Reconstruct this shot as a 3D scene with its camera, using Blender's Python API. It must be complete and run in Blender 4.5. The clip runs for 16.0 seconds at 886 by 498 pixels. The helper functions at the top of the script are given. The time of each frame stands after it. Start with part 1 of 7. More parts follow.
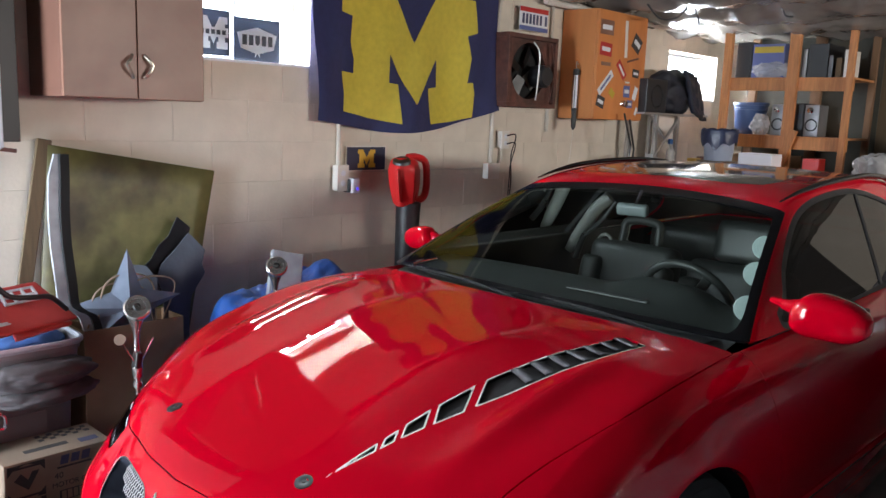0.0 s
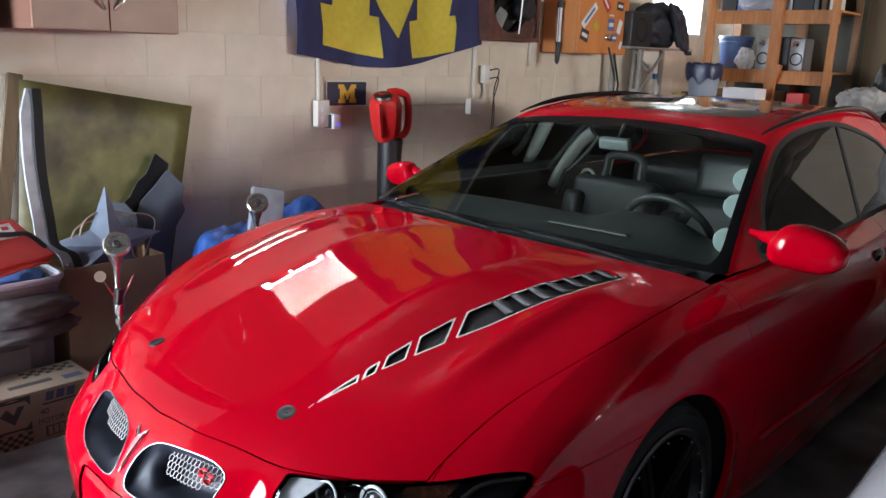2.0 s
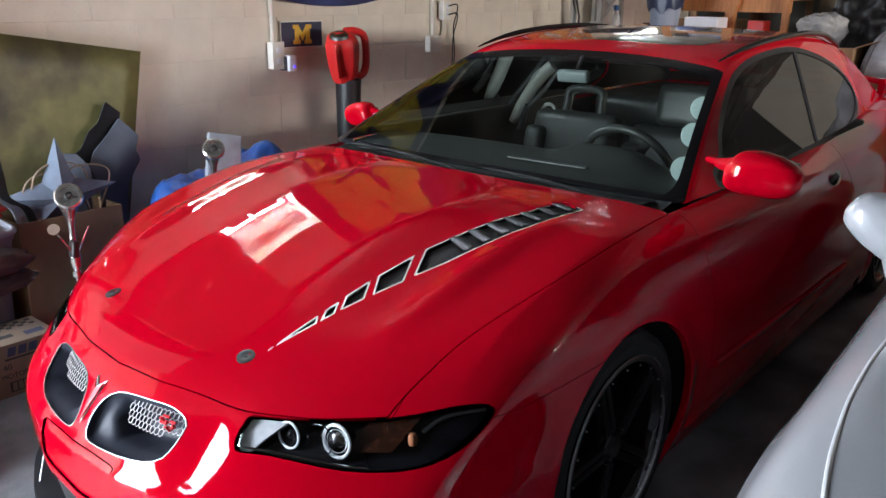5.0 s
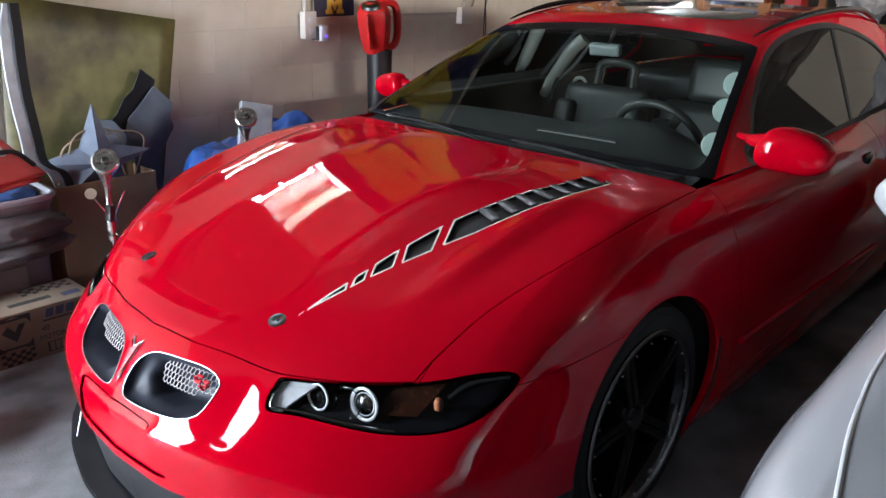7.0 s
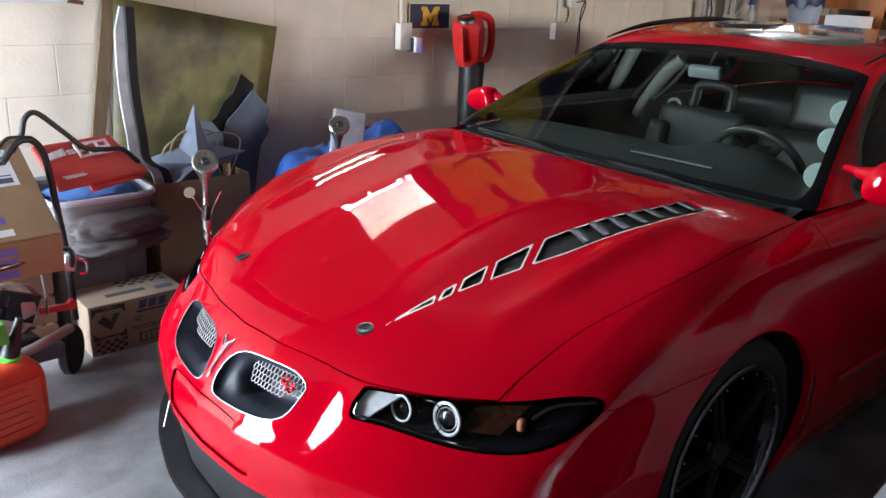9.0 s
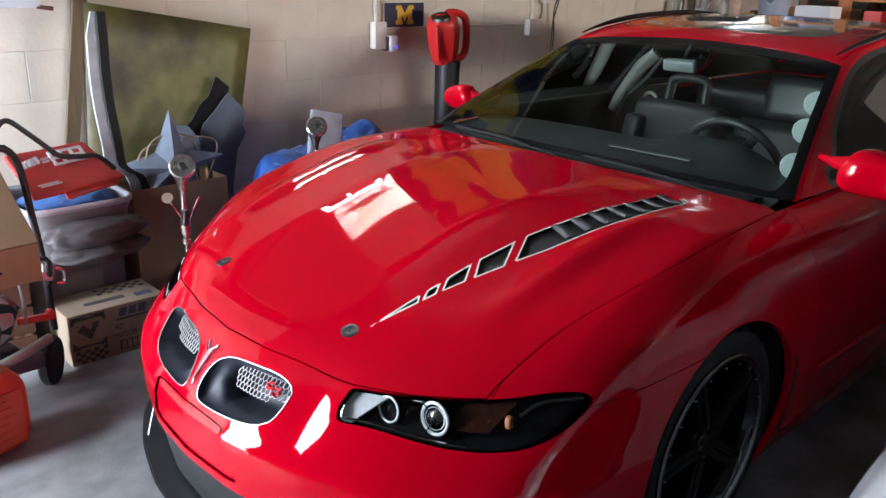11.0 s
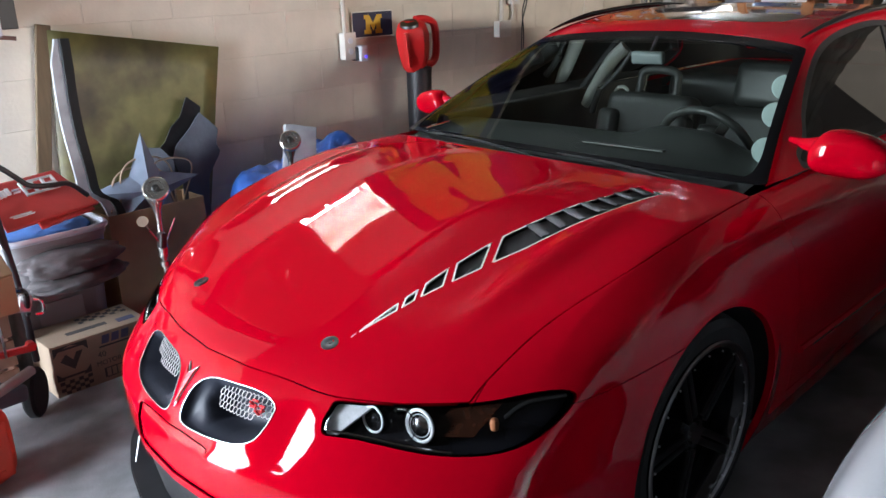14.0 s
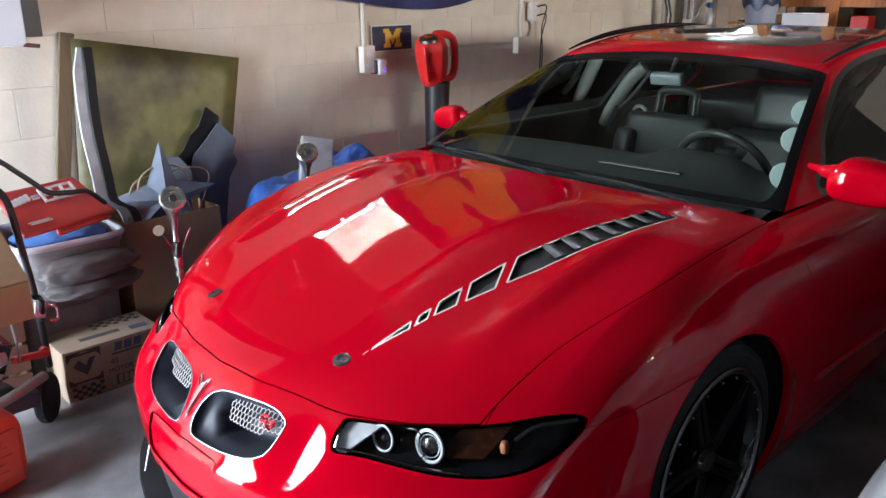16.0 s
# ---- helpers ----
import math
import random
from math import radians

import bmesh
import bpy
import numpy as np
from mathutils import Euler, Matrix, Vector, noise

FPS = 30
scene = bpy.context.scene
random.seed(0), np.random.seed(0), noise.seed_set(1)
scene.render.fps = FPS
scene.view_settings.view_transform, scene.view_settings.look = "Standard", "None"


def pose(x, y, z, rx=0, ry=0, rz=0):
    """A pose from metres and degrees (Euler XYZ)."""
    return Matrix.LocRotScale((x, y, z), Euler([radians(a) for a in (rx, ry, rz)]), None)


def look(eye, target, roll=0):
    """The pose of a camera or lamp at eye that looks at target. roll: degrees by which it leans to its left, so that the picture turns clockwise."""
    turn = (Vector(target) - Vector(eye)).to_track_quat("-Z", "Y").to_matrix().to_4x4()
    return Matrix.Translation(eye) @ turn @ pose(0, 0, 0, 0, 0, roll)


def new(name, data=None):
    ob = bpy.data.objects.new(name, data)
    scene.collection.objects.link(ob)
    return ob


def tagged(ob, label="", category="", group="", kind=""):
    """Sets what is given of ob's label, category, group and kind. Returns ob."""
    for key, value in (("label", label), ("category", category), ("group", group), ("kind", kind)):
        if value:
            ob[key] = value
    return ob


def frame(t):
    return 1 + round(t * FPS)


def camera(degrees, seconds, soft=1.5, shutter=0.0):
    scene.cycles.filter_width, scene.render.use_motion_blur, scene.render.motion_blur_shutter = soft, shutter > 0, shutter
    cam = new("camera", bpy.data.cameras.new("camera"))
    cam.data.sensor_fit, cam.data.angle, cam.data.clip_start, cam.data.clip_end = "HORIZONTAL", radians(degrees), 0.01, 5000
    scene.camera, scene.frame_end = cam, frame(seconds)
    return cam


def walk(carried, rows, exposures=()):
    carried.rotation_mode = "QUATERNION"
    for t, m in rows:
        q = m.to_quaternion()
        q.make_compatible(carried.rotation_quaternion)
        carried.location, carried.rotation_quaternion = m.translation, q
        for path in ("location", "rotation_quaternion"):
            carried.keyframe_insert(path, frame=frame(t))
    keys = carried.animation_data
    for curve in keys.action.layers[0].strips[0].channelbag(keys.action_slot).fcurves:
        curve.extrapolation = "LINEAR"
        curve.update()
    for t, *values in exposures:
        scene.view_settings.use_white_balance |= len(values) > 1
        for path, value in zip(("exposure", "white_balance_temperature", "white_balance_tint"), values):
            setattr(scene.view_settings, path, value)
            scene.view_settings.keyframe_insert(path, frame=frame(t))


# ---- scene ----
# camera
cam = camera(57.7, 16.0)
PATH = [
    (0, (0.427, 0.47, 1.539), (1.858, 1.828, 1.211), 2.2),
    (0.5, (0.419, 0.476, 1.531), (1.805, 1.865, 1.141), 2.0),
    (1, (0.42, 0.461, 1.546), (1.787, 1.868, 1.159), 1.3),
    (1.5, (0.42, 0.457, 1.54), (1.819, 1.823, 1.123), 1.8),
    (2, (0.438, 0.462, 1.521), (1.877, 1.769, 1.047), 2.1),
    (2.5, (0.464, 0.466, 1.491), (1.948, 1.694, 0.954), 2.1),
    (3, (0.481, 0.456, 1.483), (2.024, 1.595, 0.915), 1.8),
    (3.5, (0.508, 0.448, 1.485), (2.107, 1.497, 0.901), 0.8),
    (4, (0.527, 0.448, 1.462), (2.112, 1.482, 0.816), -0.2),
    (4.5, (0.513, 0.445, 1.484), (2.044, 1.563, 0.847), -0.5),
    (5, (0.472, 0.437, 1.504), (1.929, 1.664, 0.896), 0.5),
    (5.2, (0.458, 0.441, 1.503), (1.883, 1.705, 0.893), 0.9),
    (7.3, (0.44, 0.421, 1.504), (1.836, 1.676, 0.812), 1.3),
    (7.5, (0.431, 0.422, 1.502), (1.823, 1.673, 0.798), 1.4),
    (8, (0.426, 0.436, 1.507), (1.789, 1.738, 0.838), 1.6),
    (8.5, (0.423, 0.444, 1.516), (1.724, 1.82, 0.873), 1.8),
    (9, (0.422, 0.457, 1.514), (1.697, 1.854, 0.863), 2.6),
    (9.2, (0.419, 0.457, 1.515), (1.687, 1.858, 0.861), 2.9),
    (11.5, (0.416, 0.466, 1.519), (1.736, 1.819, 0.864), 1.3),
    (12, (0.416, 0.463, 1.52), (1.736, 1.818, 0.871), 0.8),
    (12.5, (0.438, 0.449, 1.515), (1.789, 1.775, 0.869), -0.5),
    (13, (0.45, 0.443, 1.496), (1.824, 1.72, 0.803), -0.7),
    (13.5, (0.448, 0.44, 1.507), (1.819, 1.729, 0.828), -0.9),
    (14, (0.444, 0.446, 1.513), (1.779, 1.79, 0.873), -1.8),
    (14.5, (0.455, 0.438, 1.513), (1.81, 1.76, 0.871), -1.9),
    (15, (0.452, 0.44, 1.519), (1.815, 1.756, 0.878), -1.5),
    (15.5, (0.453, 0.447, 1.518), (1.8, 1.776, 0.871), -1.0),
    (16, (0.447, 0.455, 1.532), (1.766, 1.827, 0.918), -0.6),
]
walk(cam, [(t, look(eye, target, roll)) for t, eye, target, roll in PATH], [(0, -0.05, 6200, 12), (1.5, 0.0, 6200, 12), (3, 0.12, 6200, 12), (5, 0.14, 6200, 12), (8, 0.1, 6200, 12), (12.5, 0.12, 6200, 12), (16, 0.2, 6200, 12)])

# ---------------------------------------------------------------- world and light
world = bpy.data.worlds.new("sky")
scene.world = world
world.use_nodes = True
wn = world.node_tree.nodes
sky = wn.new("ShaderNodeTexSky")
sky.sky_type, sky.sun_disc = "NISHITA", False
sky.sun_elevation, sky.sun_rotation = radians(48), radians(200)
world.node_tree.links.new(sky.outputs[0], wn["Background"].inputs[0])
wn["Background"].inputs[1].default_value = 0.12

sun_data = bpy.data.lights.new("sun", "SUN")
sun_data.energy, sun_data.angle, sun_data.color = 2.0, radians(0.5), (1.0, 0.95, 0.87)
sun_lamp = new("sun", sun_data)
sun_lamp.matrix_world = look((-20, 34, 40), (0, 0, 0))


def area(name, place, target, size_x, size_y, power, colour):
    d = bpy.data.lights.new(name, "AREA")
    d.shape, d.size, d.size_y, d.energy, d.color = "RECTANGLE", size_x, size_y, power, colour
    o = new(name, d)
    o.matrix_world = look(place, target)
    return o


# daylight of the open garage door and of the two small windows
area("door_daylight", (-1.06, 3.39, 1.08), (3.0, 3.0, 0.9), 0.90, 1.95, 270.0, (0.83, 0.92, 1.0))
area("window_daylight", (2.70, 4.26, 2.0), (2.70, 2.0, 1.5), 0.66, 0.42, 165.0, (0.83, 0.92, 1.0))
area("window_daylight", (7.34, 4.26, 2.0), (7.34, 2.0, 1.5), 0.88, 0.42, 44.0, (0.92, 0.96, 1.0))
# added fill light, set in an assumed high opening over the white car
area("added_south_fill", (5.0, -3.38, 1.86), (5.0, 0.0, 1.7), 2.4, 0.5, 225.0, (1.0, 0.94, 0.84))
scene.view_settings.exposure = 0.13

# ---------------------------------------------------------------- materials
def material(name, colour, rough=0.5, metal=0.0, vary=0.15, scale=6.0, bump=0.0, bump_scale=60.0, coat=0.0, second=None,
             patch=1.3, rough_vary=0.0, emit=0.0, alpha=1.0, random_value=0.0, stretch=None, sheen=0.0):
    """A principled surface with variation at two scales, fine relief and, where given, patches of a second colour."""
    m = bpy.data.materials.new(name)
    m.use_nodes = True
    t = m.node_tree
    n, link = t.nodes, t.links.new
    b = n["Principled BSDF"]
    b.inputs["Roughness"].default_value, b.inputs["Metallic"].default_value = rough, metal
    b.inputs["Coat Weight"].default_value, b.inputs["Coat Roughness"].default_value = coat, 0.03
    b.inputs["Sheen Weight"].default_value = sheen
    co = n.new("ShaderNodeTexCoord")
    mp = n.new("ShaderNodeMapping")
    link(co.outputs["Object"], mp.inputs["Vector"])
    if stretch:
        mp.inputs["Scale"].default_value = stretch
    big = n.new("ShaderNodeTexNoise")
    big.inputs["Scale"].default_value, big.inputs["Detail"].default_value = patch, 6.0
    small = n.new("ShaderNodeTexNoise")
    small.inputs["Scale"].default_value, small.inputs["Detail"].default_value = scale, 8.0
    link(mp.outputs[0], big.inputs["Vector"])
    link(mp.outputs[0], small.inputs["Vector"])
    mix = n.new("ShaderNodeMix")
    mix.data_type = "RGBA"
    c = (*colour, 1)
    d = (*(second or [v * (1 - vary) for v in colour]), 1)
    mix.inputs["A"].default_value, mix.inputs["B"].default_value = c, d
    ramp = n.new("ShaderNodeValToRGB")
    ramp.color_ramp.elements[0].position, ramp.color_ramp.elements[1].position = 0.38, 0.66
    link(big.outputs[0], ramp.inputs[0])
    link(ramp.outputs[0], mix.inputs["Factor"])
    hsv = n.new("ShaderNodeHueSaturation")
    val = n.new("ShaderNodeMapRange")
    val.inputs["From Min"].default_value, val.inputs["From Max"].default_value = 0.3, 0.7
    val.inputs["To Min"].default_value, val.inputs["To Max"].default_value = 1 - vary, 1 + vary
    link(small.outputs[0], val.inputs["Value"])
    last = val.outputs[0]
    if random_value:
        info = n.new("ShaderNodeObjectInfo")
        r = n.new("ShaderNodeMapRange")
        r.inputs["To Min"].default_value, r.inputs["To Max"].default_value = 1 - random_value, 1 + random_value
        link(info.outputs["Random"], r.inputs["Value"])
        mul = n.new("ShaderNodeMath")
        mul.operation = "MULTIPLY"
        link(last, mul.inputs[0])
        link(r.outputs[0], mul.inputs[1])
        last = mul.outputs[0]
    link(last, hsv.inputs["Value"])
    link(mix.outputs["Result"], hsv.inputs["Color"])
    link(hsv.outputs[0], b.inputs["Base Color"])
    if rough_vary:
        rr = n.new("ShaderNodeMapRange")
        rr.inputs["From Min"].default_value, rr.inputs["From Max"].default_value = 0.3, 0.7
        rr.inputs["To Min"].default_value, rr.inputs["To Max"].default_value = rough - rough_vary, rough + rough_vary
        link(big.outputs[0], rr.inputs["Value"])
        link(rr.outputs[0], b.inputs["Roughness"])
    if bump:
        fine = n.new("ShaderNodeTexNoise")
        fine.inputs["Scale"].default_value, fine.inputs["Detail"].default_value = bump_scale, 6.0
        link(mp.outputs[0], fine.inputs["Vector"])
        bp = n.new("ShaderNodeBump")
        bp.inputs["Strength"].default_value, bp.inputs["Distance"].default_value = bump, 0.01
        link(fine.outputs[0], bp.inputs["Height"])
        link(bp.outputs[0], b.inputs["Normal"])
    if emit:
        b.inputs["Emission Color"].default_value, b.inputs["Emission Strength"].default_value = c, emit
    if alpha < 1:
        b.inputs["Alpha"].default_value = alpha
    return m


def glass(name, tint, rough=0.0, index=1.5):
    """A thin pane: tinted see-through light with a mirror gloss by Fresnel."""
    m = bpy.data.materials.new(name)
    m.use_nodes = True
    t = m.node_tree
    n, link = t.nodes, t.links.new
    n.remove(n["Principled BSDF"])
    tr = n.new("ShaderNodeBsdfTransparent")
    tr.inputs[0].default_value = (*tint, 1)
    gl = n.new("ShaderNodeBsdfGlossy")
    gl.inputs["Roughness"].default_value = rough
    fr = n.new("ShaderNodeFresnel")
    fr.inputs[0].default_value = index
    mx = n.new("ShaderNodeMixShader")
    link(fr.outputs[0], mx.inputs[0])
    link(tr.outputs[0], mx.inputs[1])
    link(gl.outputs[0], mx.inputs[2])
    link(mx.outputs[0], n["Material Output"].inputs[0])
    return m


def backdrop_light(name, colour, strength):
    m = bpy.data.materials.new(name)
    m.use_nodes = True
    n = m.node_tree.nodes
    n.remove(n["Principled BSDF"])
    e = n.new("ShaderNodeEmission")
    e.inputs[0].default_value, e.inputs[1].default_value = (*colour, 1), strength
    m.node_tree.links.new(e.outputs[0], n["Material Output"].inputs[0])
    return m


def backlit(name, colour):
    """Thin film that lets the daylight behind it glow through."""
    m = material(name, colour, 0.5, vary=0.05)
    n, link = m.node_tree.nodes, m.node_tree.links.new
    tl = n.new("ShaderNodeBsdfTranslucent")
    tl.inputs[0].default_value = (*colour, 1)
    mx = n.new("ShaderNodeMixShader")
    mx.inputs[0].default_value = 0.5
    link(n["Principled BSDF"].outputs[0], mx.inputs[1])
    link(tl.outputs[0], mx.inputs[2])
    link(mx.outputs[0], n["Material Output"].inputs[0])
    return m


M = {}
M["block"] = material("painted_block", (0.68, 0.61, 0.51), 0.75, vary=0.05, scale=9, bump=0.10, bump_scale=60, second=(0.60, 0.53, 0.44), patch=0.8, random_value=0.03)
# for walls out of view, kept dark so they bounce little light
M["dark_wall"] = material("dark_closing_wall", (0.055, 0.045, 0.04), 0.7, vary=0.15)
M["mortar"] = material("mortar", (0.70, 0.64, 0.55), 0.85, vary=0.1, bump=0.3)
M["concrete"] = material("concrete_floor", (0.33, 0.33, 0.35), 0.55, vary=0.22, scale=7, bump=0.2, bump_scale=120, second=(0.125, 0.123, 0.125), patch=1.9, rough_vary=0.12)
M["asphalt"] = material("driveway", (0.16, 0.16, 0.16), 0.9, vary=0.15, bump=0.3)
M["dark_ceiling"] = material("dark_bay_ceiling", (0.045, 0.038, 0.032), 0.8, vary=0.2, stretch=(1, 6, 1))
M["plastic_sheet"] = material("plastic_sheet", (0.25, 0.23, 0.205), 0.22, vary=0.18, scale=5, bump=0.5, bump_scale=7)
M["red"] = material("red_paint", (0.47, 0.0, 0.010), 0.5, vary=0.02, scale=300, coat=1.0)
M["red"].node_tree.nodes["Principled BSDF"].inputs["Specular IOR Level"].default_value = 0.0
M["red"].node_tree.nodes["Principled BSDF"].inputs["Coat IOR"].default_value = 1.35
M["white_paint"] = material("white_paint", (0.40, 0.41, 0.43), 0.35, vary=0.02, scale=200, coat=1.0)
M["black_plastic"] = material("black_plastic", (0.018, 0.018, 0.02), 0.45, vary=0.1, bump=0.05, bump_scale=300)
M["black_gloss"] = material("black_gloss", (0.012, 0.012, 0.014), 0.12, vary=0.05, coat=0.6)
M["dark_inner"] = material("dark_inner", (0.012, 0.012, 0.012), 0.85, vary=0.1)
M["blue_grey_plastic"] = material("scoop_plastic", (0.028, 0.031, 0.044), 0.5, vary=0.08, scale=40)
M["blue_grey_plastic"].node_tree.nodes["Principled BSDF"].inputs["Specular IOR Level"].default_value = 0.3
M["rubber"] = material("tyre_rubber", (0.009, 0.009, 0.0095), 0.85, vary=0.1, bump=0.1, bump_scale=200)
M["chrome"] = material("chrome", (0.75, 0.75, 0.76), 0.12, 1.0, vary=0.05)
M["steel"] = material("steel", (0.55, 0.56, 0.58), 0.35, 1.0, vary=0.1)
M["tint_glass"] = glass("tinted_glass", (0.60, 0.67, 0.60))
M["dark_glass"] = glass("dark_tinted_glass", (0.03, 0.031, 0.03), index=1.4)
M["lens_glass"] = glass("lens_glass", (0.94, 0.95, 0.95), index=1.3)
M["clear_glass"] = glass("clear_glass", (0.92, 0.94, 0.94), index=1.05)
M["day"] = backdrop_light("bright_day", (0.93, 0.97, 1.0), 18.0)

# ---------------------------------------------------------------- building tools
def mesh_object(name, verts, faces, mat=None, parent=None, smooth=False, normals=None):
    me = bpy.data.meshes.new(name)
    me.from_pydata([tuple(map(float, v)) for v in verts], [], [tuple(map(int, f)) for f in faces])
    me.update()
    if smooth:
        me.polygons.foreach_set("use_smooth", [True] * len(me.polygons))
    if normals is not None:
        me.normals_split_custom_set_from_vertices([tuple(map(float, v)) for v in normals])
    if mat:
        me.materials.append(mat)
    o = new(name, me)
    o.parent = parent
    return o


def part(name, bm, mat, parent=None, label="", smooth=False):
    """Links a bmesh as one mesh object under a thing or under a part."""
    me = bpy.data.meshes.new(name)
    if smooth:
        for f in bm.faces:
            f.smooth = True
    bm.to_mesh(me)
    bm.free()
    if mat:
        me.materials.append(mat)
    if smooth:
        me.set_sharp_from_angle(angle=radians(38))
    o = new(name, me)
    o.parent = parent
    if label:
        o["label"] = label
    return o


def thing(name, place, label, category, group="", kind="", turn=0.0):
    e = new(name)
    e.empty_display_size = 0.05
    e.matrix_world = pose(*place, 0, 0, turn)
    return tagged(e, label, category, group, kind)


def box(x0, x1, y0, y1, z0, z1, bevel=0.0, bm=None, segments=2):
    """A box with rounded edges, added to bm."""
    bm = bm or bmesh.new()
    r = bmesh.ops.create_cube(bm, size=1.0)
    for v in r["verts"]:
        v.co = Vector((x0 if v.co.x < 0 else x1, y0 if v.co.y < 0 else y1, z0 if v.co.z < 0 else z1))
    if bevel:
        es = list({e for v in r["verts"] for e in v.link_edges})
        bmesh.ops.bevel(bm, geom=es, offset=bevel, segments=segments, affect="EDGES", profile=0.6)
    return bm


def moved(bm, m):
    bmesh.ops.transform(bm, matrix=m, verts=bm.verts)
    return bm


def lathe(profile, n=32, bm=None, axis="z", m=None, caps=True):
    """A turned body from (radius, height) pairs."""
    bm = bm or bmesh.new()
    rings = []
    for r, h in profile:
        ring = []
        for i in range(n):
            a = 2 * math.pi * i / n
            p = Vector((r * math.cos(a), r * math.sin(a), h))
            if axis == "y":
                p = Vector((p.x, p.z, -p.y))
            elif axis == "x":
                p = Vector((p.z, p.y, -p.x))
            ring.append(bm.verts.new(m @ p if m else p))
        rings.append(ring)
    for a, b in zip(rings, rings[1:]):
        for i in range(n):
            bm.faces.new((a[i], a[(i + 1) % n], b[(i + 1) % n], b[i]))
    for ring, flip in ((rings[0], True), (rings[-1], False)):
        if caps and profile[0 if flip else -1][0] > 1e-4:
            bm.faces.new(list(reversed(ring)) if flip else ring)
    return bm


def tube(points, radius, n=8, bm=None, closed=False):
    """A round bar along a line of points."""
    bm = bm or bmesh.new()
    pts = [Vector(p) for p in points]
    rings, side = [], None
    for i, p in enumerate(pts):
        a = pts[i - 1] if i or closed else p
        b = pts[(i + 1) % len(pts)] if i < len(pts) - 1 or closed else p
        d = (b - a).normalized()
        if side is None:
            side = d.orthogonal().normalized()
        side = (side - d * side.dot(d)).normalized()
        up = d.cross(side)
        r = radius[i] if isinstance(radius, (list, tuple)) else radius
        rings.append([bm.verts.new(p + r * (math.cos(2 * math.pi * k / n) * side + math.sin(2 * math.pi * k / n) * up)) for k in range(n)])
    loops = list(zip(rings, rings[1:])) + ([(rings[-1], rings[0])] if closed else [])
    for a, b in loops:
        for k in range(n):
            bm.faces.new((a[k], a[(k + 1) % n], b[(k + 1) % n], b[k]))
    if not closed:
        bm.faces.new(list(reversed(rings[0])))
        bm.faces.new(rings[-1])
    return bm


def curve_points(ctrl, per=6):
    """A smooth line through the given points."""
    c = [Vector(p) for p in ctrl]
    c = [2 * c[0] - c[1]] + c + [2 * c[-1] - c[-2]]
    out = []
    for i in range(1, len(c) - 2):
        for k in range(per):
            t = k / per
            a, b, d, e = c[i - 1], c[i], c[i + 1], c[i + 2]
            out.append(0.5 * (2 * b + (d - a) * t + (2 * a - 5 * b + 4 * d - e) * t * t + (3 * b - a - 3 * d + e) * t ** 3))
    return out + [c[-2]]


def plate_shape(outline, thick, bm=None, m=None):
    """A flat plate from an outline in its own x-y plane, raised by thick along z."""
    bm = bm or bmesh.new()
    low = [bm.verts.new((x, y, 0)) for x, y in outline]
    high = [bm.verts.new((x, y, thick)) for x, y in outline]
    n = len(outline)
    bm.faces.new(list(reversed(low)))
    bm.faces.new(high)
    for i in range(n):
        bm.faces.new((low[i], low[(i + 1) % n], high[(i + 1) % n], high[i]))
    bmesh.ops.recalc_face_normals(bm, faces=bm.faces)
    if m:
        moved(bm, m)
    return bm


def lettering(text, size, m, mat, parent, depth=0.0006, name="lettering", label=""):
    """Words in the built-in font as a mesh."""
    c = bpy.data.curves.new(name, "FONT")
    c.body, c.size, c.extrude, c.align_x, c.align_y = text, size, depth, "CENTER", "CENTER"
    o = new(name, c)
    me = bpy.data.meshes.new_from_object(o.evaluated_get(bpy.context.evaluated_depsgraph_get()))
    bpy.data.objects.remove(o)
    me.materials.clear()
    me.materials.append(mat)
    q = new(name, me)
    q.parent = parent
    q.matrix_local = m
    if label:
        q["label"] = label
    return q


# ---- smooth solids from formulas: sampled, drawn to the true surface and cut into panels
class Line:
    """A smooth function through pairs (x, y)."""

    def __init__(self, pairs, soft=0.03):
        xs, ys = zip(*pairs)
        self.x = np.arange(xs[0] - 0.5, xs[-1] + 0.5, 0.003)
        a = (ys[1] - ys[0]) / (xs[1] - xs[0])
        b = (ys[-1] - ys[-2]) / (xs[-1] - xs[-2])
        y = np.interp(self.x, xs, ys)
        y = np.where(self.x < xs[0], ys[0] + a * (self.x - xs[0]), y)
        y = np.where(self.x > xs[-1], ys[-1] + b * (self.x - xs[-1]), y)
        k = np.arange(-int(4 * soft / 0.003), int(4 * soft / 0.003) + 1) * 0.003
        w = np.exp(-0.5 * (k / soft) ** 2)
        n = len(k) // 2
        pad = np.concatenate([y[0] + (np.arange(-n, 0)) * 0.003 * a, y, y[-1] + np.arange(1, n + 1) * 0.003 * b])
        self.y = np.convolve(pad, w / w.sum(), "valid")

    def __call__(self, v):
        return np.interp(v, self.x, self.y)


def smax(a, b, k):
    return 0.5 * (a + b + np.sqrt((a - b) ** 2 + k * k))


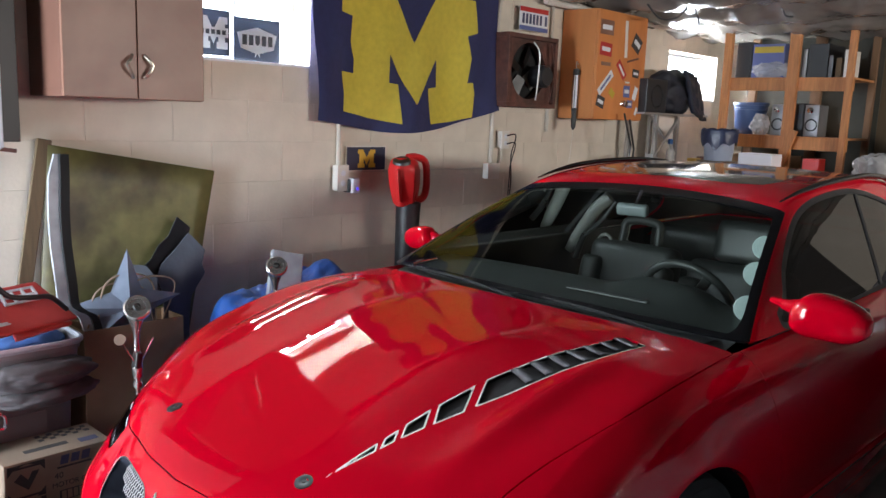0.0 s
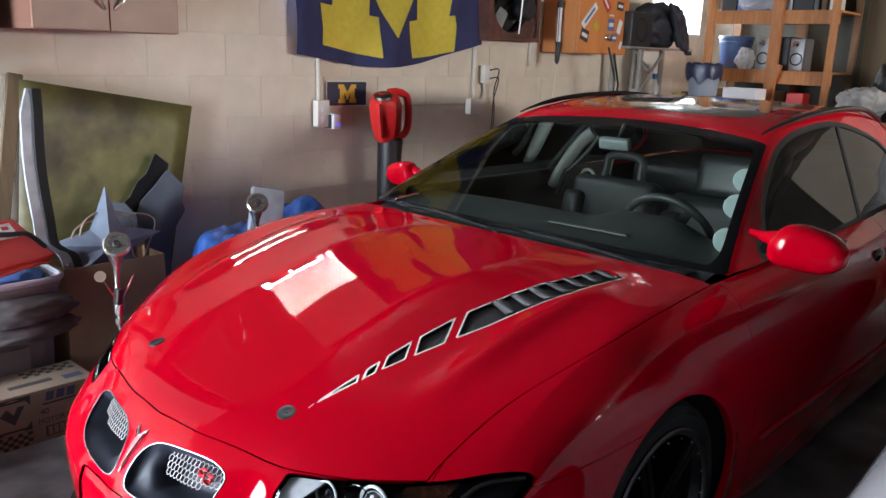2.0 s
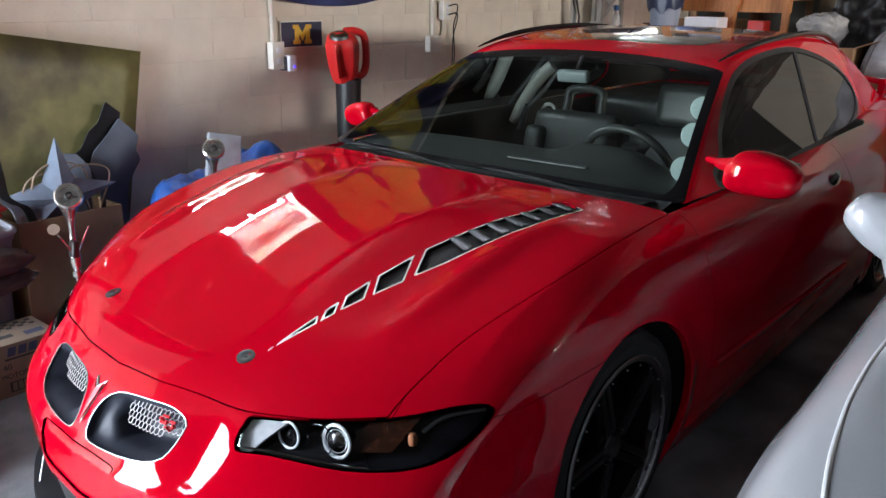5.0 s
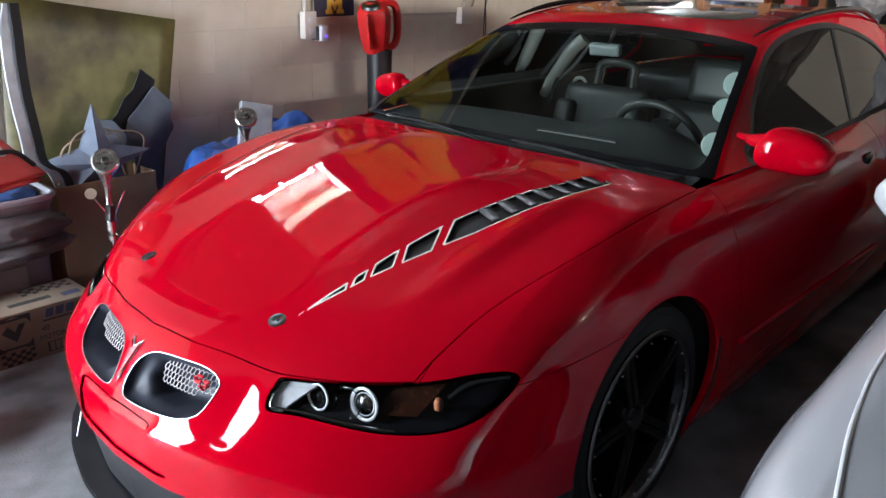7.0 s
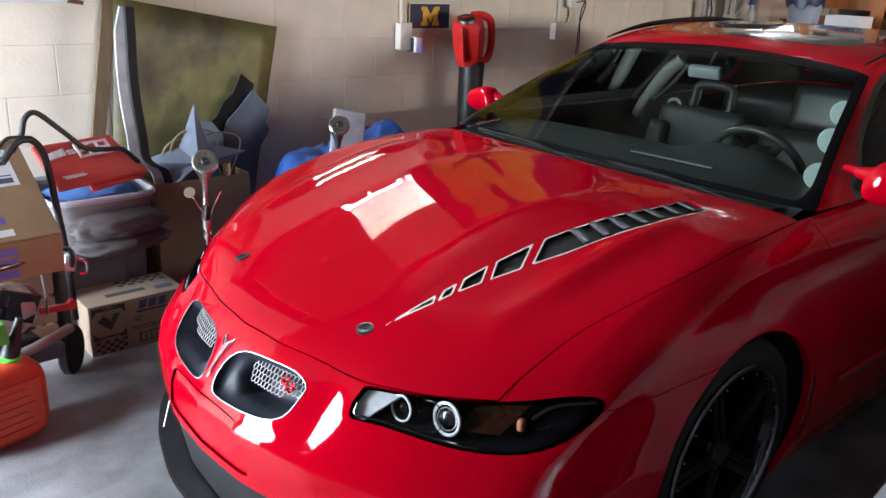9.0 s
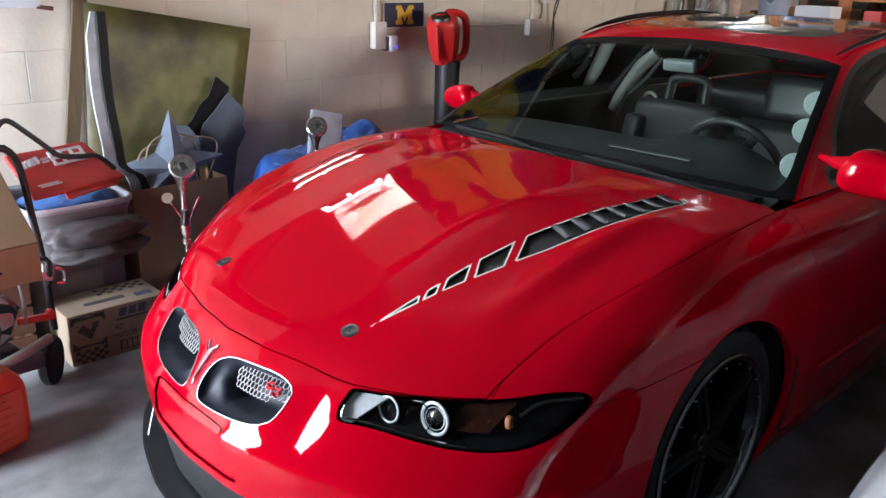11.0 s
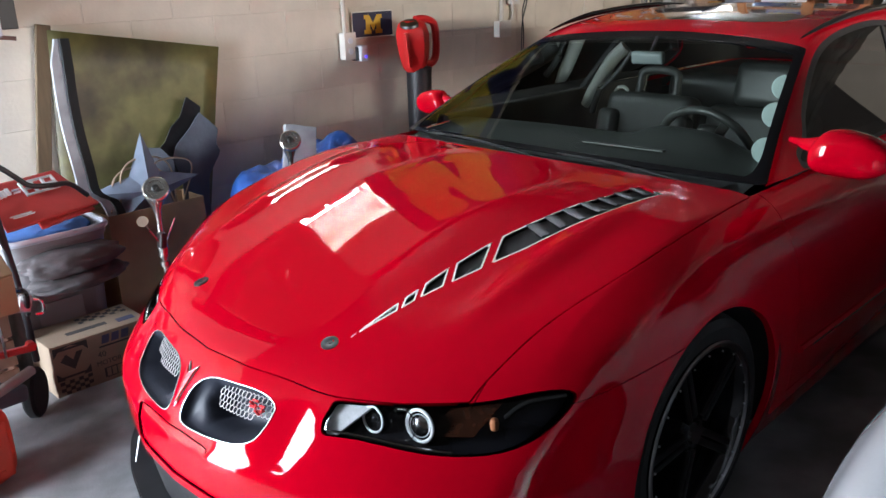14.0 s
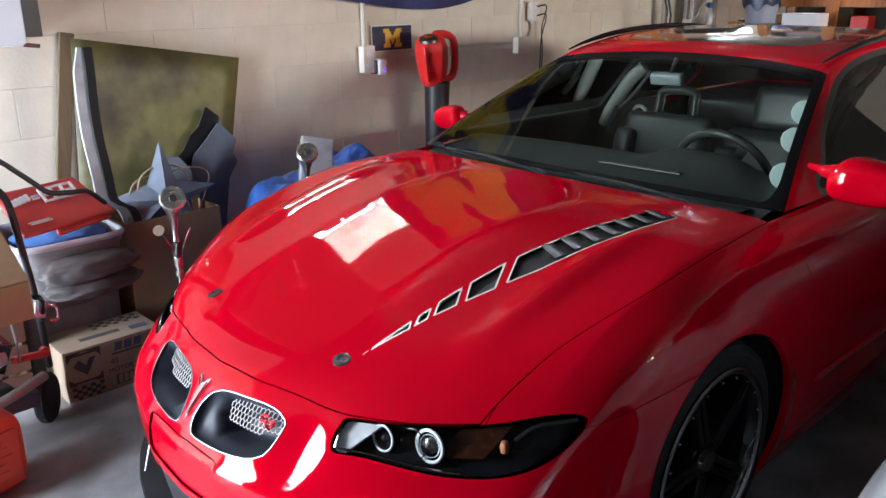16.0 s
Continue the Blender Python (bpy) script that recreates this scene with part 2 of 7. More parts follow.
def poly_inside(px, py, outline, radius=0.0):
    """Signed distance to an outline, positive inside; corners rounded by radius."""
    d = np.full(px.shape, 1e9)
    s = np.ones(px.shape)
    n = len(outline)
    for i in range(n):
        ax, ay = outline[i]
        bx, by = outline[i - 1]
        ex, ey = bx - ax, by - ay
        wx, wy = px - ax, py - ay
        t = np.clip((wx * ex + wy * ey) / (ex * ex + ey * ey), 0, 1)
        d = np.minimum(d, (wx - ex * t) ** 2 + (wy - ey * t) ** 2)
        c = (py >= ay, py < by, ex * wy > ey * wx)
        s = np.where((c[0] & c[1] & c[2]) | (~c[0] & ~c[1] & ~c[2]), -s, s)
    return -s * np.sqrt(d) + radius


def grow(f, lo, hi, h):
    """The surface f = 0 inside a box, as points and triangles, outside where f is positive."""
    ax = [np.arange(a, b + h, h) for a, b in zip(lo, hi)]
    g = np.meshgrid(*ax, indexing="ij")
    v = f(*g).astype(np.float32)
    n = [len(a) - 1 for a in ax]
    s = np.zeros((*n, 3), np.float32)
    c = np.zeros(n, np.float32)
    corner = [(i, j, k) for i in (0, 1) for j in (0, 1) for k in (0, 1)]
    for a in corner:
        for axis in range(3):
            if a[axis]:
                continue
            b = list(a)
            b[axis] = 1
            va = v[a[0]:a[0] + n[0], a[1]:a[1] + n[1], a[2]:a[2] + n[2]]
            vb = v[b[0]:b[0] + n[0], b[1]:b[1] + n[1], b[2]:b[2] + n[2]]
            m = (va < 0) != (vb < 0)
            t = np.where(m, va / np.where(m, va - vb, 1), 0)
            for q in range(3):
                s[..., q] += m * (a[q] + (t if q == axis else 0))
            c += m
    on = c > 0
    ids = np.full(n, -1)
    ids[on] = np.arange(on.sum())
    cell = np.argwhere(on)
    p = (cell + s[on] / c[on][:, None]) * h + np.array([a[0] for a in ax])
    quads = []
    inside = v < 0
    for axis in range(3):
        a = [slice(1, n[q]) for q in range(3)]
        b = list(a)
        a[axis], b[axis] = slice(0, n[axis]), slice(1, n[axis] + 1)
        ia, ib = inside[tuple(a)], inside[tuple(b)]
        e = np.argwhere(ia != ib)
        flip = ib[tuple(e.T)]
        e = e + [0 if q == axis else 1 for q in range(3)]
        u, w = (axis + 1) % 3, (axis + 2) % 3
        cs = []
        for du, dw in ((-1, -1), (0, -1), (0, 0), (-1, 0)):
            k = e.copy()
            k[:, u] += du
            k[:, w] += dw
            cs.append(ids[tuple(k.T)])
        q = np.stack(cs, 1)
        q[flip] = q[flip][:, ::-1]
        quads.append(q)
    q = np.concatenate(quads)
    q = q[(q >= 0).all(1)]
    for _ in range(4):
        gr = slope(f, p)
        p = p - np.clip(f(*p.T) / np.maximum((gr ** 2).sum(1), 1e-6), -h, h)[:, None] * gr
    return p, np.concatenate([q[:, [0, 1, 2]], q[:, [0, 2, 3]]])


def slope(f, p, e=0.003):
    out = np.empty_like(p)
    for i in range(3):
        d = np.zeros(3)
        d[i] = e
        out[:, i] = (f(*(p + d).T) - f(*(p - d).T)) / (2 * e)
    return out


def cut(p, t, value):
    """Keeps the part of a triangle mesh where value (one per point) is positive."""
    v = value
    ins = v > 0
    k = ins[t].sum(1)
    keep = [t[k == 3]]
    for count in (1, 2):
        m = t[k == count]
        if not len(m):
            continue
        lone = ins[m] if count == 1 else ~ins[m]
        first = lone.argmax(1)
        r = np.arange(len(m))
        a, b, c = m[r, first], m[r, (first + 1) % 3], m[r, (first + 2) % 3]
        base = len(p)
        ta = (v[a] / (v[a] - v[b]))[:, None]
        tb = (v[a] / (v[a] - v[c]))[:, None]
        p = np.concatenate([p, p[a] + ta * (p[b] - p[a]), p[a] + tb * (p[c] - p[a])])
        v = np.concatenate([v, np.zeros(2 * len(m))])
        ins = np.concatenate([ins, np.zeros(2 * len(m), bool)])
        e1, e2 = base + r, base + len(m) + r
        if count == 1:
            keep.append(np.stack([a, e1, e2], 1))
        else:
            keep += [np.stack([e1, b, c], 1), np.stack([e1, c, e2], 1)]
    t = np.concatenate(keep)
    used, back = np.unique(t, return_inverse=True)
    p, t = p[used], back.reshape(-1, 3)
    _, one, same = np.unique(np.round(p, 6), axis=0, return_index=True, return_inverse=True)
    t = same.reshape(-1)[t]
    t = t[(t[:, 0] != t[:, 1]) & (t[:, 1] != t[:, 2]) & (t[:, 2] != t[:, 0])]
    return p[one], t


def panel(name, p, t, f, mat, parent, label="", lip=0.014, out=0.0, soft=True):
    """A skin panel with turned-in edges; normals come from the formula f."""
    if not len(t):
        return None
    nrm = slope(f, p)
    nrm /= np.maximum(np.linalg.norm(nrm, axis=1), 1e-6)[:, None]
    p = p + out * nrm
    verts, norms, faces = [p], [nrm], [t]
    if lip:
        e = np.concatenate([t[:, [0, 1]], t[:, [1, 2]], t[:, [2, 0]]])
        key = np.sort(e, 1)
        _, first, count = np.unique(key, axis=0, return_index=True, return_counts=True)
        e = e[first[count == 1]]
        if len(e):
            d = p[e[:, 1]] - p[e[:, 0]]
            side = np.cross(d, nrm[e[:, 0]])
            side /= np.maximum(np.linalg.norm(side, axis=1), 1e-9)[:, None]
            m = len(e)
            q = np.concatenate([p[e[:, 0]], p[e[:, 1]], p[e[:, 1]] - lip * nrm[e[:, 1]], p[e[:, 0]] - lip * nrm[e[:, 0]]])
            base = len(p)
            i = np.arange(m)
            verts.append(q)
            norms.append(np.concatenate([side] * 4))
            faces += [np.stack([base + i, base + 3 * m + i, base + 2 * m + i], 1), np.stack([base + i, base + 2 * m + i, base + m + i], 1)]
    v, n, fc = np.concatenate(verts), np.concatenate(norms), np.concatenate(faces)
    me = bpy.data.meshes.new(name)
    me.vertices.add(len(v))
    me.vertices.foreach_set("co", v.astype(np.float32).ravel())
    me.loops.add(3 * len(fc))
    me.loops.foreach_set("vertex_index", fc.astype(np.int32).ravel())
    me.polygons.add(len(fc))
    me.polygons.foreach_set("loop_start", np.arange(0, 3 * len(fc), 3, dtype=np.int32))
    me.update(calc_edges=True)
    me.validate()
    me.polygons.foreach_set("use_smooth", np.ones(len(me.polygons), bool))
    if len(me.vertices) == len(n):
        me.normals_split_custom_set_from_vertices(n.tolist())
    me.materials.append(mat)
    o = new(name, me)
    o.parent = parent
    if label:
        o["label"] = label
    return o

# ---------------------------------------------------------------- the garage
X0, X1, Y0, WALL, TOP = -1.1, 8.1, -3.4, 4.0, 2.375
COURSE, BLOCK, FIRST = 0.2032, 0.4064, -0.05
WINDOWS = ((2.36, 3.07, 1.757, 2.165), (6.88, 7.80, 1.757, 2.165))


def setting(name, bm, mat, label, category="wall"):
    return tagged(part(name, bm, mat), label, category, kind="structure")


def wall_with_openings(openings, a0, a1, z0, z1, make):
    """Boxes round openings (a, b, low, high) along a wall."""
    xs = sorted({a0, a1, *[v for o in openings for v in o[:2]]})
    for a, b in zip(xs, xs[1:]):
        o = [w for w in openings if w[0] <= a and b <= w[1]]
        if o:
            make(a, b, z0, o[0][2])
            make(a, b, o[0][3], z1)
        else:
            make(a, b, z0, z1)


bm = bmesh.new()
wall_with_openings(WINDOWS, X0, X1 + 0.2, -0.1, TOP + 0.3, lambda a, b, c, d: box(a, b, WALL + 0.0025, WALL + 0.2, c, d, bm=bm))
wall_north = setting("wall_north", bm, M["mortar"], "cream painted concrete block wall with two small windows")
setting("wall_east", box(X1, X1 + 0.2, 0.0, WALL, -0.1, TOP + 0.3), M["block"], "cream painted block wall at the back of the garage")
# unseen closing walls, dark to keep bounce off the cars and floor
setting("wall_east", box(X1, X1 + 0.2, Y0, 0.0, -0.1, TOP + 0.3), M["dark_wall"], "unseen rear wall closing the garage, dark to hold back bounce light")
bm = bmesh.new()
# high opening added for the fill lamp behind it
wall_with_openings([(3.75, 6.25, 1.58, 2.14)], X0, X1 + 0.2, -0.1, TOP + 0.3, lambda a, b, c, d: box(a, b, Y0 - 0.2, Y0, c, d, bm=bm))
setting("wall_south", bm, M["dark_wall"], "unseen side wall, dark to hold back bounce light, with an added high opening for fill")
bm = bmesh.new()
wall_with_openings([(2.97, 3.87, -0.1, 2.1)], Y0 - 0.2, WALL + 0.2, -0.1, TOP + 0.3, lambda a, b, c, d: box(X0 - 0.2, X0, a, b, c, d, bm=bm) if d > c else None)
setting("wall_west", bm, M["dark_wall"], "unseen front wall with the open garage doorway, dark to hold back bounce light")
setting("floor", box(X0 - 0.2, X1, Y0, WALL, -0.12, 0.0), M["concrete"], "stained grey concrete garage floor", "floor")
bm = bmesh.new()
bmesh.ops.create_grid(bm, x_segments=8, y_segments=8, size=60)
moved(bm, pose(0, 0, -0.06))
setting("ground", bm, M["asphalt"], "pale driveway outside the garage", "ground")

# ceiling: clear plastic stapled over the joists, hanging in folds
nx, ny = 90, 150
gx, gy = np.meshgrid(np.linspace(4.4, X1, nx), np.linspace(Y0, WALL, ny), indexing="ij")
bay = np.abs(np.sin(np.pi * gx / 0.61))
folds = np.array([[noise.noise(Vector((x * 2.2, y * 5.0, 3.0))) + 0.6 * abs(noise.noise(Vector((x * 6, y * 8, 9.0)))) + 0.3 * noise.noise(Vector((x * 15, y * 19, 4.0))) for y in gy[0]] for x in gx[:, 0]])
gz = TOP + 0.03 - 0.05 * bay + 0.05 * folds
gz = np.minimum(gz, TOP + 0.05) - 0.075 * np.clip((gx - 5.4) / 1.2, 0, 1) ** 2
verts = np.stack([gx, gy, gz], -1).reshape(-1, 3)
faces = [(i * ny + j, i * ny + j + 1, (i + 1) * ny + j + 1, (i + 1) * ny + j) for i in range(nx - 1) for j in range(ny - 1)]
tagged(mesh_object("ceiling", verts, faces, M["plastic_sheet"], smooth=True), "sagging clear plastic sheeting under the ceiling joists", "ceiling", kind="structure")
# unseen cover above the cars, added dark to cut fill and bonnet reflections
setting("ceiling_boards", box(X0 - 0.2, 4.4, Y0 - 0.2, WALL + 0.2, TOP + 0.03, TOP + 0.08), M["dark_ceiling"], "unseen ceiling over the parking bays, dark to cut fill light and reflections", "ceiling")
setting("ceiling_slab", box(X0 - 0.2, X1 + 0.2, Y0 - 0.2, WALL + 0.2, TOP + 0.3, TOP + 0.4), M["mortar"], "plain closed ceiling above the plastic sheeting", "ceiling")


def window(name, x0, x1, z0, z1):
    w = thing(name, (x0, WALL + 0.15, z0), "small bright garage window with a white metal frame", "window", kind="structure")
    W, H = x1 - x0, z1 - z0
    bm = bmesh.new()
    for a, b, c, d in ((0, W, 0, 0.03), (0, W, H - 0.03, H), (0, 0.03, 0.03, H - 0.03), (W - 0.03, W, 0.03, H - 0.03), (W / 2 - 0.01, W / 2 + 0.01, 0.03, H - 0.03)):
        box(a, b, 0, 0.018, c, d, 0.003, bm, 1)
    part("window_frame", bm, M["frame_white"], w)
    part("window_sill", box(0, W, -0.15, 0.0, -0.006, 0.012, 0.004), M["frame_white"], w)
    for a, b in ((0.03, W / 2 - 0.01), (W / 2 + 0.01, W - 0.03)):
        g = part("pane", box(a, b, 0.006, 0.010, 0.03, H - 0.03), M["clear_glass"], w)
        g.visible_shadow = False
    return w


M["frame_white"] = material("window_white", (0.75, 0.77, 0.8), 0.4, vary=0.06)
for i, w in enumerate(WINDOWS):
    window("window_%d" % (i + 1), *w)
    setting("backdrop", box(w[0] - 0.8, w[1] + 2.6, WALL + 0.9, WALL + 0.92, w[2] - 0.8, w[3] + 0.8), M["day"], "overexposed daylight outside the window", "backdrop")

# ---------------------------------------------------------------- the two cars
# shape of the body in its own x (nose to tail), w (out from the centre line) and z
# bonnet height over the distance behind its front edge, along the centre line and along its sides
SPINE = Line([(-0.25, 0.34), (-0.15, 0.475), (-0.08, 0.555), (0.0, 0.634), (0.07, 0.660), (0.15, 0.685), (0.35, 0.7483), (0.45, 0.783), (0.55, 0.8156), (0.65, 0.845), (0.75, 0.870), (0.85, 0.887), (0.95, 0.899), (1.15, 0.914),
              (1.3, 0.919), (1.7, 0.920), (2.7, 0.94), (3.7, 0.975), (4.4, 0.985), (4.7, 0.96), (4.9, 0.9)], 0.05)
FLANK = Line([(-0.25, 0.36), (-0.15, 0.50), (-0.08, 0.58), (0.0, 0.665), (0.1, 0.740), (0.2, 0.788), (0.4, 0.844), (0.6, 0.884), (0.8, 0.903), (1.0, 0.908), (1.7, 0.912),
              (2.7, 0.94), (3.7, 0.975), (4.4, 0.985), (4.7, 0.96), (4.9, 0.9)], 0.04)
SWEEP = Line([(0.5, 1.0), (2.1, 1.0), (3.0, 0.22), (6.5, 0.22)], 0.12)
PLAN = Line([(0, 0), (0.2, 0.012), (0.42, 0.07), (0.6, 0.15), (0.72, 0.238), (0.82, 0.345), (0.895, 0.5), (0.935, 0.75)], 0.03)
TAIL = Line([(0, 0), (0.4, 0.03), (0.65, 0.09), (0.8, 0.18), (0.88, 0.32), (0.92, 0.6)], 0.03)
FACE = Line([(0.0, 0.07), (0.2, 0.03), (0.3, 0.012), (0.42, 0.0), (0.448, 0.0), (0.478, 0.025), (0.54, 0.057), (0.60, 0.0955), (0.62, 0.115), (0.7, 0.2), (1.0, 0.5)], 0.011)
SIDE = Line([(0.1, 0.865), (0.2, 0.90), (0.3, 0.918), (0.45, 0.932), (0.6, 0.936), (0.7, 0.925), (0.78, 0.90), (0.86, 0.86), (0.93, 0.80), (1.0, 0.74), (1.2, 0.6)], 0.03)
AXLE, AXLE_Z, REAR_AXLE, ARCH = 2.25, 0.345, 5.06, 0.352
SHUT = Line([(1.3, 0.66), (1.587, 0.693), (1.618, 0.696), (1.673, 0.710), (1.763, 0.726), (1.902, 0.758), (2.076, 0.791), (2.227, 0.803), (2.393, 0.802), (2.619, 0.790), (3.0, 0.79)], 0.03)
SCREEN = Line([(0.80, 2.47), (0.86, 2.575), (0.95, 2.75), (1.05, 2.955), (1.15, 3.17), (1.25, 3.395), (1.30, 3.52), (1.40, 3.80)], 0.03)
ROOF = Line([(2.4, 0.9), (3.2, 1.22), (3.46, 1.288), (3.6, 1.315), (3.8, 1.34), (4.0, 1.352), (4.3, 1.36), (4.6, 1.345), (4.9, 1.285), (5.2, 1.17), (5.5, 1.03), (5.8, 0.90)], 0.05)
ROOF_SIDE = Line([(2.4, 0.0), (4.4, 0.0), (4.9, 0.03), (5.6, 0.13)], 0.1)


def top_height(x, a):
    back = x - 1.30 - 0.62 * a * a * SWEEP(x)
    line = a - 0.585 - 0.06 * (x - 2.0)
    crease = 0.013 * np.exp(-((line / 0.045) ** 2)) * np.clip((x - 1.6) / 0.3, 0, 1) * np.clip((2.45 - x) / 0.3, 0, 1)
    bulge = 0.010 * np.exp(-(((a - 0.27) / 0.11) ** 2)) * np.clip((x - 1.5) / 0.3, 0, 1) * np.clip((2.6 - x) / 0.4, 0, 1)
    side = np.minimum((a / 0.75) ** 2, 1.1)
    return SPINE(back) * (1 - side) + FLANK(back) * side + crease + bulge


def body(x, w, z):
    a = np.abs(w)
    flare = 0
    for ax in (AXLE, REAR_AXLE):
        d = np.hypot(x - ax, z - AXLE_Z)
        flare = flare + 0.012 * np.exp(-(((d - ARCH) / 0.05) ** 2))
    top = (z - top_height(x, a)) * 0.95
    side = a - SIDE(z) - flare + 0.09 * np.clip((x - 4.4) / 1.7, 0, 1) ** 2
    valley = 0.025 * np.exp(-(((a - 0.378) / 0.06) ** 2)) * np.exp(-(((z - 0.56) / 0.075) ** 2))
    front = (1.18 + PLAN(a) + FACE(z) + valley - x) * 0.9
    rear = (x - 6.17 + TAIL(a)) * 0.9
    f = smax(top, side, 0.06)
    return smax(smax(f, front, 0.035), rear, 0.05)


def cabin_terms(x, w, z):
    a = np.abs(w)
    fr = (SCREEN(z) + 0.12 * a * a * np.clip(1.4 - z, 0, 0.5) * 2 - x) * 0.45
    sd = (a - (0.80 - 0.56 * (z - 0.92) - ROOF_SIDE(x))) * 0.87
    rf = (z - ROOF(x) + 0.05 * a * a) * 0.93
    return fr, sd, rf


def cabin(x, w, z):
    fr, sd, rf = cabin_terms(x, w, z)
    return smax(smax(fr, sd, 0.03), rf, 0.022)


def rounded(outline, n=5):
    """A closed outline with soft corners."""
    k, out = len(outline), []
    for i in range(k):
        a, b, c, d = [np.array(outline[(i + j) % k]) for j in (-1, 0, 1, 2)]
        for q in range(n):
            t = q / n
            out.append(tuple(0.5 * (2 * b + (c - a) * t + (2 * a - 5 * b + 4 * c - d) * t * t + (3 * b - a - 3 * c + d) * t ** 3)))
    return out


LAMP = ((0.447, 0.555), (0.435, 0.577), (0.437, 0.599), (0.441, 0.612), (0.500, 0.615), (0.569, 0.618), (0.640, 0.623), (0.693, 0.628), (0.740, 0.636), (0.788, 0.648), (0.827, 0.650), (0.847, 0.642), (0.851, 0.627), (0.847, 0.604), (0.831, 0.573), (0.801, 0.551), (0.763, 0.541), (0.719, 0.538), (0.660, 0.540), (0.594, 0.548), (0.522, 0.555), (0.473, 0.554))
NOSTRIL = ((0.035, 0.490), (0.027, 0.510), (0.033, 0.547), (0.049, 0.573), (0.078, 0.589), (0.117, 0.596), (0.191, 0.600), (0.248, 0.600), (0.287, 0.593), (0.310, 0.580), (0.313, 0.563), (0.307, 0.533), (0.294, 0.510), (0.262, 0.495), (0.213, 0.488), (0.150, 0.483), (0.089, 0.480), (0.051, 0.482))
NOSTRIL, LAMP = rounded(NOSTRIL, 3), rounded(LAMP, 2)
VENTS = (((1.518, 0.346), (1.650, 0.383), (1.675, 0.363)),
         ((1.659, 0.385), (1.699, 0.395), (1.738, 0.370), (1.695, 0.365)),
         ((1.712, 0.399), (1.775, 0.420), (1.837, 0.380), (1.758, 0.371)),
         ((1.795, 0.428), (1.876, 0.458), (1.978, 0.402), (1.859, 0.384)),
         ((1.904, 0.466), (1.997, 0.501), (2.082, 0.523), (2.172, 0.546), (2.259, 0.574), (2.481, 0.607), (2.522, 0.515), (2.373, 0.493), (2.259, 0.460), (2.130, 0.434), (2.013, 0.408)))
STRIP = ((1.47, 0.32), (1.75, 0.345), (1.95, 0.375), (2.15, 0.42), (2.35, 0.49), (2.51, 0.52), (2.46, 0.66), (2.2, 0.625), (1.95, 0.54), (1.75, 0.46), (1.6, 0.41))
GLASS = ((3.0, 0.93), (3.09, 0.985), (3.166, 1.057), (3.333, 1.154), (3.496, 1.221), (3.72, 1.261), (4.08, 1.278), (4.35, 1.247), (4.643, 1.175), (4.78, 1.085), (4.75, 1.02), (4.594, 0.968), (4.31, 0.937), (3.94, 0.92), (3.3, 0.915))
EDGE = Line([(0.0, 1.332), (0.17, 1.345), (0.265, 1.366), (0.355, 1.387), (0.432, 1.408), (0.5, 1.443), (0.57, 1.484), (0.64, 1.537), (0.70, 1.588), (0.8, 1.68)], 0.02)
GAP = 0.0024


def seam_z(x):
    return 0.625 + 0.10 * (x - 1.75)


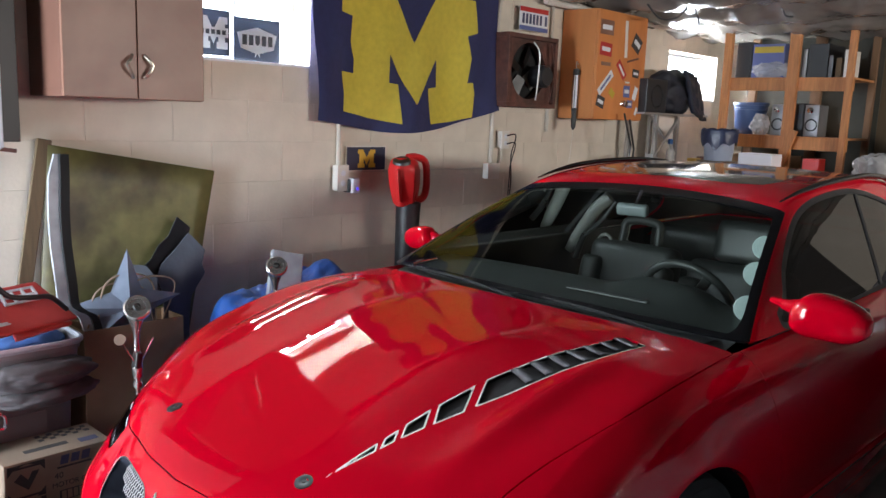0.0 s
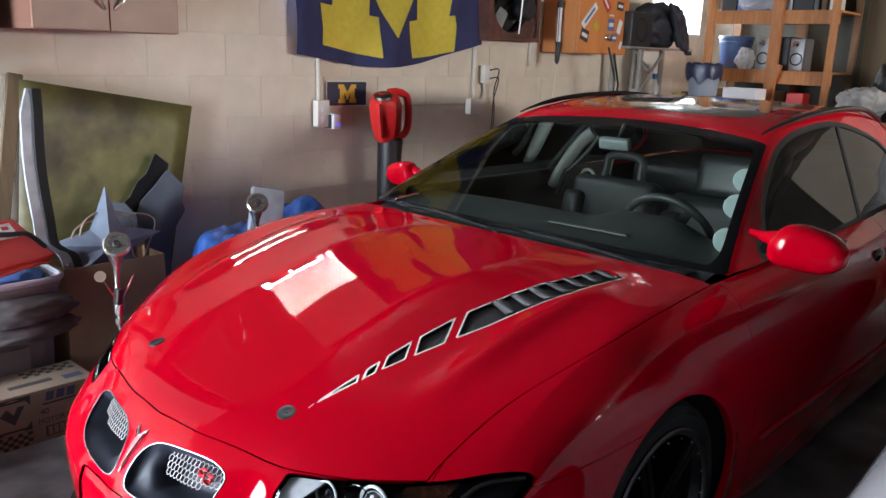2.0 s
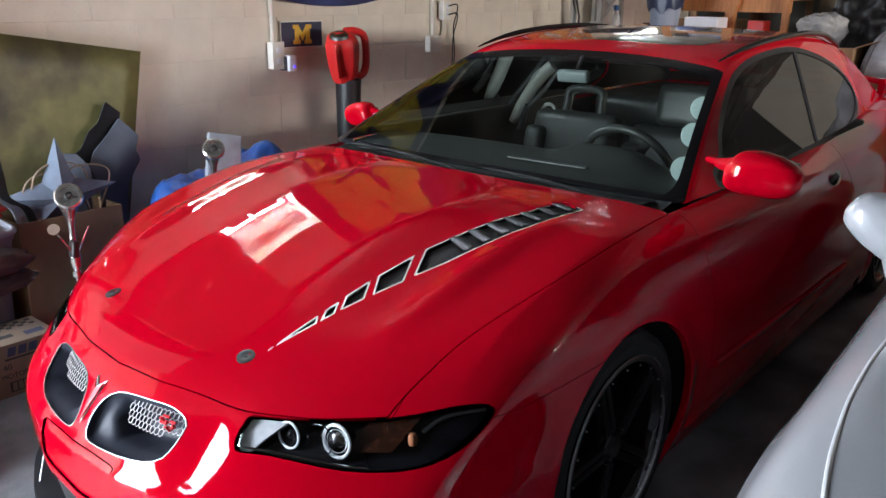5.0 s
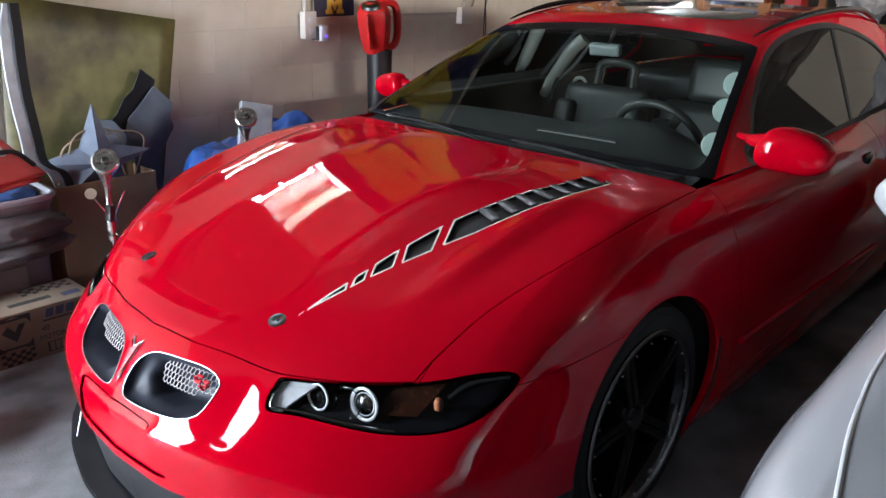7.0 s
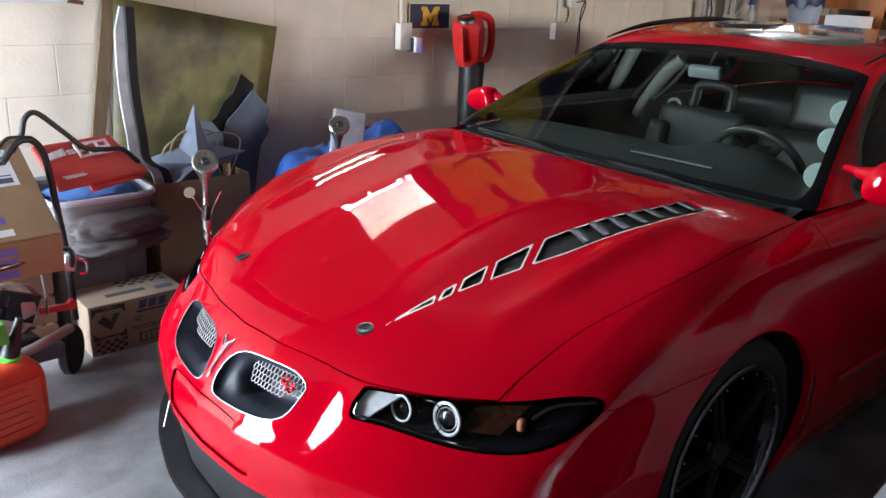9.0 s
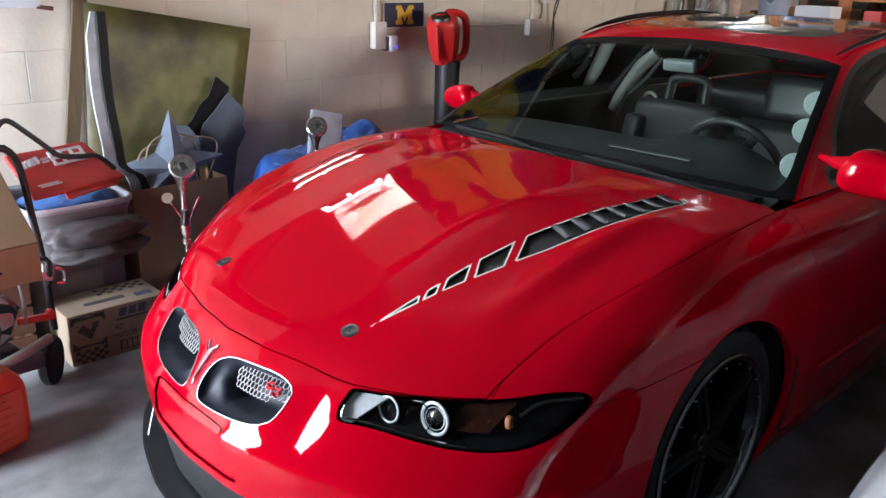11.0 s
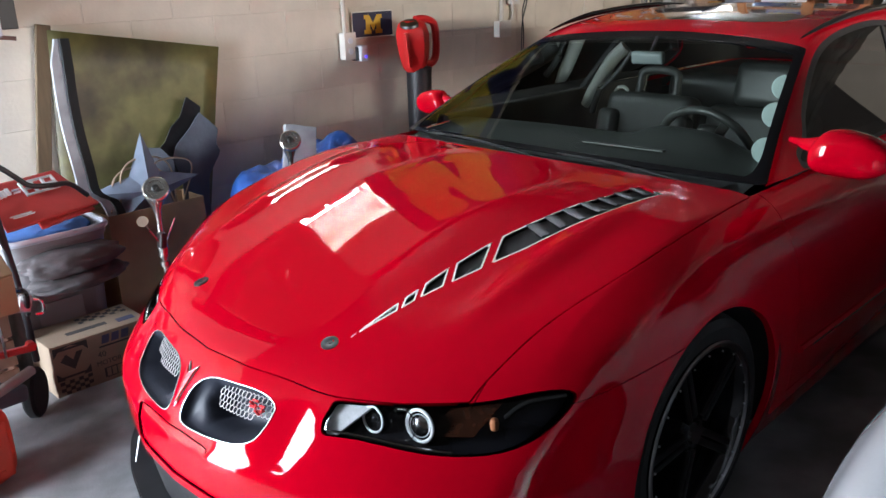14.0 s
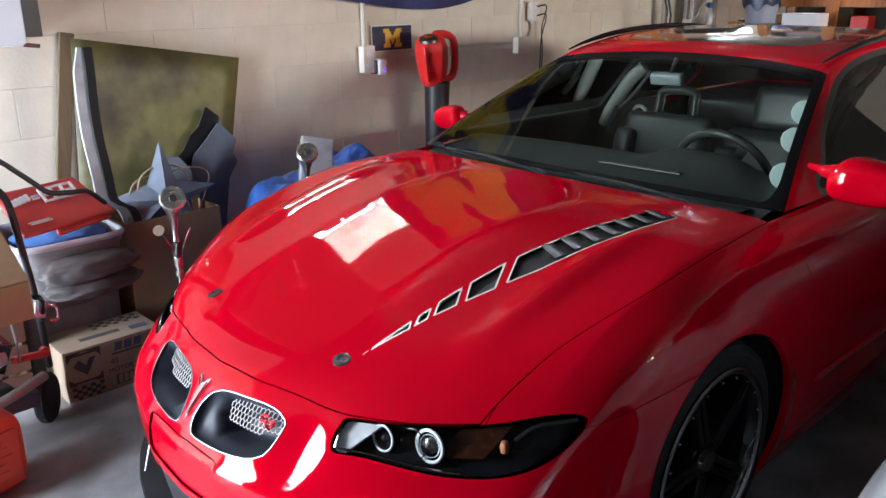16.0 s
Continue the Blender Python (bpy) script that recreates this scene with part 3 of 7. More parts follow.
def car_shell(car, paint, sporty=True):
    """All skin panels of a coupe under the given thing."""
    X, A, Z = (lambda v: v[:, 0]), (lambda v: np.abs(v[:, 1])), (lambda v: v[:, 2])

    def pick(q, fn):
        return cut(*q, fn(q[0]))

    def joined(q, r):
        return np.concatenate([q[0], r[0]]), np.concatenate([q[1], r[1] + len(q[0])])

    near = pick(grow(body, (1.1, -1.0, 0.08), (1.99, 1.0, 0.95), 0.0105), lambda v: 1.95 - X(v))
    far = pick(grow(body, (1.9, -1.0, 0.08), (6.3, 1.0, 1.12), 0.0165), lambda v: X(v) - 1.95)
    full = pick(joined(near, far), lambda v: Z(v) - 0.13)
    hood_f = lambda v: np.minimum(np.minimum(X(v) - EDGE(A(v)), SHUT(X(v)) - A(v)), np.minimum(2.60 + 0.10 * A(v) ** 2 - X(v), Z(v) - 0.45))
    lamp_f = lambda v: np.minimum(poly_inside(A(v), Z(v), LAMP), 1.95 - X(v))
    nost_f = lambda v: np.minimum(poly_inside(A(v), Z(v), NOSTRIL), 1.5 - X(v))
    arch_f = lambda v: np.minimum(np.hypot(X(v) - AXLE, Z(v) - AXLE_Z), np.hypot(X(v) - REAR_AXLE, Z(v) - AXLE_Z)) - ARCH
    hood = pick(full, lambda v: hood_f(v) - GAP)
    if sporty:
        strip_f = lambda v: np.minimum(poly_inside(X(v), A(v), STRIP), -v[:, 1])
        hood = pick(hood, lambda v: -strip_f(v))
    hood_part = panel("hood", *hood, body, paint, car, "glossy bonnet with black louvred vents" if sporty else "")
    if sporty:
        for s in (-1,):
            fine = grow(body, (1.42, 0.28 if s > 0 else -0.70, 0.62), (2.64, 0.70 if s > 0 else -0.28, 0.95), 0.006)
            fine = pick(fine, lambda v: np.minimum(strip_f(v), hood_f(v) - GAP))
            vent_f = lambda v: np.max([poly_inside(X(v), A(v), o) for o in VENTS], 0)
            panel("hood_strip", *pick(fine, lambda v: -vent_f(v)), body, paint, hood_part, lip=0)
            rim = pick(pick(fine, vent_f), lambda v: 0.0045 - vent_f(v))
            panel("vent_outline", *rim, body, M["white_line"], hood_part, "thin white outline round the vents", lip=0.004, out=0.0006)
            hole = pick(fine, lambda v: vent_f(v) - 0.0045)
            panel("vent", *hole, body, M["vent_black"], hood_part, "black vent opening", lip=-0.008, out=-0.008)
            inner = Line([(2.0, 0.407), (2.13, 0.436), (2.259, 0.462), (2.373, 0.493), (2.52, 0.517)], 0.02)
            outer = Line([(1.9, 0.463), (2.0, 0.499), (2.17, 0.543), (2.26, 0.570), (2.48, 0.604)], 0.02)
            for k in range(7):
                x = 2.055 + 0.062 * k
                n = 8
                vs = []
                for i in range(n + 1):
                    xx = x + 0.028 * (1 - i / n)
                    w = inner(xx) + 0.006 + (outer(xx) - inner(xx) - 0.012) * i / n
                    h0, h1 = top_height(np.array(xx), np.array(w)), top_height(np.array(xx + 0.048), np.array(w))
                    vs += [(xx, s * w, h0 + 0.003), (xx + 0.048, s * w, h1 - 0.007), (xx + 0.002, s * w, h0 - 0.001)]
                fs = [(3 * i, 3 * i + 3, 3 * i + 4, 3 * i + 1) for i in range(n)] + [(3 * i, 3 * i + 2, 3 * i + 5, 3 * i + 3) for i in range(n)]
                mesh_object("louvre", vs, fs, M["louvre_grey"], hood_part, smooth=True)
    rest = pick(full, lambda v: -hood_f(v) - 0.0005)
    lamp = pick(rest, lambda v: lamp_f(v) - 0.001)
    for s in (1, -1):
        half = pick(lamp, lambda v: s * v[:, 1] - 0.01)
        base = panel("headlight", *half, body, M["lamp_black"], car, "black headlight housing with halo rings", lip=-0.05, out=-0.05)
        o = panel("headlight_lens", *half, body, M["lens_glass"], base, "clear lens", lip=0)
        o.visible_shadow = False
        panel("reflector", *pick(half, lambda v: 0.466 + 0.75 * (Z(v) - 0.55) - A(v)), body, M["lamp_silver"], base, "bright silver reflector", lip=0.01, out=-0.018)
        panel("amber_reflector", *pick(half, lambda v: np.minimum(np.minimum(A(v) - 0.655 - 0.2 * (Z(v) - 0.6), 0.735 + 0.3 * (Z(v) - 0.6) - A(v)), Z(v) - 0.572)), body, M["amber"], base, "brown amber reflector", lip=0.01, out=-0.025)
        lamp_inside(base, s)
    rest = pick(rest, lambda v: -lamp_f(v) - 0.002)
    if sporty:
        for s in (1, -1):
            y0, y1 = (0.0, 0.36) if s > 0 else (-0.36, 0.0)
            mouth = pick(grow(body, (1.14, y0, 0.44), (1.40, y1, 0.64), 0.0045), lambda v: np.minimum(nost_f(v), s * v[:, 1]))
            nrm = slope(body, mouth[0])
            nrm /= np.linalg.norm(nrm, axis=1)[:, None]
            deep = mouth[0] - scoop_depth(nost_f(mouth[0]), A(mouth[0]), Z(mouth[0]))[:, None] * nrm
            g = mesh_object("grille_scoop", deep, mouth[1], M["blue_grey_plastic"], car, smooth=True)
            g["label"] = "dark scooped twin grille with honeycomb mesh"
            nostril_inside(g, s)
        rest = pick(rest, lambda v: -nost_f(v))
        plate_f = lambda v: np.minimum(poly_inside(v[:, 1], Z(v), rounded(((-0.155, 0.465), (0.155, 0.465), (0.172, 0.44), (0.212, 0.355), (0.195, 0.328), (-0.195, 0.328), (-0.212, 0.355), (-0.172, 0.44)), 3)), 1.5 - X(v))
        panel("plate_recess", *pick(rest, lambda v: plate_f(v) - 0.003), body, paint, car, lip=-0.004, out=-0.006)
        rest = pick(rest, lambda v: -plate_f(v))
        dam_f = lambda v: np.minimum(0.300 - Z(v), 1.93 - X(v))
        panel("air_dam", *pick(rest, dam_f), body, M["black_plastic"], car, "black front air dam", out=-0.012)
        rest = pick(rest, lambda v: -dam_f(v) - 0.001)
    rest = pick(rest, arch_f)
    rest = pick(rest, lambda v: np.maximum(np.maximum(A(v) - 0.785 + 0.12 * np.clip((X(v) - 4.2) / 0.9, 0, 1), 2.60 + 0.10 * A(v) ** 2 - X(v)), np.maximum(X(v) - 5.45, 0.86 - Z(v))) - 0.002)
    bump_f = lambda v: np.minimum(2.1 - X(v), np.maximum(seam_z(X(v)) - Z(v), 0.70 - A(v)))
    panel("front_bumper", *pick(rest, lambda v: bump_f(v) - GAP / 2), body, paint, car, lip=0.02)
    up = pick(rest, lambda v: -bump_f(v) - 0.0005)
    cutline = lambda v: X(v) - 2.70 - 0.12 * (0.9 - Z(v))
    for s in (1, -1):
        h = pick(up, lambda v: s * v[:, 1] - 0.02)
        panel("fender", *pick(h, lambda v: -cutline(v) - GAP), body, paint, car, lip=0.02)
        h2 = pick(h, lambda v: cutline(v) - 0.0005)
        low = pick(h2, lambda v: np.minimum(0.255 - Z(v), REAR_AXLE - X(v)) - 0.002)
        panel("rocker", *low, body, paint, car)
        h2 = pick(h2, lambda v: np.maximum(Z(v) - 0.255, X(v) - REAR_AXLE) - 0.002)
        door = panel("door", *pick(h2, lambda v: 4.20 - 0.12 * (Z(v) - 0.5) - X(v) - GAP), body, paint, car)
        panel("door_card", *pick(h2, lambda v: np.minimum(4.9 - X(v), Z(v) - 0.3)), body, M["headliner_dark"], door, "dark inner lining", lip=0, out=-0.022)
        if sporty:
            bm = bmesh.new()
            rub = [(x, s * (SIDE(np.array(0.40)) + 0.004), 0.40 - 0.012 * (x - 2.8)) for x in np.linspace(2.79, 4.16, 30)]
            part("rub_strip", tube(rub, 0.012, 6, bm), paint, door, smooth=True)
            bm = bmesh.new()
            bmesh.ops.create_uvsphere(bm, u_segments=20, v_segments=10, radius=1)
            moved(bm, Matrix.Translation((3.98, s * (SIDE(np.array(0.787)) - 0.008), 0.787)) @ Matrix.Diagonal((0.075, 0.012, 0.032, 1)))
            part("door_handle", bm, M["black_gloss"], door, "dark recessed handle", smooth=True)
        h3 = pick(h2, lambda v: X(v) - 4.20 + 0.12 * (Z(v) - 0.5) - 0.0005)
        tl = lambda v: np.minimum(np.minimum(X(v) - 5.72, 0.80 - Z(v)), np.minimum(Z(v) - 0.60, A(v) - 0.3))
        panel("tail_light", *pick(h3, tl), body, M["tail_red"], car, "red tail light")
        panel("quarter_panel", *pick(h3, lambda v: -tl(v) - 0.002), body, paint, car, lip=0.02)

    def core(x, w, z):
        a = np.abs(w)
        f = body(x, w, z) + 0.022
        f = np.maximum(f, 0.0 - z + 0.20)
        for ax in (AXLE, REAR_AXLE):
            f = np.maximum(f, np.minimum(ARCH - np.hypot(x - ax, z - AXLE_Z) + 0.02, a - 0.55))
        f = np.maximum(f, np.minimum(np.minimum(x - 2.72, 4.95 - x), np.minimum(0.80 - a, z - 0.35)))
        f = np.maximum(f, np.minimum(1.62 + 0.3 * a - x, z - 0.40))
        f = np.maximum(f, np.minimum(np.minimum(a - 0.30, 0.60 - a), np.minimum(z - 0.55, 2.7 - x)))
        return f

    q, u = grow(core, (1.1, -1.0, 0.16), (6.3, 1.0, 1.1), 0.03)
    panel("inner_body", q, u, core, M["dark_inner"], car, lip=0)
    g = grow(cabin, (2.45, -0.9, 0.84), (5.8, 0.9, 1.42), 0.0145)
    g = pick(g, lambda v: Z(v) - top_height(X(v), A(v)) + 0.004)

    def term(v, k):
        f = np.stack(cabin_terms(X(v), v[:, 1], Z(v)))
        return f[k] - np.delete(f, k, 0).max(0)

    screen = pick(g, lambda v: np.minimum(term(v, 0), 3.7 - X(v)))
    def seal(v):
        fr, sd, rf = cabin_terms(X(v), v[:, 1], Z(v))
        near, high, r = fr - sd - 0.036, 0.6 * (Z(v) - top_height(X(v), A(v))) - 0.004, 0.035
        return np.minimum(r - np.hypot(np.maximum(r - near, 0), np.maximum(r - high, 0)), fr - rf - 0.014)

    o = panel("windshield", *pick(screen, seal), cabin, M["tint_glass"], car, "tinted curved windshield", lip=0)
    o.visible_shadow = False
    panel("windshield_seal", *pick(pick(screen, lambda v: 0.0002 - seal(v)), lambda v: term(v, 0) - 0.004), cabin, M["border_black"], car, "black windshield border", lip=0.006)
    other = pick(g, lambda v: np.maximum(0.004 - term(v, 0), X(v) - 3.7))
    glass_f = lambda v: np.minimum(poly_inside(X(v), Z(v), rounded(GLASS, 3)), term(v, 1) + 0.01)
    trim = pick(pick(other, lambda v: np.minimum(poly_inside(X(v), Z(v), rounded(GLASS, 3)) + 0.02, term(v, 1) + 0.01)), lambda v: -glass_f(v))
    panel("window_trim", *trim, cabin, M["black_plastic"], car, "black window trim", lip=0.008)
    for s in (1, -1):
        side = pick(other, lambda v: np.minimum(glass_f(v), s * v[:, 1]))
        split = lambda v: X(v) - (3.98 + 0.49 * (Z(v) - 0.92))
        for nm, k in (("side_window", lambda v: -split(v) - 0.012), ("quarter_window", lambda v: split(v) - 0.012)):
            o = panel(nm, *pick(side, k), cabin, M["dark_glass"], car, "dark tinted side glass", lip=0, out=-0.004)
            o.visible_shadow = False
        panel("window_divider", *pick(pick(side, lambda v: 0.0125 - split(v)), lambda v: split(v) + 0.0125), cabin, M["black_plastic"], car)
    skin = pick(other, lambda v: -np.minimum(poly_inside(X(v), Z(v), rounded(GLASS, 3)) + 0.02, term(v, 1) + 0.01))
    back_f = lambda v: np.minimum(np.minimum(X(v) - 4.78, 5.42 - X(v)), term(v, 2) - 0.05)
    o = panel("rear_window", *pick(skin, back_f), cabin, M["dark_glass"], car, lip=0)
    o.visible_shadow = False
    skin = pick(skin, lambda v: -back_f(v))
    if sporty:
        sun_f = lambda v: np.minimum(poly_inside(X(v), v[:, 1], rounded(((3.66, -0.40), (3.64, 0), (3.66, 0.40), (4.0, 0.42), (4.30, 0.40), (4.31, 0), (4.30, -0.40), (4.0, -0.42)), 3)), Z(v) - 1.2)
        panel("sunroof", *pick(skin, lambda v: sun_f(v) - 0.003), cabin, M["sunroof_glass"], car, "dark glass sunroof panel")
        skin = pick(skin, lambda v: -sun_f(v) - 0.001)
    roof = panel("roof", *skin, cabin, paint, car)
    panel("roof_lining", *skin, cabin, M["headliner_dark"], roof, "dark cabin lining", lip=0, out=-0.012)
    if sporty:
        for s in (1, -1):
            rail = []
            for x in np.linspace(3.44, 5.15, 40):
                w = 0.585 - 0.03 * ((x - 4.1) / 0.8) ** 2 - (0.10 * max(0, x - 4.7) ** 2)
                rail.append((x, s * w, ROOF(np.array(x)) - 0.05 * w * w + 0.004))
            o = part("roof_moulding", tube(rail, [0.012 * min(1.0, 0.25 + 0.12 * min(i, 39 - i)) for i in range(40)], 10), M["border_black"], car, "black roof moulding", smooth=True)
    return hood


def lamp_inside(base, s):
    """Halo rings, projector, chrome bar and amber reflector of one headlight."""
    def ring(x, w, z, r, t, mat, nm, turn):
        m = pose(x, s * w, z, 0, 0, 0) @ pose(0, 0, 0, 0, -90 + 8, -s * turn)
        pts = [m @ Vector((r * math.cos(a), r * math.sin(a), 0)) for a in np.linspace(0, 2 * math.pi, 37)[:-1]]
        part(nm, tube(pts, t, 8, closed=True), mat, base, "white halo ring" if mat == M["halo"] else "", smooth=True)
        return m
    m = ring(1.507, 0.608, 0.572, 0.0365, 0.0040, M["halo"], "halo_ring", 8)
    part("projector_lens", lathe([(0.001, 0.012), (0.016, 0.010), (0.026, 0.004), (0.030, -0.006), (0.030, -0.03), (0.001, -0.03)], 24, m=m), M["chrome"], base, smooth=True)
    part("lamp_cup", lathe([(0.044, 0.0), (0.036, -0.015), (0.031, -0.03), (0.030, -0.031)], 24, m=m, caps=False), M["lamp_black"], base, smooth=True)
    m = ring(1.450, 0.515, 0.576, 0.0300, 0.0028, M["halo"], "halo_ring", 6)
    part("lamp_cup", lathe([(0.030, 0.0), (0.024, -0.012), (0.012, -0.018), (0.011, -0.008), (0.007, -0.002), (0.001, 0.0)], 24, m=m, caps=False), M["lamp_cup"], base, smooth=True)
    ring(1.490, 0.572, 0.568, 0.036, 0.0016, M["chrome"], "chrome_ring", 8)
    bm = tube(curve_points([(1.622, s * 0.758, 0.602), (1.668, s * 0.780, 0.627), (1.742, s * 0.833, 0.636)]), 0.005, 6)
    part("lamp_trim", bm, M["steel_dark"], base, smooth=True)
    low = [(face_x(w, z) + 0.006, s * w, z) for w, z in ((0.441, 0.580), (0.449, 0.560), (0.474, 0.559), (0.522, 0.559), (0.594, 0.552), (0.66, 0.544), (0.70, 0.542))]
    part("lamp_bezel", tube(curve_points(low, 4), 0.0028, 6), M["chrome"], base, "thin bright bezel", smooth=True)
    part("turn_bulb", lathe([(0.001, 0.014), (0.008, 0.011), (0.011, 0.0), (0.009, -0.014), (0.001, -0.016)], 14, m=pose(1.606, s * 0.742, 0.588)), M["bulb_amber"], base, "small amber bulb", smooth=True)


def face_x(w, z):
    """Where the nose skin lies, on a line through (w, z) along x."""
    lo, hi = 1.0, 1.9
    for _ in range(30):
        m = 0.5 * (lo + hi)
        if body(np.array(m), np.array(w), np.array(z)) > 0:
            lo = m
        else:
            hi = m
    return 0.5 * (lo + hi)


def skin_z(x, w):
    """Height of the bonnet skin over (x, w)."""
    lo, hi = 0.5, 1.1
    for _ in range(30):
        m = 0.5 * (lo + hi)
        if body(np.array(x), np.array(w), np.array(m)) < 0:
            lo = m
        else:
            hi = m
    return 0.5 * (lo + hi)


GRILLE = ((0.110, 0.574), (0.15, 0.587), (0.215, 0.592), (0.268, 0.588), (0.296, 0.566), (0.280, 0.536), (0.20, 0.529), (0.120, 0.529), (0.103, 0.550))


def scoop_depth(inside, a, z):
    """How far the scoop lies behind the nose skin: a smooth ramp from the centre, a deep mouth round the mesh."""
    lip = 1 - np.exp(-np.maximum(inside, 0) / 0.010)
    return lip * (0.026 + 0.075 / (1 + np.exp(-(poly_inside(a, z, GRILLE) + 0.014) / 0.007)))


def nostril_inside(g, s):
    """Honeycomb mesh and bright edge of one nostril."""
    r = 0.0078
    seen, bm = set(), bmesh.new()
    for i in range(-8, 18):
        for j in range(-2, 10):
            cw, cz = 0.14 + i * r * 1.732 + (j % 2) * r * 0.866, 0.520 + j * r * 1.5
            deep = poly_inside(np.array([cw]), np.array([cz]), NOSTRIL)
            if deep[0] < 0.003 or poly_inside(np.array([cw]), np.array([cz]), GRILLE)[0] < 0.0:
                continue
            pts = [(cw + r * math.sin(k * math.pi / 3), cz + r * math.cos(k * math.pi / 3)) for k in range(6)]
            for k in range(6):
                a, b = pts[k], pts[(k + 1) % 6]
                key = tuple(sorted(((round(a[0], 4), round(a[1], 4)), (round(b[0], 4), round(b[1], 4)))))
                if key in seen:
                    continue
                seen.add(key)
                tube([(face_x(w, z) + 0.042, s * w, z) for w, z in (a, b)], 0.0014, 4, bm)
    part("honeycomb_mesh", bm, M["chrome_dark"], g, "silver honeycomb mesh")
    edge = [(face_x(w, z) - 0.001, s * w, z) for w, z in NOSTRIL[::2]]
    part("chrome_edge", tube(edge, 0.0015, 8, closed=True), M["steel"], g, "thin bright edge", smooth=True)
    if s < 0:
        for k, (w, z, lw, lz) in enumerate(((0.244, 0.588, 0.020, 0.006), (0.244, 0.576, 0.020, 0.005), (0.236, 0.582, 0.006, 0.016), (0.251, 0.579, 0.006, 0.009), (0.268, 0.581, 0.018, 0.005), (0.274, 0.575, 0.006, 0.012), (0.268, 0.571, 0.016, 0.005), (0.262, 0.568, 0.006, 0.022))):
            w, z = w - 0.012, z - 0.020
            m = pose(face_x(w, z) + 0.030, s * w, z, 0, -35, s * -12)
            part("badge", moved(box(-0.003, 0.003, -lw / 2, lw / 2, -lz / 2, lz / 2, 0.001), m), M["badge_red"], g, "small red badge")


def wheel(parent, x, w, s):
    """A black alloy wheel with a thin polished lip."""
    hub = pose(x, s * w, 0.332, 0, 0, 0)
    out = -s

    def L(profile, n=48):
        ring = min(r for r, h in profile) > 0.01
        bm = lathe(profile + profile[:1] if ring else profile, n, axis="y", caps=not ring)
        return moved(bm, hub @ (pose(0, 0, 0) if s > 0 else pose(0, 0, 0, 0, 0, 180)))

    rim = part("wheel", L([(0.255, -0.20), (0.262, -0.19), (0.245, -0.17), (0.235, -0.06), (0.244, -0.02), (0.258, 0.0), (0.262, 0.004), (0.266, 0.0), (0.262, -0.012), (0.262, -0.19)]), M["black_gloss"], parent, "large black alloy wheel", smooth=True)
    part("tyre", L([(0.262, -0.21), (0.30, -0.215), (0.322, -0.20), (0.332, -0.17), (0.332, -0.04), (0.322, -0.012), (0.30, 0.0), (0.264, -0.006)]), M["rubber"], rim, "low profile black tyre", smooth=True)
    part("rim_lip", L([(0.246, -0.004), (0.252, 0.004), (0.262, 0.006), (0.266, 0.001), (0.258, -0.004)]), M["lip"], rim, "polished rim lip", smooth=True)
    part("wheel_hub", L([(0.001, -0.015), (0.03, -0.015), (0.034, -0.025), (0.06, -0.03), (0.07, -0.06), (0.07, -0.12), (0.001, -0.12)], 24), M["black_gloss"], rim, smooth=True)
    for k in range(5):
        bm = bmesh.new()
        for d in (-0.014, 0.014):
            b2 = box(-0.010 + d, 0.010 + d, -0.045, -0.018, 0.05, 0.245, 0.005)
            me = bpy.data.meshes.new("t")
            b2.to_mesh(me)
            b2.free()
            bm.from_mesh(me)
            bpy.data.meshes.remove(me)
        moved(bm, hub @ (pose(0, 0, 0) if s > 0 else pose(0, 0, 0, 0, 0, 180)) @ pose(0, 0, 0, 0, 72 * k + 20, 0))
        part("spoke", bm, M["spoke_black"], rim)
    nut = None
    for k in range(20):
        a = 2 * math.pi * k / 20
        q = hub @ Vector((0.236 * math.cos(a), s * 0.001, 0.236 * math.sin(a)))
        if nut is None:
            bm = bmesh.new()
            bmesh.ops.create_icosphere(bm, subdivisions=1, radius=0.0035)
            o = part("rim_bolt", bm, M["steel"], rim)
            nut = o.data
        else:
            o = new("rim_bolt", nut)
            o.parent = rim
        o.location = q
    part("brake_shield", L([(0.001, -0.185), (0.252, -0.185), (0.252, -0.19), (0.001, -0.19)], 32), M["dark_inner"], rim)
    part("brake_disc", L([(0.001, -0.13), (0.15, -0.13), (0.15, -0.14), (0.001, -0.14)], 32), M["steel_dark"], rim)


RED_SHELL = (Line([(-0.085, 0.018), (-0.07, 0.034), (-0.045, 0.056), (0.0, 0.060), (0.06, 0.050), (0.10, 0.036), (0.125, 0.018)], 0.008), Line([(-0.085, -0.052), (-0.05, -0.060), (0.06, -0.060), (0.10, -0.050), (0.125, -0.03)], 0.008))
WHITE_SHELL = (Line([(-0.09, 0.050), (-0.03, 0.062), (0.06, 0.066), (0.09, 0.060), (0.125, 0.03)], 0.008), Line([(-0.09, -0.085), (-0.04, -0.082), (0.0, -0.066), (0.06, -0.040), (0.10, -0.016), (0.125, 0.0)], 0.008))


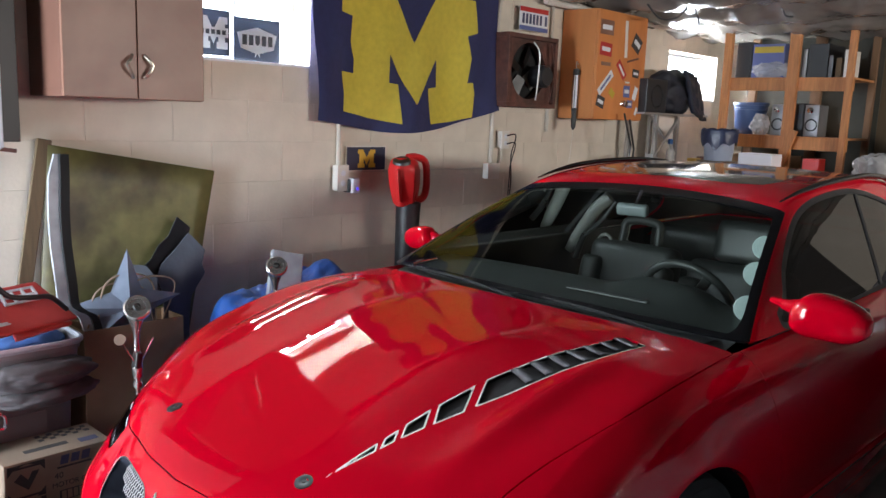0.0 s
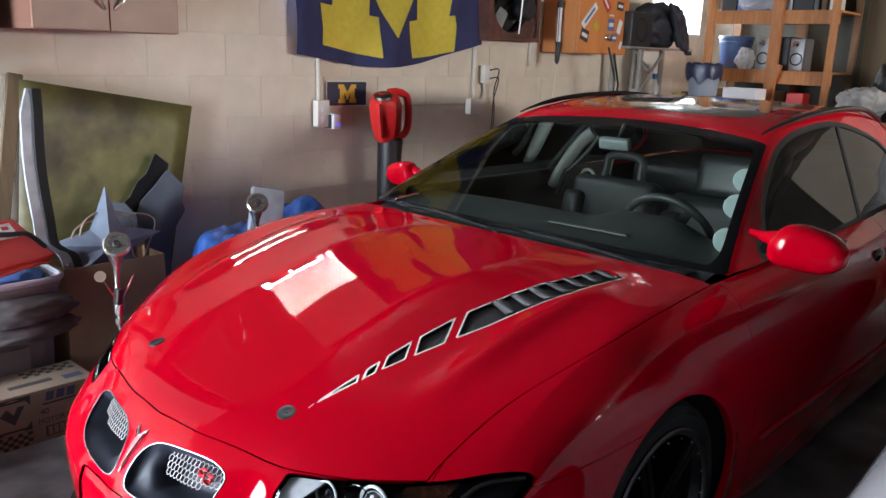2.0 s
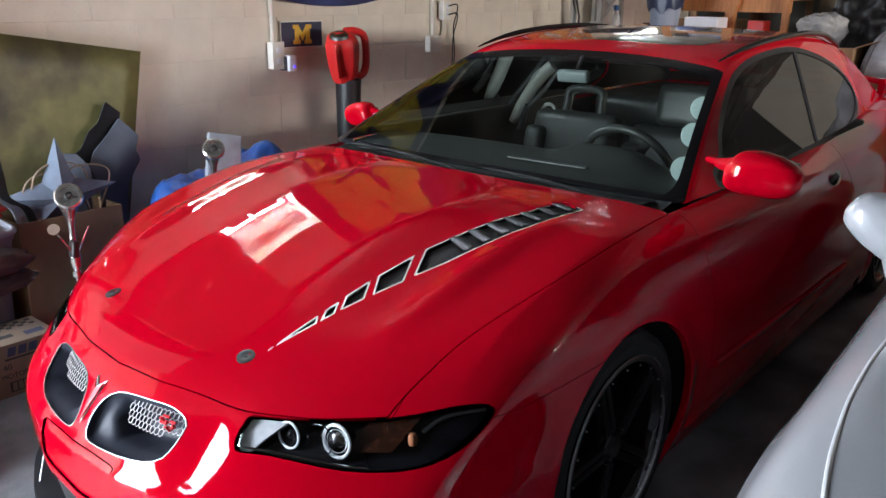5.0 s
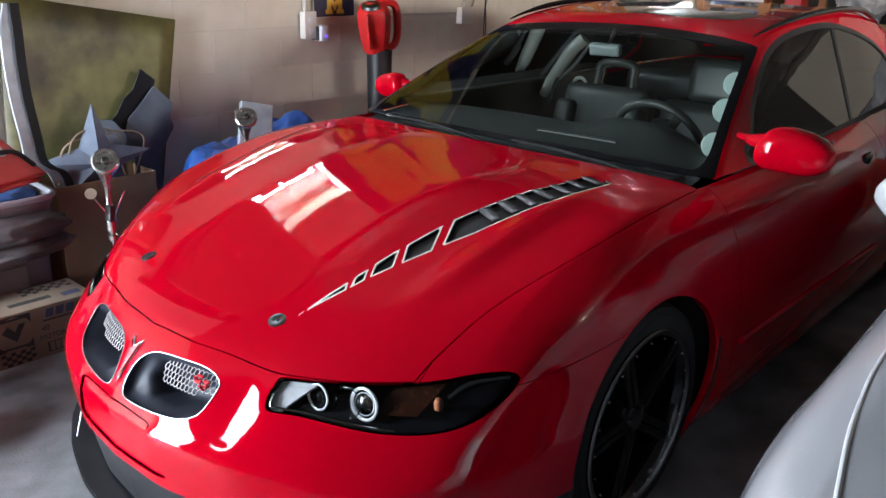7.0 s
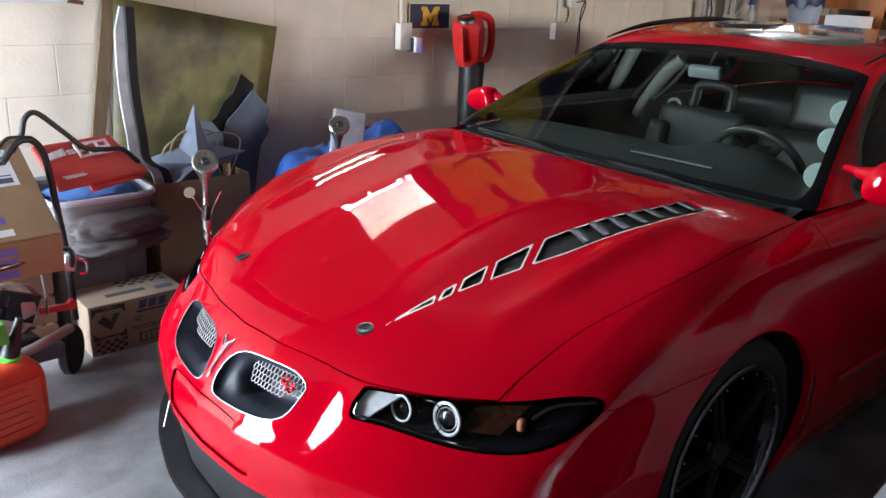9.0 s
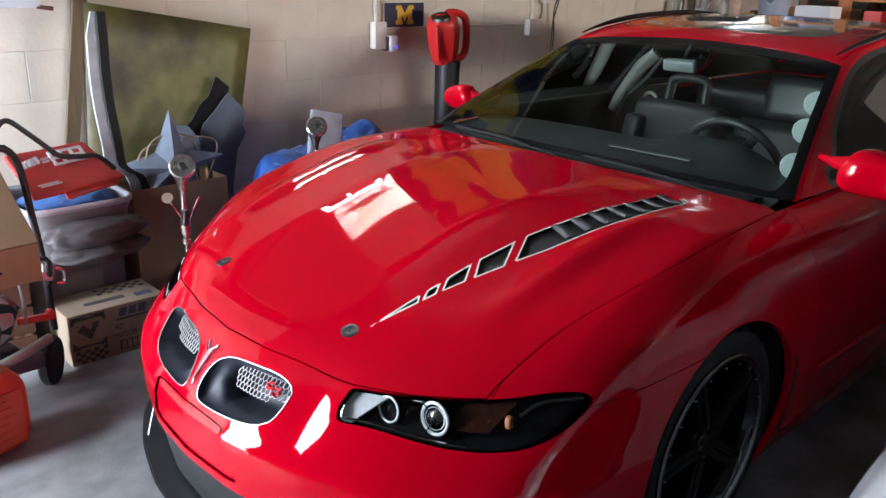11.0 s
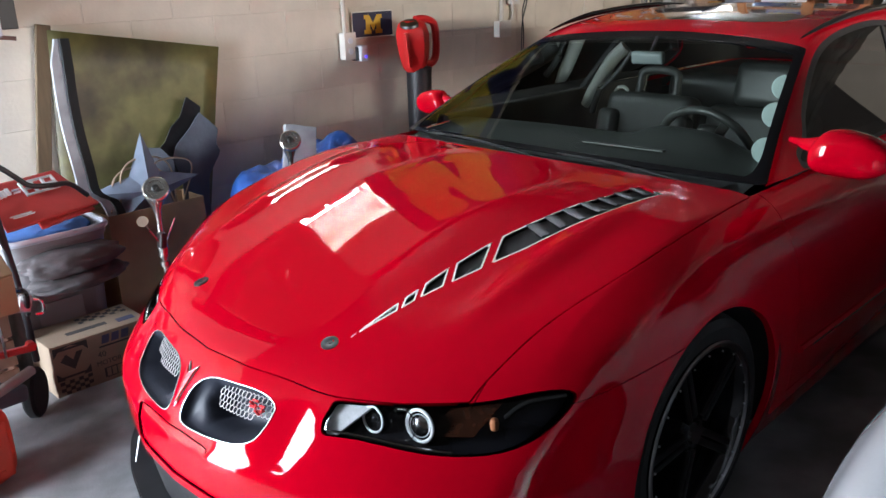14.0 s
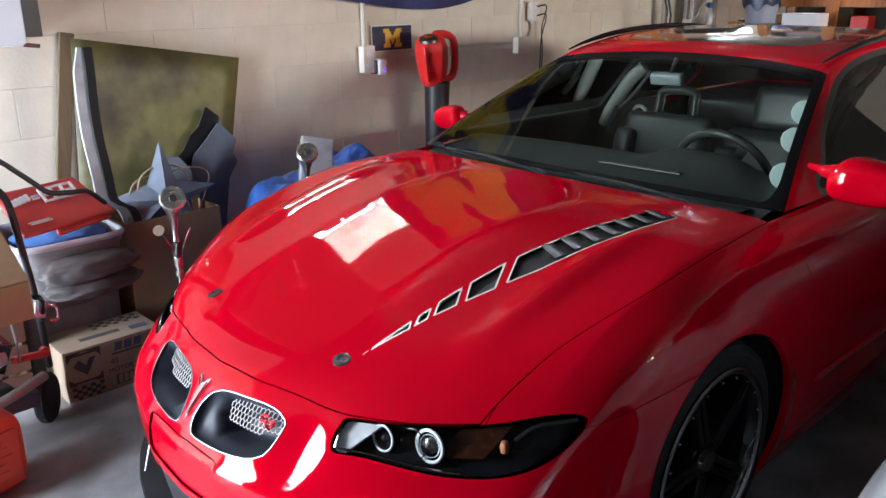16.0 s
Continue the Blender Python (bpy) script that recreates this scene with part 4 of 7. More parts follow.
def mirror(parent, place, s, mat, size, shell, inner, arm, arm_thick):
    """A door mirror: a shell between an upper and a lower line, an arm towards the door, and the glass."""
    top, low = shell
    rings, k, outer = 30, 28, 0.118
    vs, fs = [], []
    for i in range(rings + 1):
        u = 0.5 - 0.5 * math.cos(math.pi * i / rings)
        y = inner + (outer - inner) * u
        end = max(1e-4, 1 - abs(2 * u - 1) ** 4.5) ** (1 / 3.2)
        mid, half = 0.5 * (top(y) + low(y)), 0.5 * (top(y) - low(y)) * (0.25 + 0.75 * end) * min(1, end * 12)
        front = 0.066 * end * (1 - 0.25 * u * u)
        for j in range(k):
            a = 2 * math.pi * j / k
            c, d = math.cos(a), math.sin(a)
            x = -front * abs(c) ** 0.75 if c > 0 else 0.036 * end * abs(c) ** 0.35
            vs.append((x, y, mid + half * math.copysign(abs(d) ** 0.72, d)))
    for i in range(rings):
        for j in range(k):
            fs.append((k * i + j, k * i + (j + 1) % k, k * i + k + (j + 1) % k, k * i + k + j))
    fs += [tuple(range(k)), tuple(range(k * rings, k * rings + k))]
    m = pose(*place) @ Matrix.Diagonal((size[0], s * size[1], size[2], 1))
    bm = bmesh.new()
    for v in vs:
        bm.verts.new(m @ Vector(v))
    bm.verts.ensure_lookup_table()
    for f in fs:
        bm.faces.new([bm.verts[q] for q in f])
    bmesh.ops.recalc_face_normals(bm, faces=bm.faces)
    o = part("door_mirror", bm, mat, parent, smooth=True)
    part("mirror_glass", moved(box(0.034, 0.040, inner + 0.02, 0.098, -0.034, 0.034, 0.004), m), M["chrome"], o)
    line = curve_points([m @ Vector(p) for p in arm], 4)
    thick = np.interp(np.linspace(0, 1, len(line)), np.linspace(0, 1, len(arm_thick)), arm_thick)
    part("mirror_foot", tube(line, [float(q) for q in thick], 14), mat, o, smooth=True)
    return o


def seat(parent, x, w, mat, open_headrest=False):
    o = part("seat", moved(box(-0.24, 0.26, -0.25, 0.25, -0.08, 0.08, 0.06, segments=4), pose(x - 0.28, w, 0.40, 0, -6)), mat, parent, "dark leather car seat", smooth=True)
    part("backrest", moved(box(-0.07, 0.07, -0.24, 0.24, -0.02, 0.60, 0.06, segments=4), pose(x - 0.02, w, 0.36, 0, 14)), mat, o, smooth=True)
    for d in (-0.19, 0.19):
        part("bolster", moved(box(-0.06, 0.06, -0.055, 0.055, 0.02, 0.50, 0.045, segments=4), pose(x - 0.08, w + d, 0.38, 0, 14)), mat, o, smooth=True)
    m = pose(x + 0.15, w, 1.03 if not open_headrest else 0.985, 0, 10)
    if open_headrest:
        ring = rounded(((-0.085, -0.058), (0.085, -0.058), (0.098, 0.0), (0.08, 0.062), (-0.08, 0.062), (-0.098, 0.0)), 5)
        m = m @ pose(0, 0, 0, 90, 0, 90)
        hr = part("headrest", tube([m @ Vector((a, b, 0)) for a, b in ring], 0.021, 12, closed=True), mat, o, "open headrest frame", smooth=True)
        part("headrest_rim", tube([m @ Vector((a * 0.84, b * 0.80, 0.012)) for a, b in ring], 0.006, 8, closed=True), M["trim_grey"], hr, "pale inner rim", smooth=True)
    else:
        part("headrest", moved(box(-0.055, 0.055, -0.14, 0.14, -0.09, 0.10, 0.045, segments=4), m), mat, o, smooth=True)
    return o


def cabin_fittings(car, full=True):
    """Dashboard, wheel, seats and what hangs behind the windshield."""
    n, k = 40, 16
    vs, fs = [], []
    for i in range(n + 1):
        w = -0.74 + 1.48 * i / n
        for j in range(k + 1):
            t = j / k
            x = 2.66 + 0.44 * t
            hood = 0.055 * math.exp(-(((w + 0.37) / 0.19) ** 4)) * math.exp(-(((t - 0.80) / 0.22) ** 2))
            z = 0.885 + 0.055 * math.sin(min(1, t * 1.15) * math.pi * 0.5) + hood - 0.02 * (abs(w) / 0.74) ** 2
            if t > 0.93:
                z -= 0.20 * (t - 0.93) / 0.07
            vs.append((x, w, z))
    fs = [(i * (k + 1) + j, (i + 1) * (k + 1) + j, (i + 1) * (k + 1) + j + 1, i * (k + 1) + j + 1) for i in range(n) for j in range(k)]
    dash = mesh_object("dashboard", vs, fs, M["dash"], car, smooth=True)
    dash["label"] = "dark grey moulded dashboard"
    part("dash_front", box(3.04, 3.10, -0.74, 0.74, 0.5, 0.76, 0.02), M["dash"], dash)
    part("defroster_vent", moved(box(-0.012, 0.012, -0.16, 0.16, -0.002, 0.004, 0.003), pose(2.86, -0.22, 0.932, 0, 0, 3)), M["dash_trim"], dash, "lighter defroster strip")
    m = pose(3.20, -0.36, 0.868, 0, 66, 0)
    pts = [m @ Vector((0.185 * math.cos(a), 0.185 * math.sin(a), 0)) for a in np.linspace(0, 2 * math.pi, 49)[:-1]]
    sw = part("steering_wheel", tube(pts, 0.015, 10, closed=True), M["leather"], car, "black leather steering wheel", smooth=True)
    part("wheel_pad", moved(box(-0.075, 0.075, -0.085, 0.085, -0.05, 0.005, 0.025, segments=3), m), M["leather"], sw, smooth=True)
    for a in (90, 215, 325):
        part("wheel_arm", moved(box(0.05, 0.18, -0.018, 0.018, -0.02, 0.0, 0.008), m @ pose(0, 0, 0, 0, 0, a - 90 + 90)), M["leather"], sw, smooth=True)
    seat(car, 3.72, -0.28, M["leather"])
    seat(car, 3.86, 0.335, M["leather"], open_headrest=True)
    for s in (1, -1):
        part("door_lining", box(2.92, 4.72, min(s * 0.735, s * 0.782), max(s * 0.735, s * 0.782), 0.55, 0.944, 0.012), M["headliner_dark"], car, "dark inner door lining")
    part("rear_bench", box(4.55, 4.95, -0.62, 0.62, 0.45, 0.98, 0.08, segments=4), M["leather"], car, "dark rear bench", smooth=True)
    part("parcel_shelf", box(4.9, 5.45, -0.62, 0.62, 0.94, 0.97, 0.01), M["dash"], car)
    part("cabin_floor", box(2.8, 4.9, -0.74, 0.74, 0.30, 0.36, 0.01), M["dark_inner"], car)
    part("headliner", box(3.62, 4.8, -0.50, 0.50, 1.285, 1.292, 0.0), M["headliner"], car, "grey headliner")
    mir = part("rear_view_mirror", moved(box(-0.015, 0.02, -0.075, 0.06, -0.024, 0.024, 0.012, segments=3), pose(3.34, 0.0, 1.185, 0, -14, 6)), M["mirror_back"], car, "grey rear view mirror back", smooth=True)
    part("mirror_stem", tube([(3.34, -0.02, 1.2), (3.40, -0.01, 1.262)], 0.007, 8), M["black_plastic"], mir)
    if full:
        for x, w, z in ((3.262, -0.600, 1.119), (3.115, -0.640, 1.047), (2.964, -0.685, 0.958)):
            m = Matrix.Translation((x, w, z)) @ Vector((-0.90, -0.40, 0.18)).to_track_quat("Z", "Y").to_matrix().to_4x4()
            part("gauge_pod", lathe([(0.001, 0.004), (0.040, 0.003), (0.042, 0.0), (0.040, -0.012), (0.001, -0.014)], 28, m=m), M["gauge_white"], car, "pale round gauge on the windshield pillar", smooth=True)
        # far side door pillar trim and belt, catching the light
        pil = part("pillar_trim", tube(curve_points([(3.93, 0.715, 0.86), (3.936, 0.672, 0.93), (3.938, 0.615, 1.02), (3.94, 0.56, 1.10), (3.96, 0.50, 1.16)]), [0.022, 0.024, 0.026, 0.028, 0.03, 0.032] + [0.034] * 19, 10), M["trim_grey"], car, "pale grey inner pillar trim", smooth=True)
        pad = part("belt_pad", tube(curve_points([(3.90, 0.60, 0.96), (3.90, 0.625, 0.90), (3.90, 0.645, 0.83)]), 0.017, 8), M["leather"], pil, "dark belt pad with pale bars", smooth=True)
        part("hanging_hook", tube(curve_points([(3.95, 0.545, 0.935), (3.95, 0.53, 0.960), (3.95, 0.50, 0.968), (3.95, 0.475, 0.955), (3.95, 0.465, 0.93), (3.95, 0.44, 0.922)]), 0.009, 8), M["trim_grey"], car, "pale hooked ornament", smooth=True)
        part("belt_strip", tube(curve_points([(3.97, 0.47, 1.14), (3.94, 0.53, 1.04), (3.90, 0.60, 0.95)]), 0.010, 6), M["dash"], car, smooth=True)


M["tail_red"] = material("tail_light_red", (0.75, 0.02, 0.015), 0.2, vary=0.05, coat=0.5)
M["white_line"] = material("white_vinyl", (0.8, 0.74, 0.66), 0.4, vary=0.05)
M["vent_black"] = material("vent_black", (0.012, 0.010, 0.010), 0.5, vary=0.2)
M["louvre_grey"] = material("louvre_grey", (0.014, 0.0125, 0.0125), 0.5, vary=0.3)
M["lamp_black"] = material("lamp_black", (0.014, 0.014, 0.018), 0.22, vary=0.2)
M["lamp_silver"] = material("lamp_silver", (0.88, 0.89, 0.92), 0.22, 0.35, vary=0.12, scale=60, bump=0.35, bump_scale=30)
M["lamp_cup"] = material("lamp_cup", (0.10, 0.10, 0.11), 0.2, 0.9, vary=0.2)
M["bright_trim"] = material("bright_trim", (0.75, 0.74, 0.74), 0.35, 0.4, vary=0.06)
M["border_black"] = material("border_black", (0.006, 0.006, 0.007), 0.12, vary=0.1)
M["spoke_black"] = material("spoke_black", (0.006, 0.006, 0.007), 0.3, 0.0, vary=0.1)
M["splitter_black"] = material("splitter_black", (0.02, 0.021, 0.024), 0.28, vary=0.15, scale=20)
M["halo"] = material("halo_white", (0.8, 0.82, 0.84), 0.3, vary=0.03)
M["amber"] = material("amber_plastic", (0.05, 0.016, 0.008), 0.2, vary=0.5, scale=40, coat=0.5)
M["bulb_amber"] = material("bulb_amber", (0.45, 0.17, 0.08), 0.3, vary=0.2, coat=0.5)
M["chrome_dark"] = material("dulled_chrome", (0.72, 0.69, 0.69), 0.42, 0.5, vary=0.1)
M["badge_red"] = material("badge_red", (0.7, 0.02, 0.03), 0.3, vary=0.05)
M["lip"] = material("polished_lip", (0.22, 0.21, 0.21), 0.3, 1.0, vary=0.15)
M["pin_grey"] = material("pin_grey", (0.045, 0.042, 0.042), 0.4, 0.4, vary=0.2)
M["steel_dark"] = material("dark_steel", (0.10, 0.10, 0.10), 0.45, 1.0, vary=0.2)
M["dash"] = material("dash_vinyl", (0.042, 0.046, 0.044), 0.42, vary=0.08, bump=0.08, bump_scale=350)
M["dash_trim"] = material("dash_trim", (0.16, 0.16, 0.155), 0.45, vary=0.05)
M["leather"] = material("black_leather", (0.038, 0.04, 0.038), 0.34, vary=0.12, scale=20, bump=0.12, bump_scale=140)
M["headliner"] = material("headliner", (0.12, 0.12, 0.115), 0.9, vary=0.06)
M["headliner_dark"] = material("headliner_dark", (0.035, 0.034, 0.033), 0.9, vary=0.08)
M["mirror_back"] = material("mirror_back", (0.22, 0.25, 0.25), 0.4, vary=0.05)
M["gauge_white"] = material("gauge_white", (0.62, 0.74, 0.72), 0.4, vary=0.03)
M["trim_grey"] = material("trim_grey", (0.34, 0.34, 0.31), 0.4, vary=0.06)
M["sunroof_glass"] = material("sunroof_glass", (0.05, 0.042, 0.038), 0.12, vary=0.2, coat=0.8)

car = thing("red_coupe", (0.004, 2.232, 0), "glossy red sports coupe with black hood vents parked nose out", "car", turn=-0.843)
car_shell(car, M["red"])
cabin_fittings(car)
for x in (AXLE, REAR_AXLE):
    for s in (1, -1):
        wheel(car, x, 0.905, s)
for s in (1, -1):
    mirror(car, (2.85 if s < 0 else 3.06, s * (0.962 if s < 0 else 0.925), 1.006 if s < 0 else 0.968), s, M["red"], (1.0, 1.1, 1.12) if s < 0 else (0.9, 0.9, 0.95), RED_SHELL, -0.082,
           ((0.0, -0.05, 0.012), (0.004, -0.095, 0.010), (0.035, -0.125, 0.008), (0.09, -0.17, 0.002)), (0.028, 0.019, 0.014, 0.011))
# front splitter with its two rods
edge = [(1.195 + PLAN(np.array(abs(w))), w) for w in np.linspace(-0.86, 0.86, 41)]
outline = [(float(x) - 0.03, float(w)) for x, w in edge] + [(1.75, 0.84), (1.75, -0.84)]
bm = plate_shape(outline, 0.014, m=pose(0, 0, 0.105))
bmesh.ops.bevel(bm, geom=[e for e in bm.edges if abs(e.verts[0].co.z - e.verts[1].co.z) < 1e-5], offset=0.004, segments=2, affect="EDGES")
split = part("splitter", bm, M["splitter_black"], car, "black front lip splitter")
for s in (1, -1):
    part("splitter_rod", tube([(1.315, s * 0.452, 0.275), (1.266, s * 0.447, 0.122)], 0.0026, 8), M["steel"], split)
# badge on the nose
for nm, k, mat, lift in (("crest_outline", 1.0, M["bright_trim"], 0.006), ("crest", 0.84, M["badge_red"], 0.0105)):
    mid = 0.571
    shape = [(0.0, 0.505), (0.022, 0.600), (0.0, 0.584), (-0.022, 0.600)]
    vs = []
    for off in (0.0, 0.004):
        for w, z in shape:
            zz = mid + (z - mid) * k
            vs.append((face_x(w * k, zz) - lift - off + 0.003, w * k, zz))
    mesh_object(nm, vs, [(4, 5, 6), (4, 6, 7), (0, 2, 1), (0, 3, 2)] + [(i, (i + 1) % 4, 4 + (i + 1) % 4, 4 + i) for i in range(4)], mat, car)
for s in (1, -1):
    x, w = 1.493, s * 0.313
    z = skin_z(x, w)
    pin = part("hood_pin", moved(lathe([(0.024, -0.004), (0.0235, 0.0012), (0.021, 0.0022), (0.012, 0.0020), (0.010, 0.0008), (0.005, 0.0006), (0.004, 0.002), (0.001, 0.002)], 28), pose(x, w, z, -5 * s, -16)), M["pin_grey"], car, "round dark hood pin", smooth=True)
# wing, wipers, cowl
wing = []
for i in range(33):
    w = -0.70 + 1.4 * i / 32
    e = abs(w / 0.70)
    for dx, dz in ((-0.10, 0.0), (-0.05, 0.022), (0.03, 0.026), (0.085, 0.016), (0.03, 0.004), (-0.05, -0.004)):
        wing.append((5.78 + dx * (1 - 0.35 * e ** 4) + 0.06 * (1 - e ** 2) * 0.6, w, 1.035 - 0.045 * e ** 6 + dz * (1 - 0.4 * e ** 6)))
mesh_object("rear_wing", wing, [(6 * i + j, 6 * i + (j + 1) % 6, 6 * i + 6 + (j + 1) % 6, 6 * i + 6 + j) for i in range(32) for j in range(6)] + [tuple(range(6)), tuple(range(197, 191, -1))], M["red"], car, smooth=True)["label"] = "red wing on the boot lid"
for s in (1, -1):
    part("wing_post", box(5.72, 5.84, s * 0.60 - 0.02, s * 0.60 + 0.02, 0.95, 1.05, 0.008), M["red"], car)
cowl = [(2.605 + 0.12 * t + 0.10 * w * w, w, 0.893 - 0.006 * t + 0.004) for w in np.linspace(-0.69, 0.69, 31) for t in (0, 0.5, 1.0)]
mesh_object("cowl_panel", cowl, [(3 * i + j, 3 * i + 3 + j, 3 * i + 4 + j, 3 * i + 1 + j) for i in range(30) for j in range(2)], M["black_plastic"], car, smooth=True)["label"] = "black cowl panel under the windshield"
for a, b in (((2.645, -0.62, 0.897), (2.70, 0.0, 0.913)), ((2.655, 0.02, 0.90), (2.71, 0.60, 0.915))):
    part("wiper", tube(curve_points([a, ((a[0] + b[0]) / 2, (a[1] + b[1]) / 2, (a[2] + b[2]) / 2 + 0.012), b]), 0.005, 6), M["dark_inner"], car, smooth=True)
part("wiper_arm_cap", moved(box(-0.05, 0.05, -0.012, 0.012, 0, 0.008, 0.004), pose(2.69, 0.53, 0.950, 0, -14, -40)), M["chrome"], car, "bright bare metal strip")

# the white car beside it
white = thing("white_car", (-0.42, -0.195, 0.02), "white car parked close beside the red coupe", "car", turn=2.0)
car_shell(white, M["white_paint"], sporty=False)
cabin_fittings(white, full=False)
for x in (AXLE, REAR_AXLE):
    for s in (1, -1):
        wheel(white, x, 0.893, s)
# highlight along the bonnet edge, drawn as a thin white tube
for s in (1, -1):
    rim = [(x, s * (SHUT(x) - 0.002), skin_z(x, SHUT(x) - 0.002) - 0.001) for x in np.linspace(1.66, 2.6, 30)]
    part("hood_edge", tube(rim, 0.0045, 8), M["frame_white"], white, "white bar painted in for the highlight on the rolled bonnet edge", smooth=True)
for s in (1, -1):
    mirror(white, (2.86, s * 0.872, 0.998), s, M["white_paint"], (1.0, 0.84, 1.12), WHITE_SHELL, -0.088,
           ((0.0, -0.035, -0.03), (0.005, -0.055, -0.09), (0.015, -0.085, -0.15), (0.03, -0.12, -0.20)), (0.050, 0.046, 0.040, 0.042))

# ---------------------------------------------------------------- things in the garage
M["navy"] = material("navy_cloth", (0.022, 0.026, 0.105), 0.85, vary=0.12, scale=30, bump=0.15, bump_scale=220, sheen=0.2)
M["maize"] = material("maize_cloth", (0.62, 0.50, 0.05), 0.85, vary=0.08, scale=30, bump=0.15, bump_scale=220, sheen=0.2)
M["navy_print"] = material("navy_print", (0.015, 0.018, 0.05), 0.4, vary=0.05)
M["maize_print"] = material("maize_print", (0.62, 0.36, 0.03), 0.4, vary=0.05)
M["pale"] = material("pale_enamel", (0.72, 0.68, 0.62), 0.45, vary=0.06)
M["device_white"] = material("white_plastic", (0.72, 0.73, 0.78), 0.4, vary=0.03)
M["blue_led"] = material("blue_led", (0.08, 0.06, 0.9), 0.3, emit=2.0)
M["galv"] = material("galvanised", (0.42, 0.41, 0.39), 0.45, 0.7, vary=0.15)
M["pipe"] = material("painted_pipe", (0.58, 0.53, 0.46), 0.6, vary=0.06)
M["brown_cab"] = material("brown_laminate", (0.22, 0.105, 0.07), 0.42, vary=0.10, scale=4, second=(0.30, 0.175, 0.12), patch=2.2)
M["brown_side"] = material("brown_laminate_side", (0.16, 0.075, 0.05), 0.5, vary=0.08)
M["brass"] = material("worn_brass", (0.42, 0.37, 0.30), 0.35, 0.9, vary=0.15)
M["orange_wood"] = material("orange_plywood", (0.66, 0.255, 0.075), 0.5, vary=0.12, scale=7, second=(0.56, 0.195, 0.055), stretch=(1, 1, 0.25), patch=3)
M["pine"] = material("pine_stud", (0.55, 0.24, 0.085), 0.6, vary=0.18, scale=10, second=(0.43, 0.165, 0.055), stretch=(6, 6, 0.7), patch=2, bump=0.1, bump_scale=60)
M["shelf_back"] = material("dark_back_sheet", (0.05, 0.055, 0.045), 0.8, vary=0.25, scale=3, second=(0.09, 0.08, 0.06))
# darkened copy of the pine: shade on the rear posts put into the colour
M["pine_dark"] = material("shaded_stud", (0.20, 0.11, 0.055), 0.7, vary=0.14, stretch=(6, 6, 0.7))
M["rust"] = material("rusty_steel", (0.14, 0.05, 0.035), 0.75, 0.2, vary=0.3, scale=18, second=(0.09, 0.045, 0.035), patch=6, bump=0.3, bump_scale=70)
M["card"] = material("cardboard", (0.31, 0.195, 0.11), 0.85, vary=0.12, scale=8, second=(0.22, 0.13, 0.07), bump=0.06, bump_scale=90)
M["card_pale"] = material("printed_cardboard", (0.31, 0.23, 0.165), 0.8, vary=0.10, scale=8, second=(0.25, 0.18, 0.125), bump=0.05)
M["card_orange"] = material("brown_carton", (0.55, 0.20, 0.08), 0.8, vary=0.08, scale=6, second=(0.48, 0.165, 0.065), patch=2)
M["marker"] = material("faded_marker", (0.19, 0.055, 0.025), 0.7, vary=0.3, scale=30)
M["ink"] = material("dark_ink", (0.05, 0.045, 0.045), 0.7, vary=0.1)
M["blue_ink"] = material("blue_ink", (0.07, 0.075, 0.15), 0.7, vary=0.1)
M["violet_ink"] = material("violet_ink", (0.13, 0.11, 0.42), 0.6, vary=0.1)
M["paper"] = material("white_paper", (0.75, 0.76, 0.80), 0.7, vary=0.03)
M["red_plastic"] = material("red_plastic", (0.60, 0.02, 0.02), 0.35, vary=0.06, bump=0.05, bump_scale=200)
M["orange_red"] = material("fuel_can_red", (0.68, 0.07, 0.03), 0.4, vary=0.06, bump=0.06, bump_scale=160)
M["green"] = material("green_plastic", (0.12, 0.62, 0.06), 0.4, vary=0.05)
M["red_vinyl"] = material("red_vinyl", (0.62, 0.055, 0.05), 0.5, vary=0.10, scale=9, second=(0.52, 0.04, 0.04))
M["tarp"] = material("blue_tarp", (0.035, 0.13, 0.46), 0.36, vary=0.15, scale=20, second=(0.02, 0.07, 0.27), bump=0.25, bump_scale=26)
M["blue_cloth"] = material("blue_cloth", (0.04, 0.12, 0.33), 0.8, vary=0.15, bump=0.3, bump_scale=30)
M["tote"] = material("grey_tote", (0.24, 0.235, 0.245), 0.45, vary=0.1, second=(0.18, 0.17, 0.175))
M["tote_rim"] = material("tote_rim", (0.36, 0.38, 0.43), 0.4, vary=0.06)
M["tote_lid"] = material("tote_lid", (0.20, 0.17, 0.155), 0.5, vary=0.08)
M["grey_cloth"] = material("grey_cloth", (0.095, 0.085, 0.088), 0.9, vary=0.18, scale=18, bump=0.25, bump_scale=40)
M["slate_cloth"] = material("slate_cloth", (0.095, 0.105, 0.13), 0.8, vary=0.12, bump=0.2, bump_scale=20)
M["black_cloth"] = material("black_cloth", (0.022, 0.024, 0.03), 0.85, vary=0.2, bump=0.3, bump_scale=24)
M["bright_steel"] = material("worn_bright_steel", (0.62, 0.60, 0.57), 0.24, 0.95, vary=0.2, scale=40, bump=0.05, bump_scale=90)
M["jacket_cloth"] = material("jacket_cloth", (0.018, 0.02, 0.032), 0.6, vary=0.25, scale=14, bump=0.3, bump_scale=18)
M["star_blue"] = material("weathered_star_paint", (0.24, 0.29, 0.37), 0.55, vary=0.16, scale=14, second=(0.16, 0.19, 0.25), bump=0.08, bump_scale=60)
M["olive_board"] = material("olive_board", (0.17, 0.155, 0.055), 0.55, vary=0.25, scale=11, second=(0.06, 0.047, 0.026), patch=3.4, bump=0.05)
M["old_plank"] = material("old_plank", (0.13, 0.085, 0.045), 0.7, vary=0.25, stretch=(8, 8, 0.8), bump=0.15)
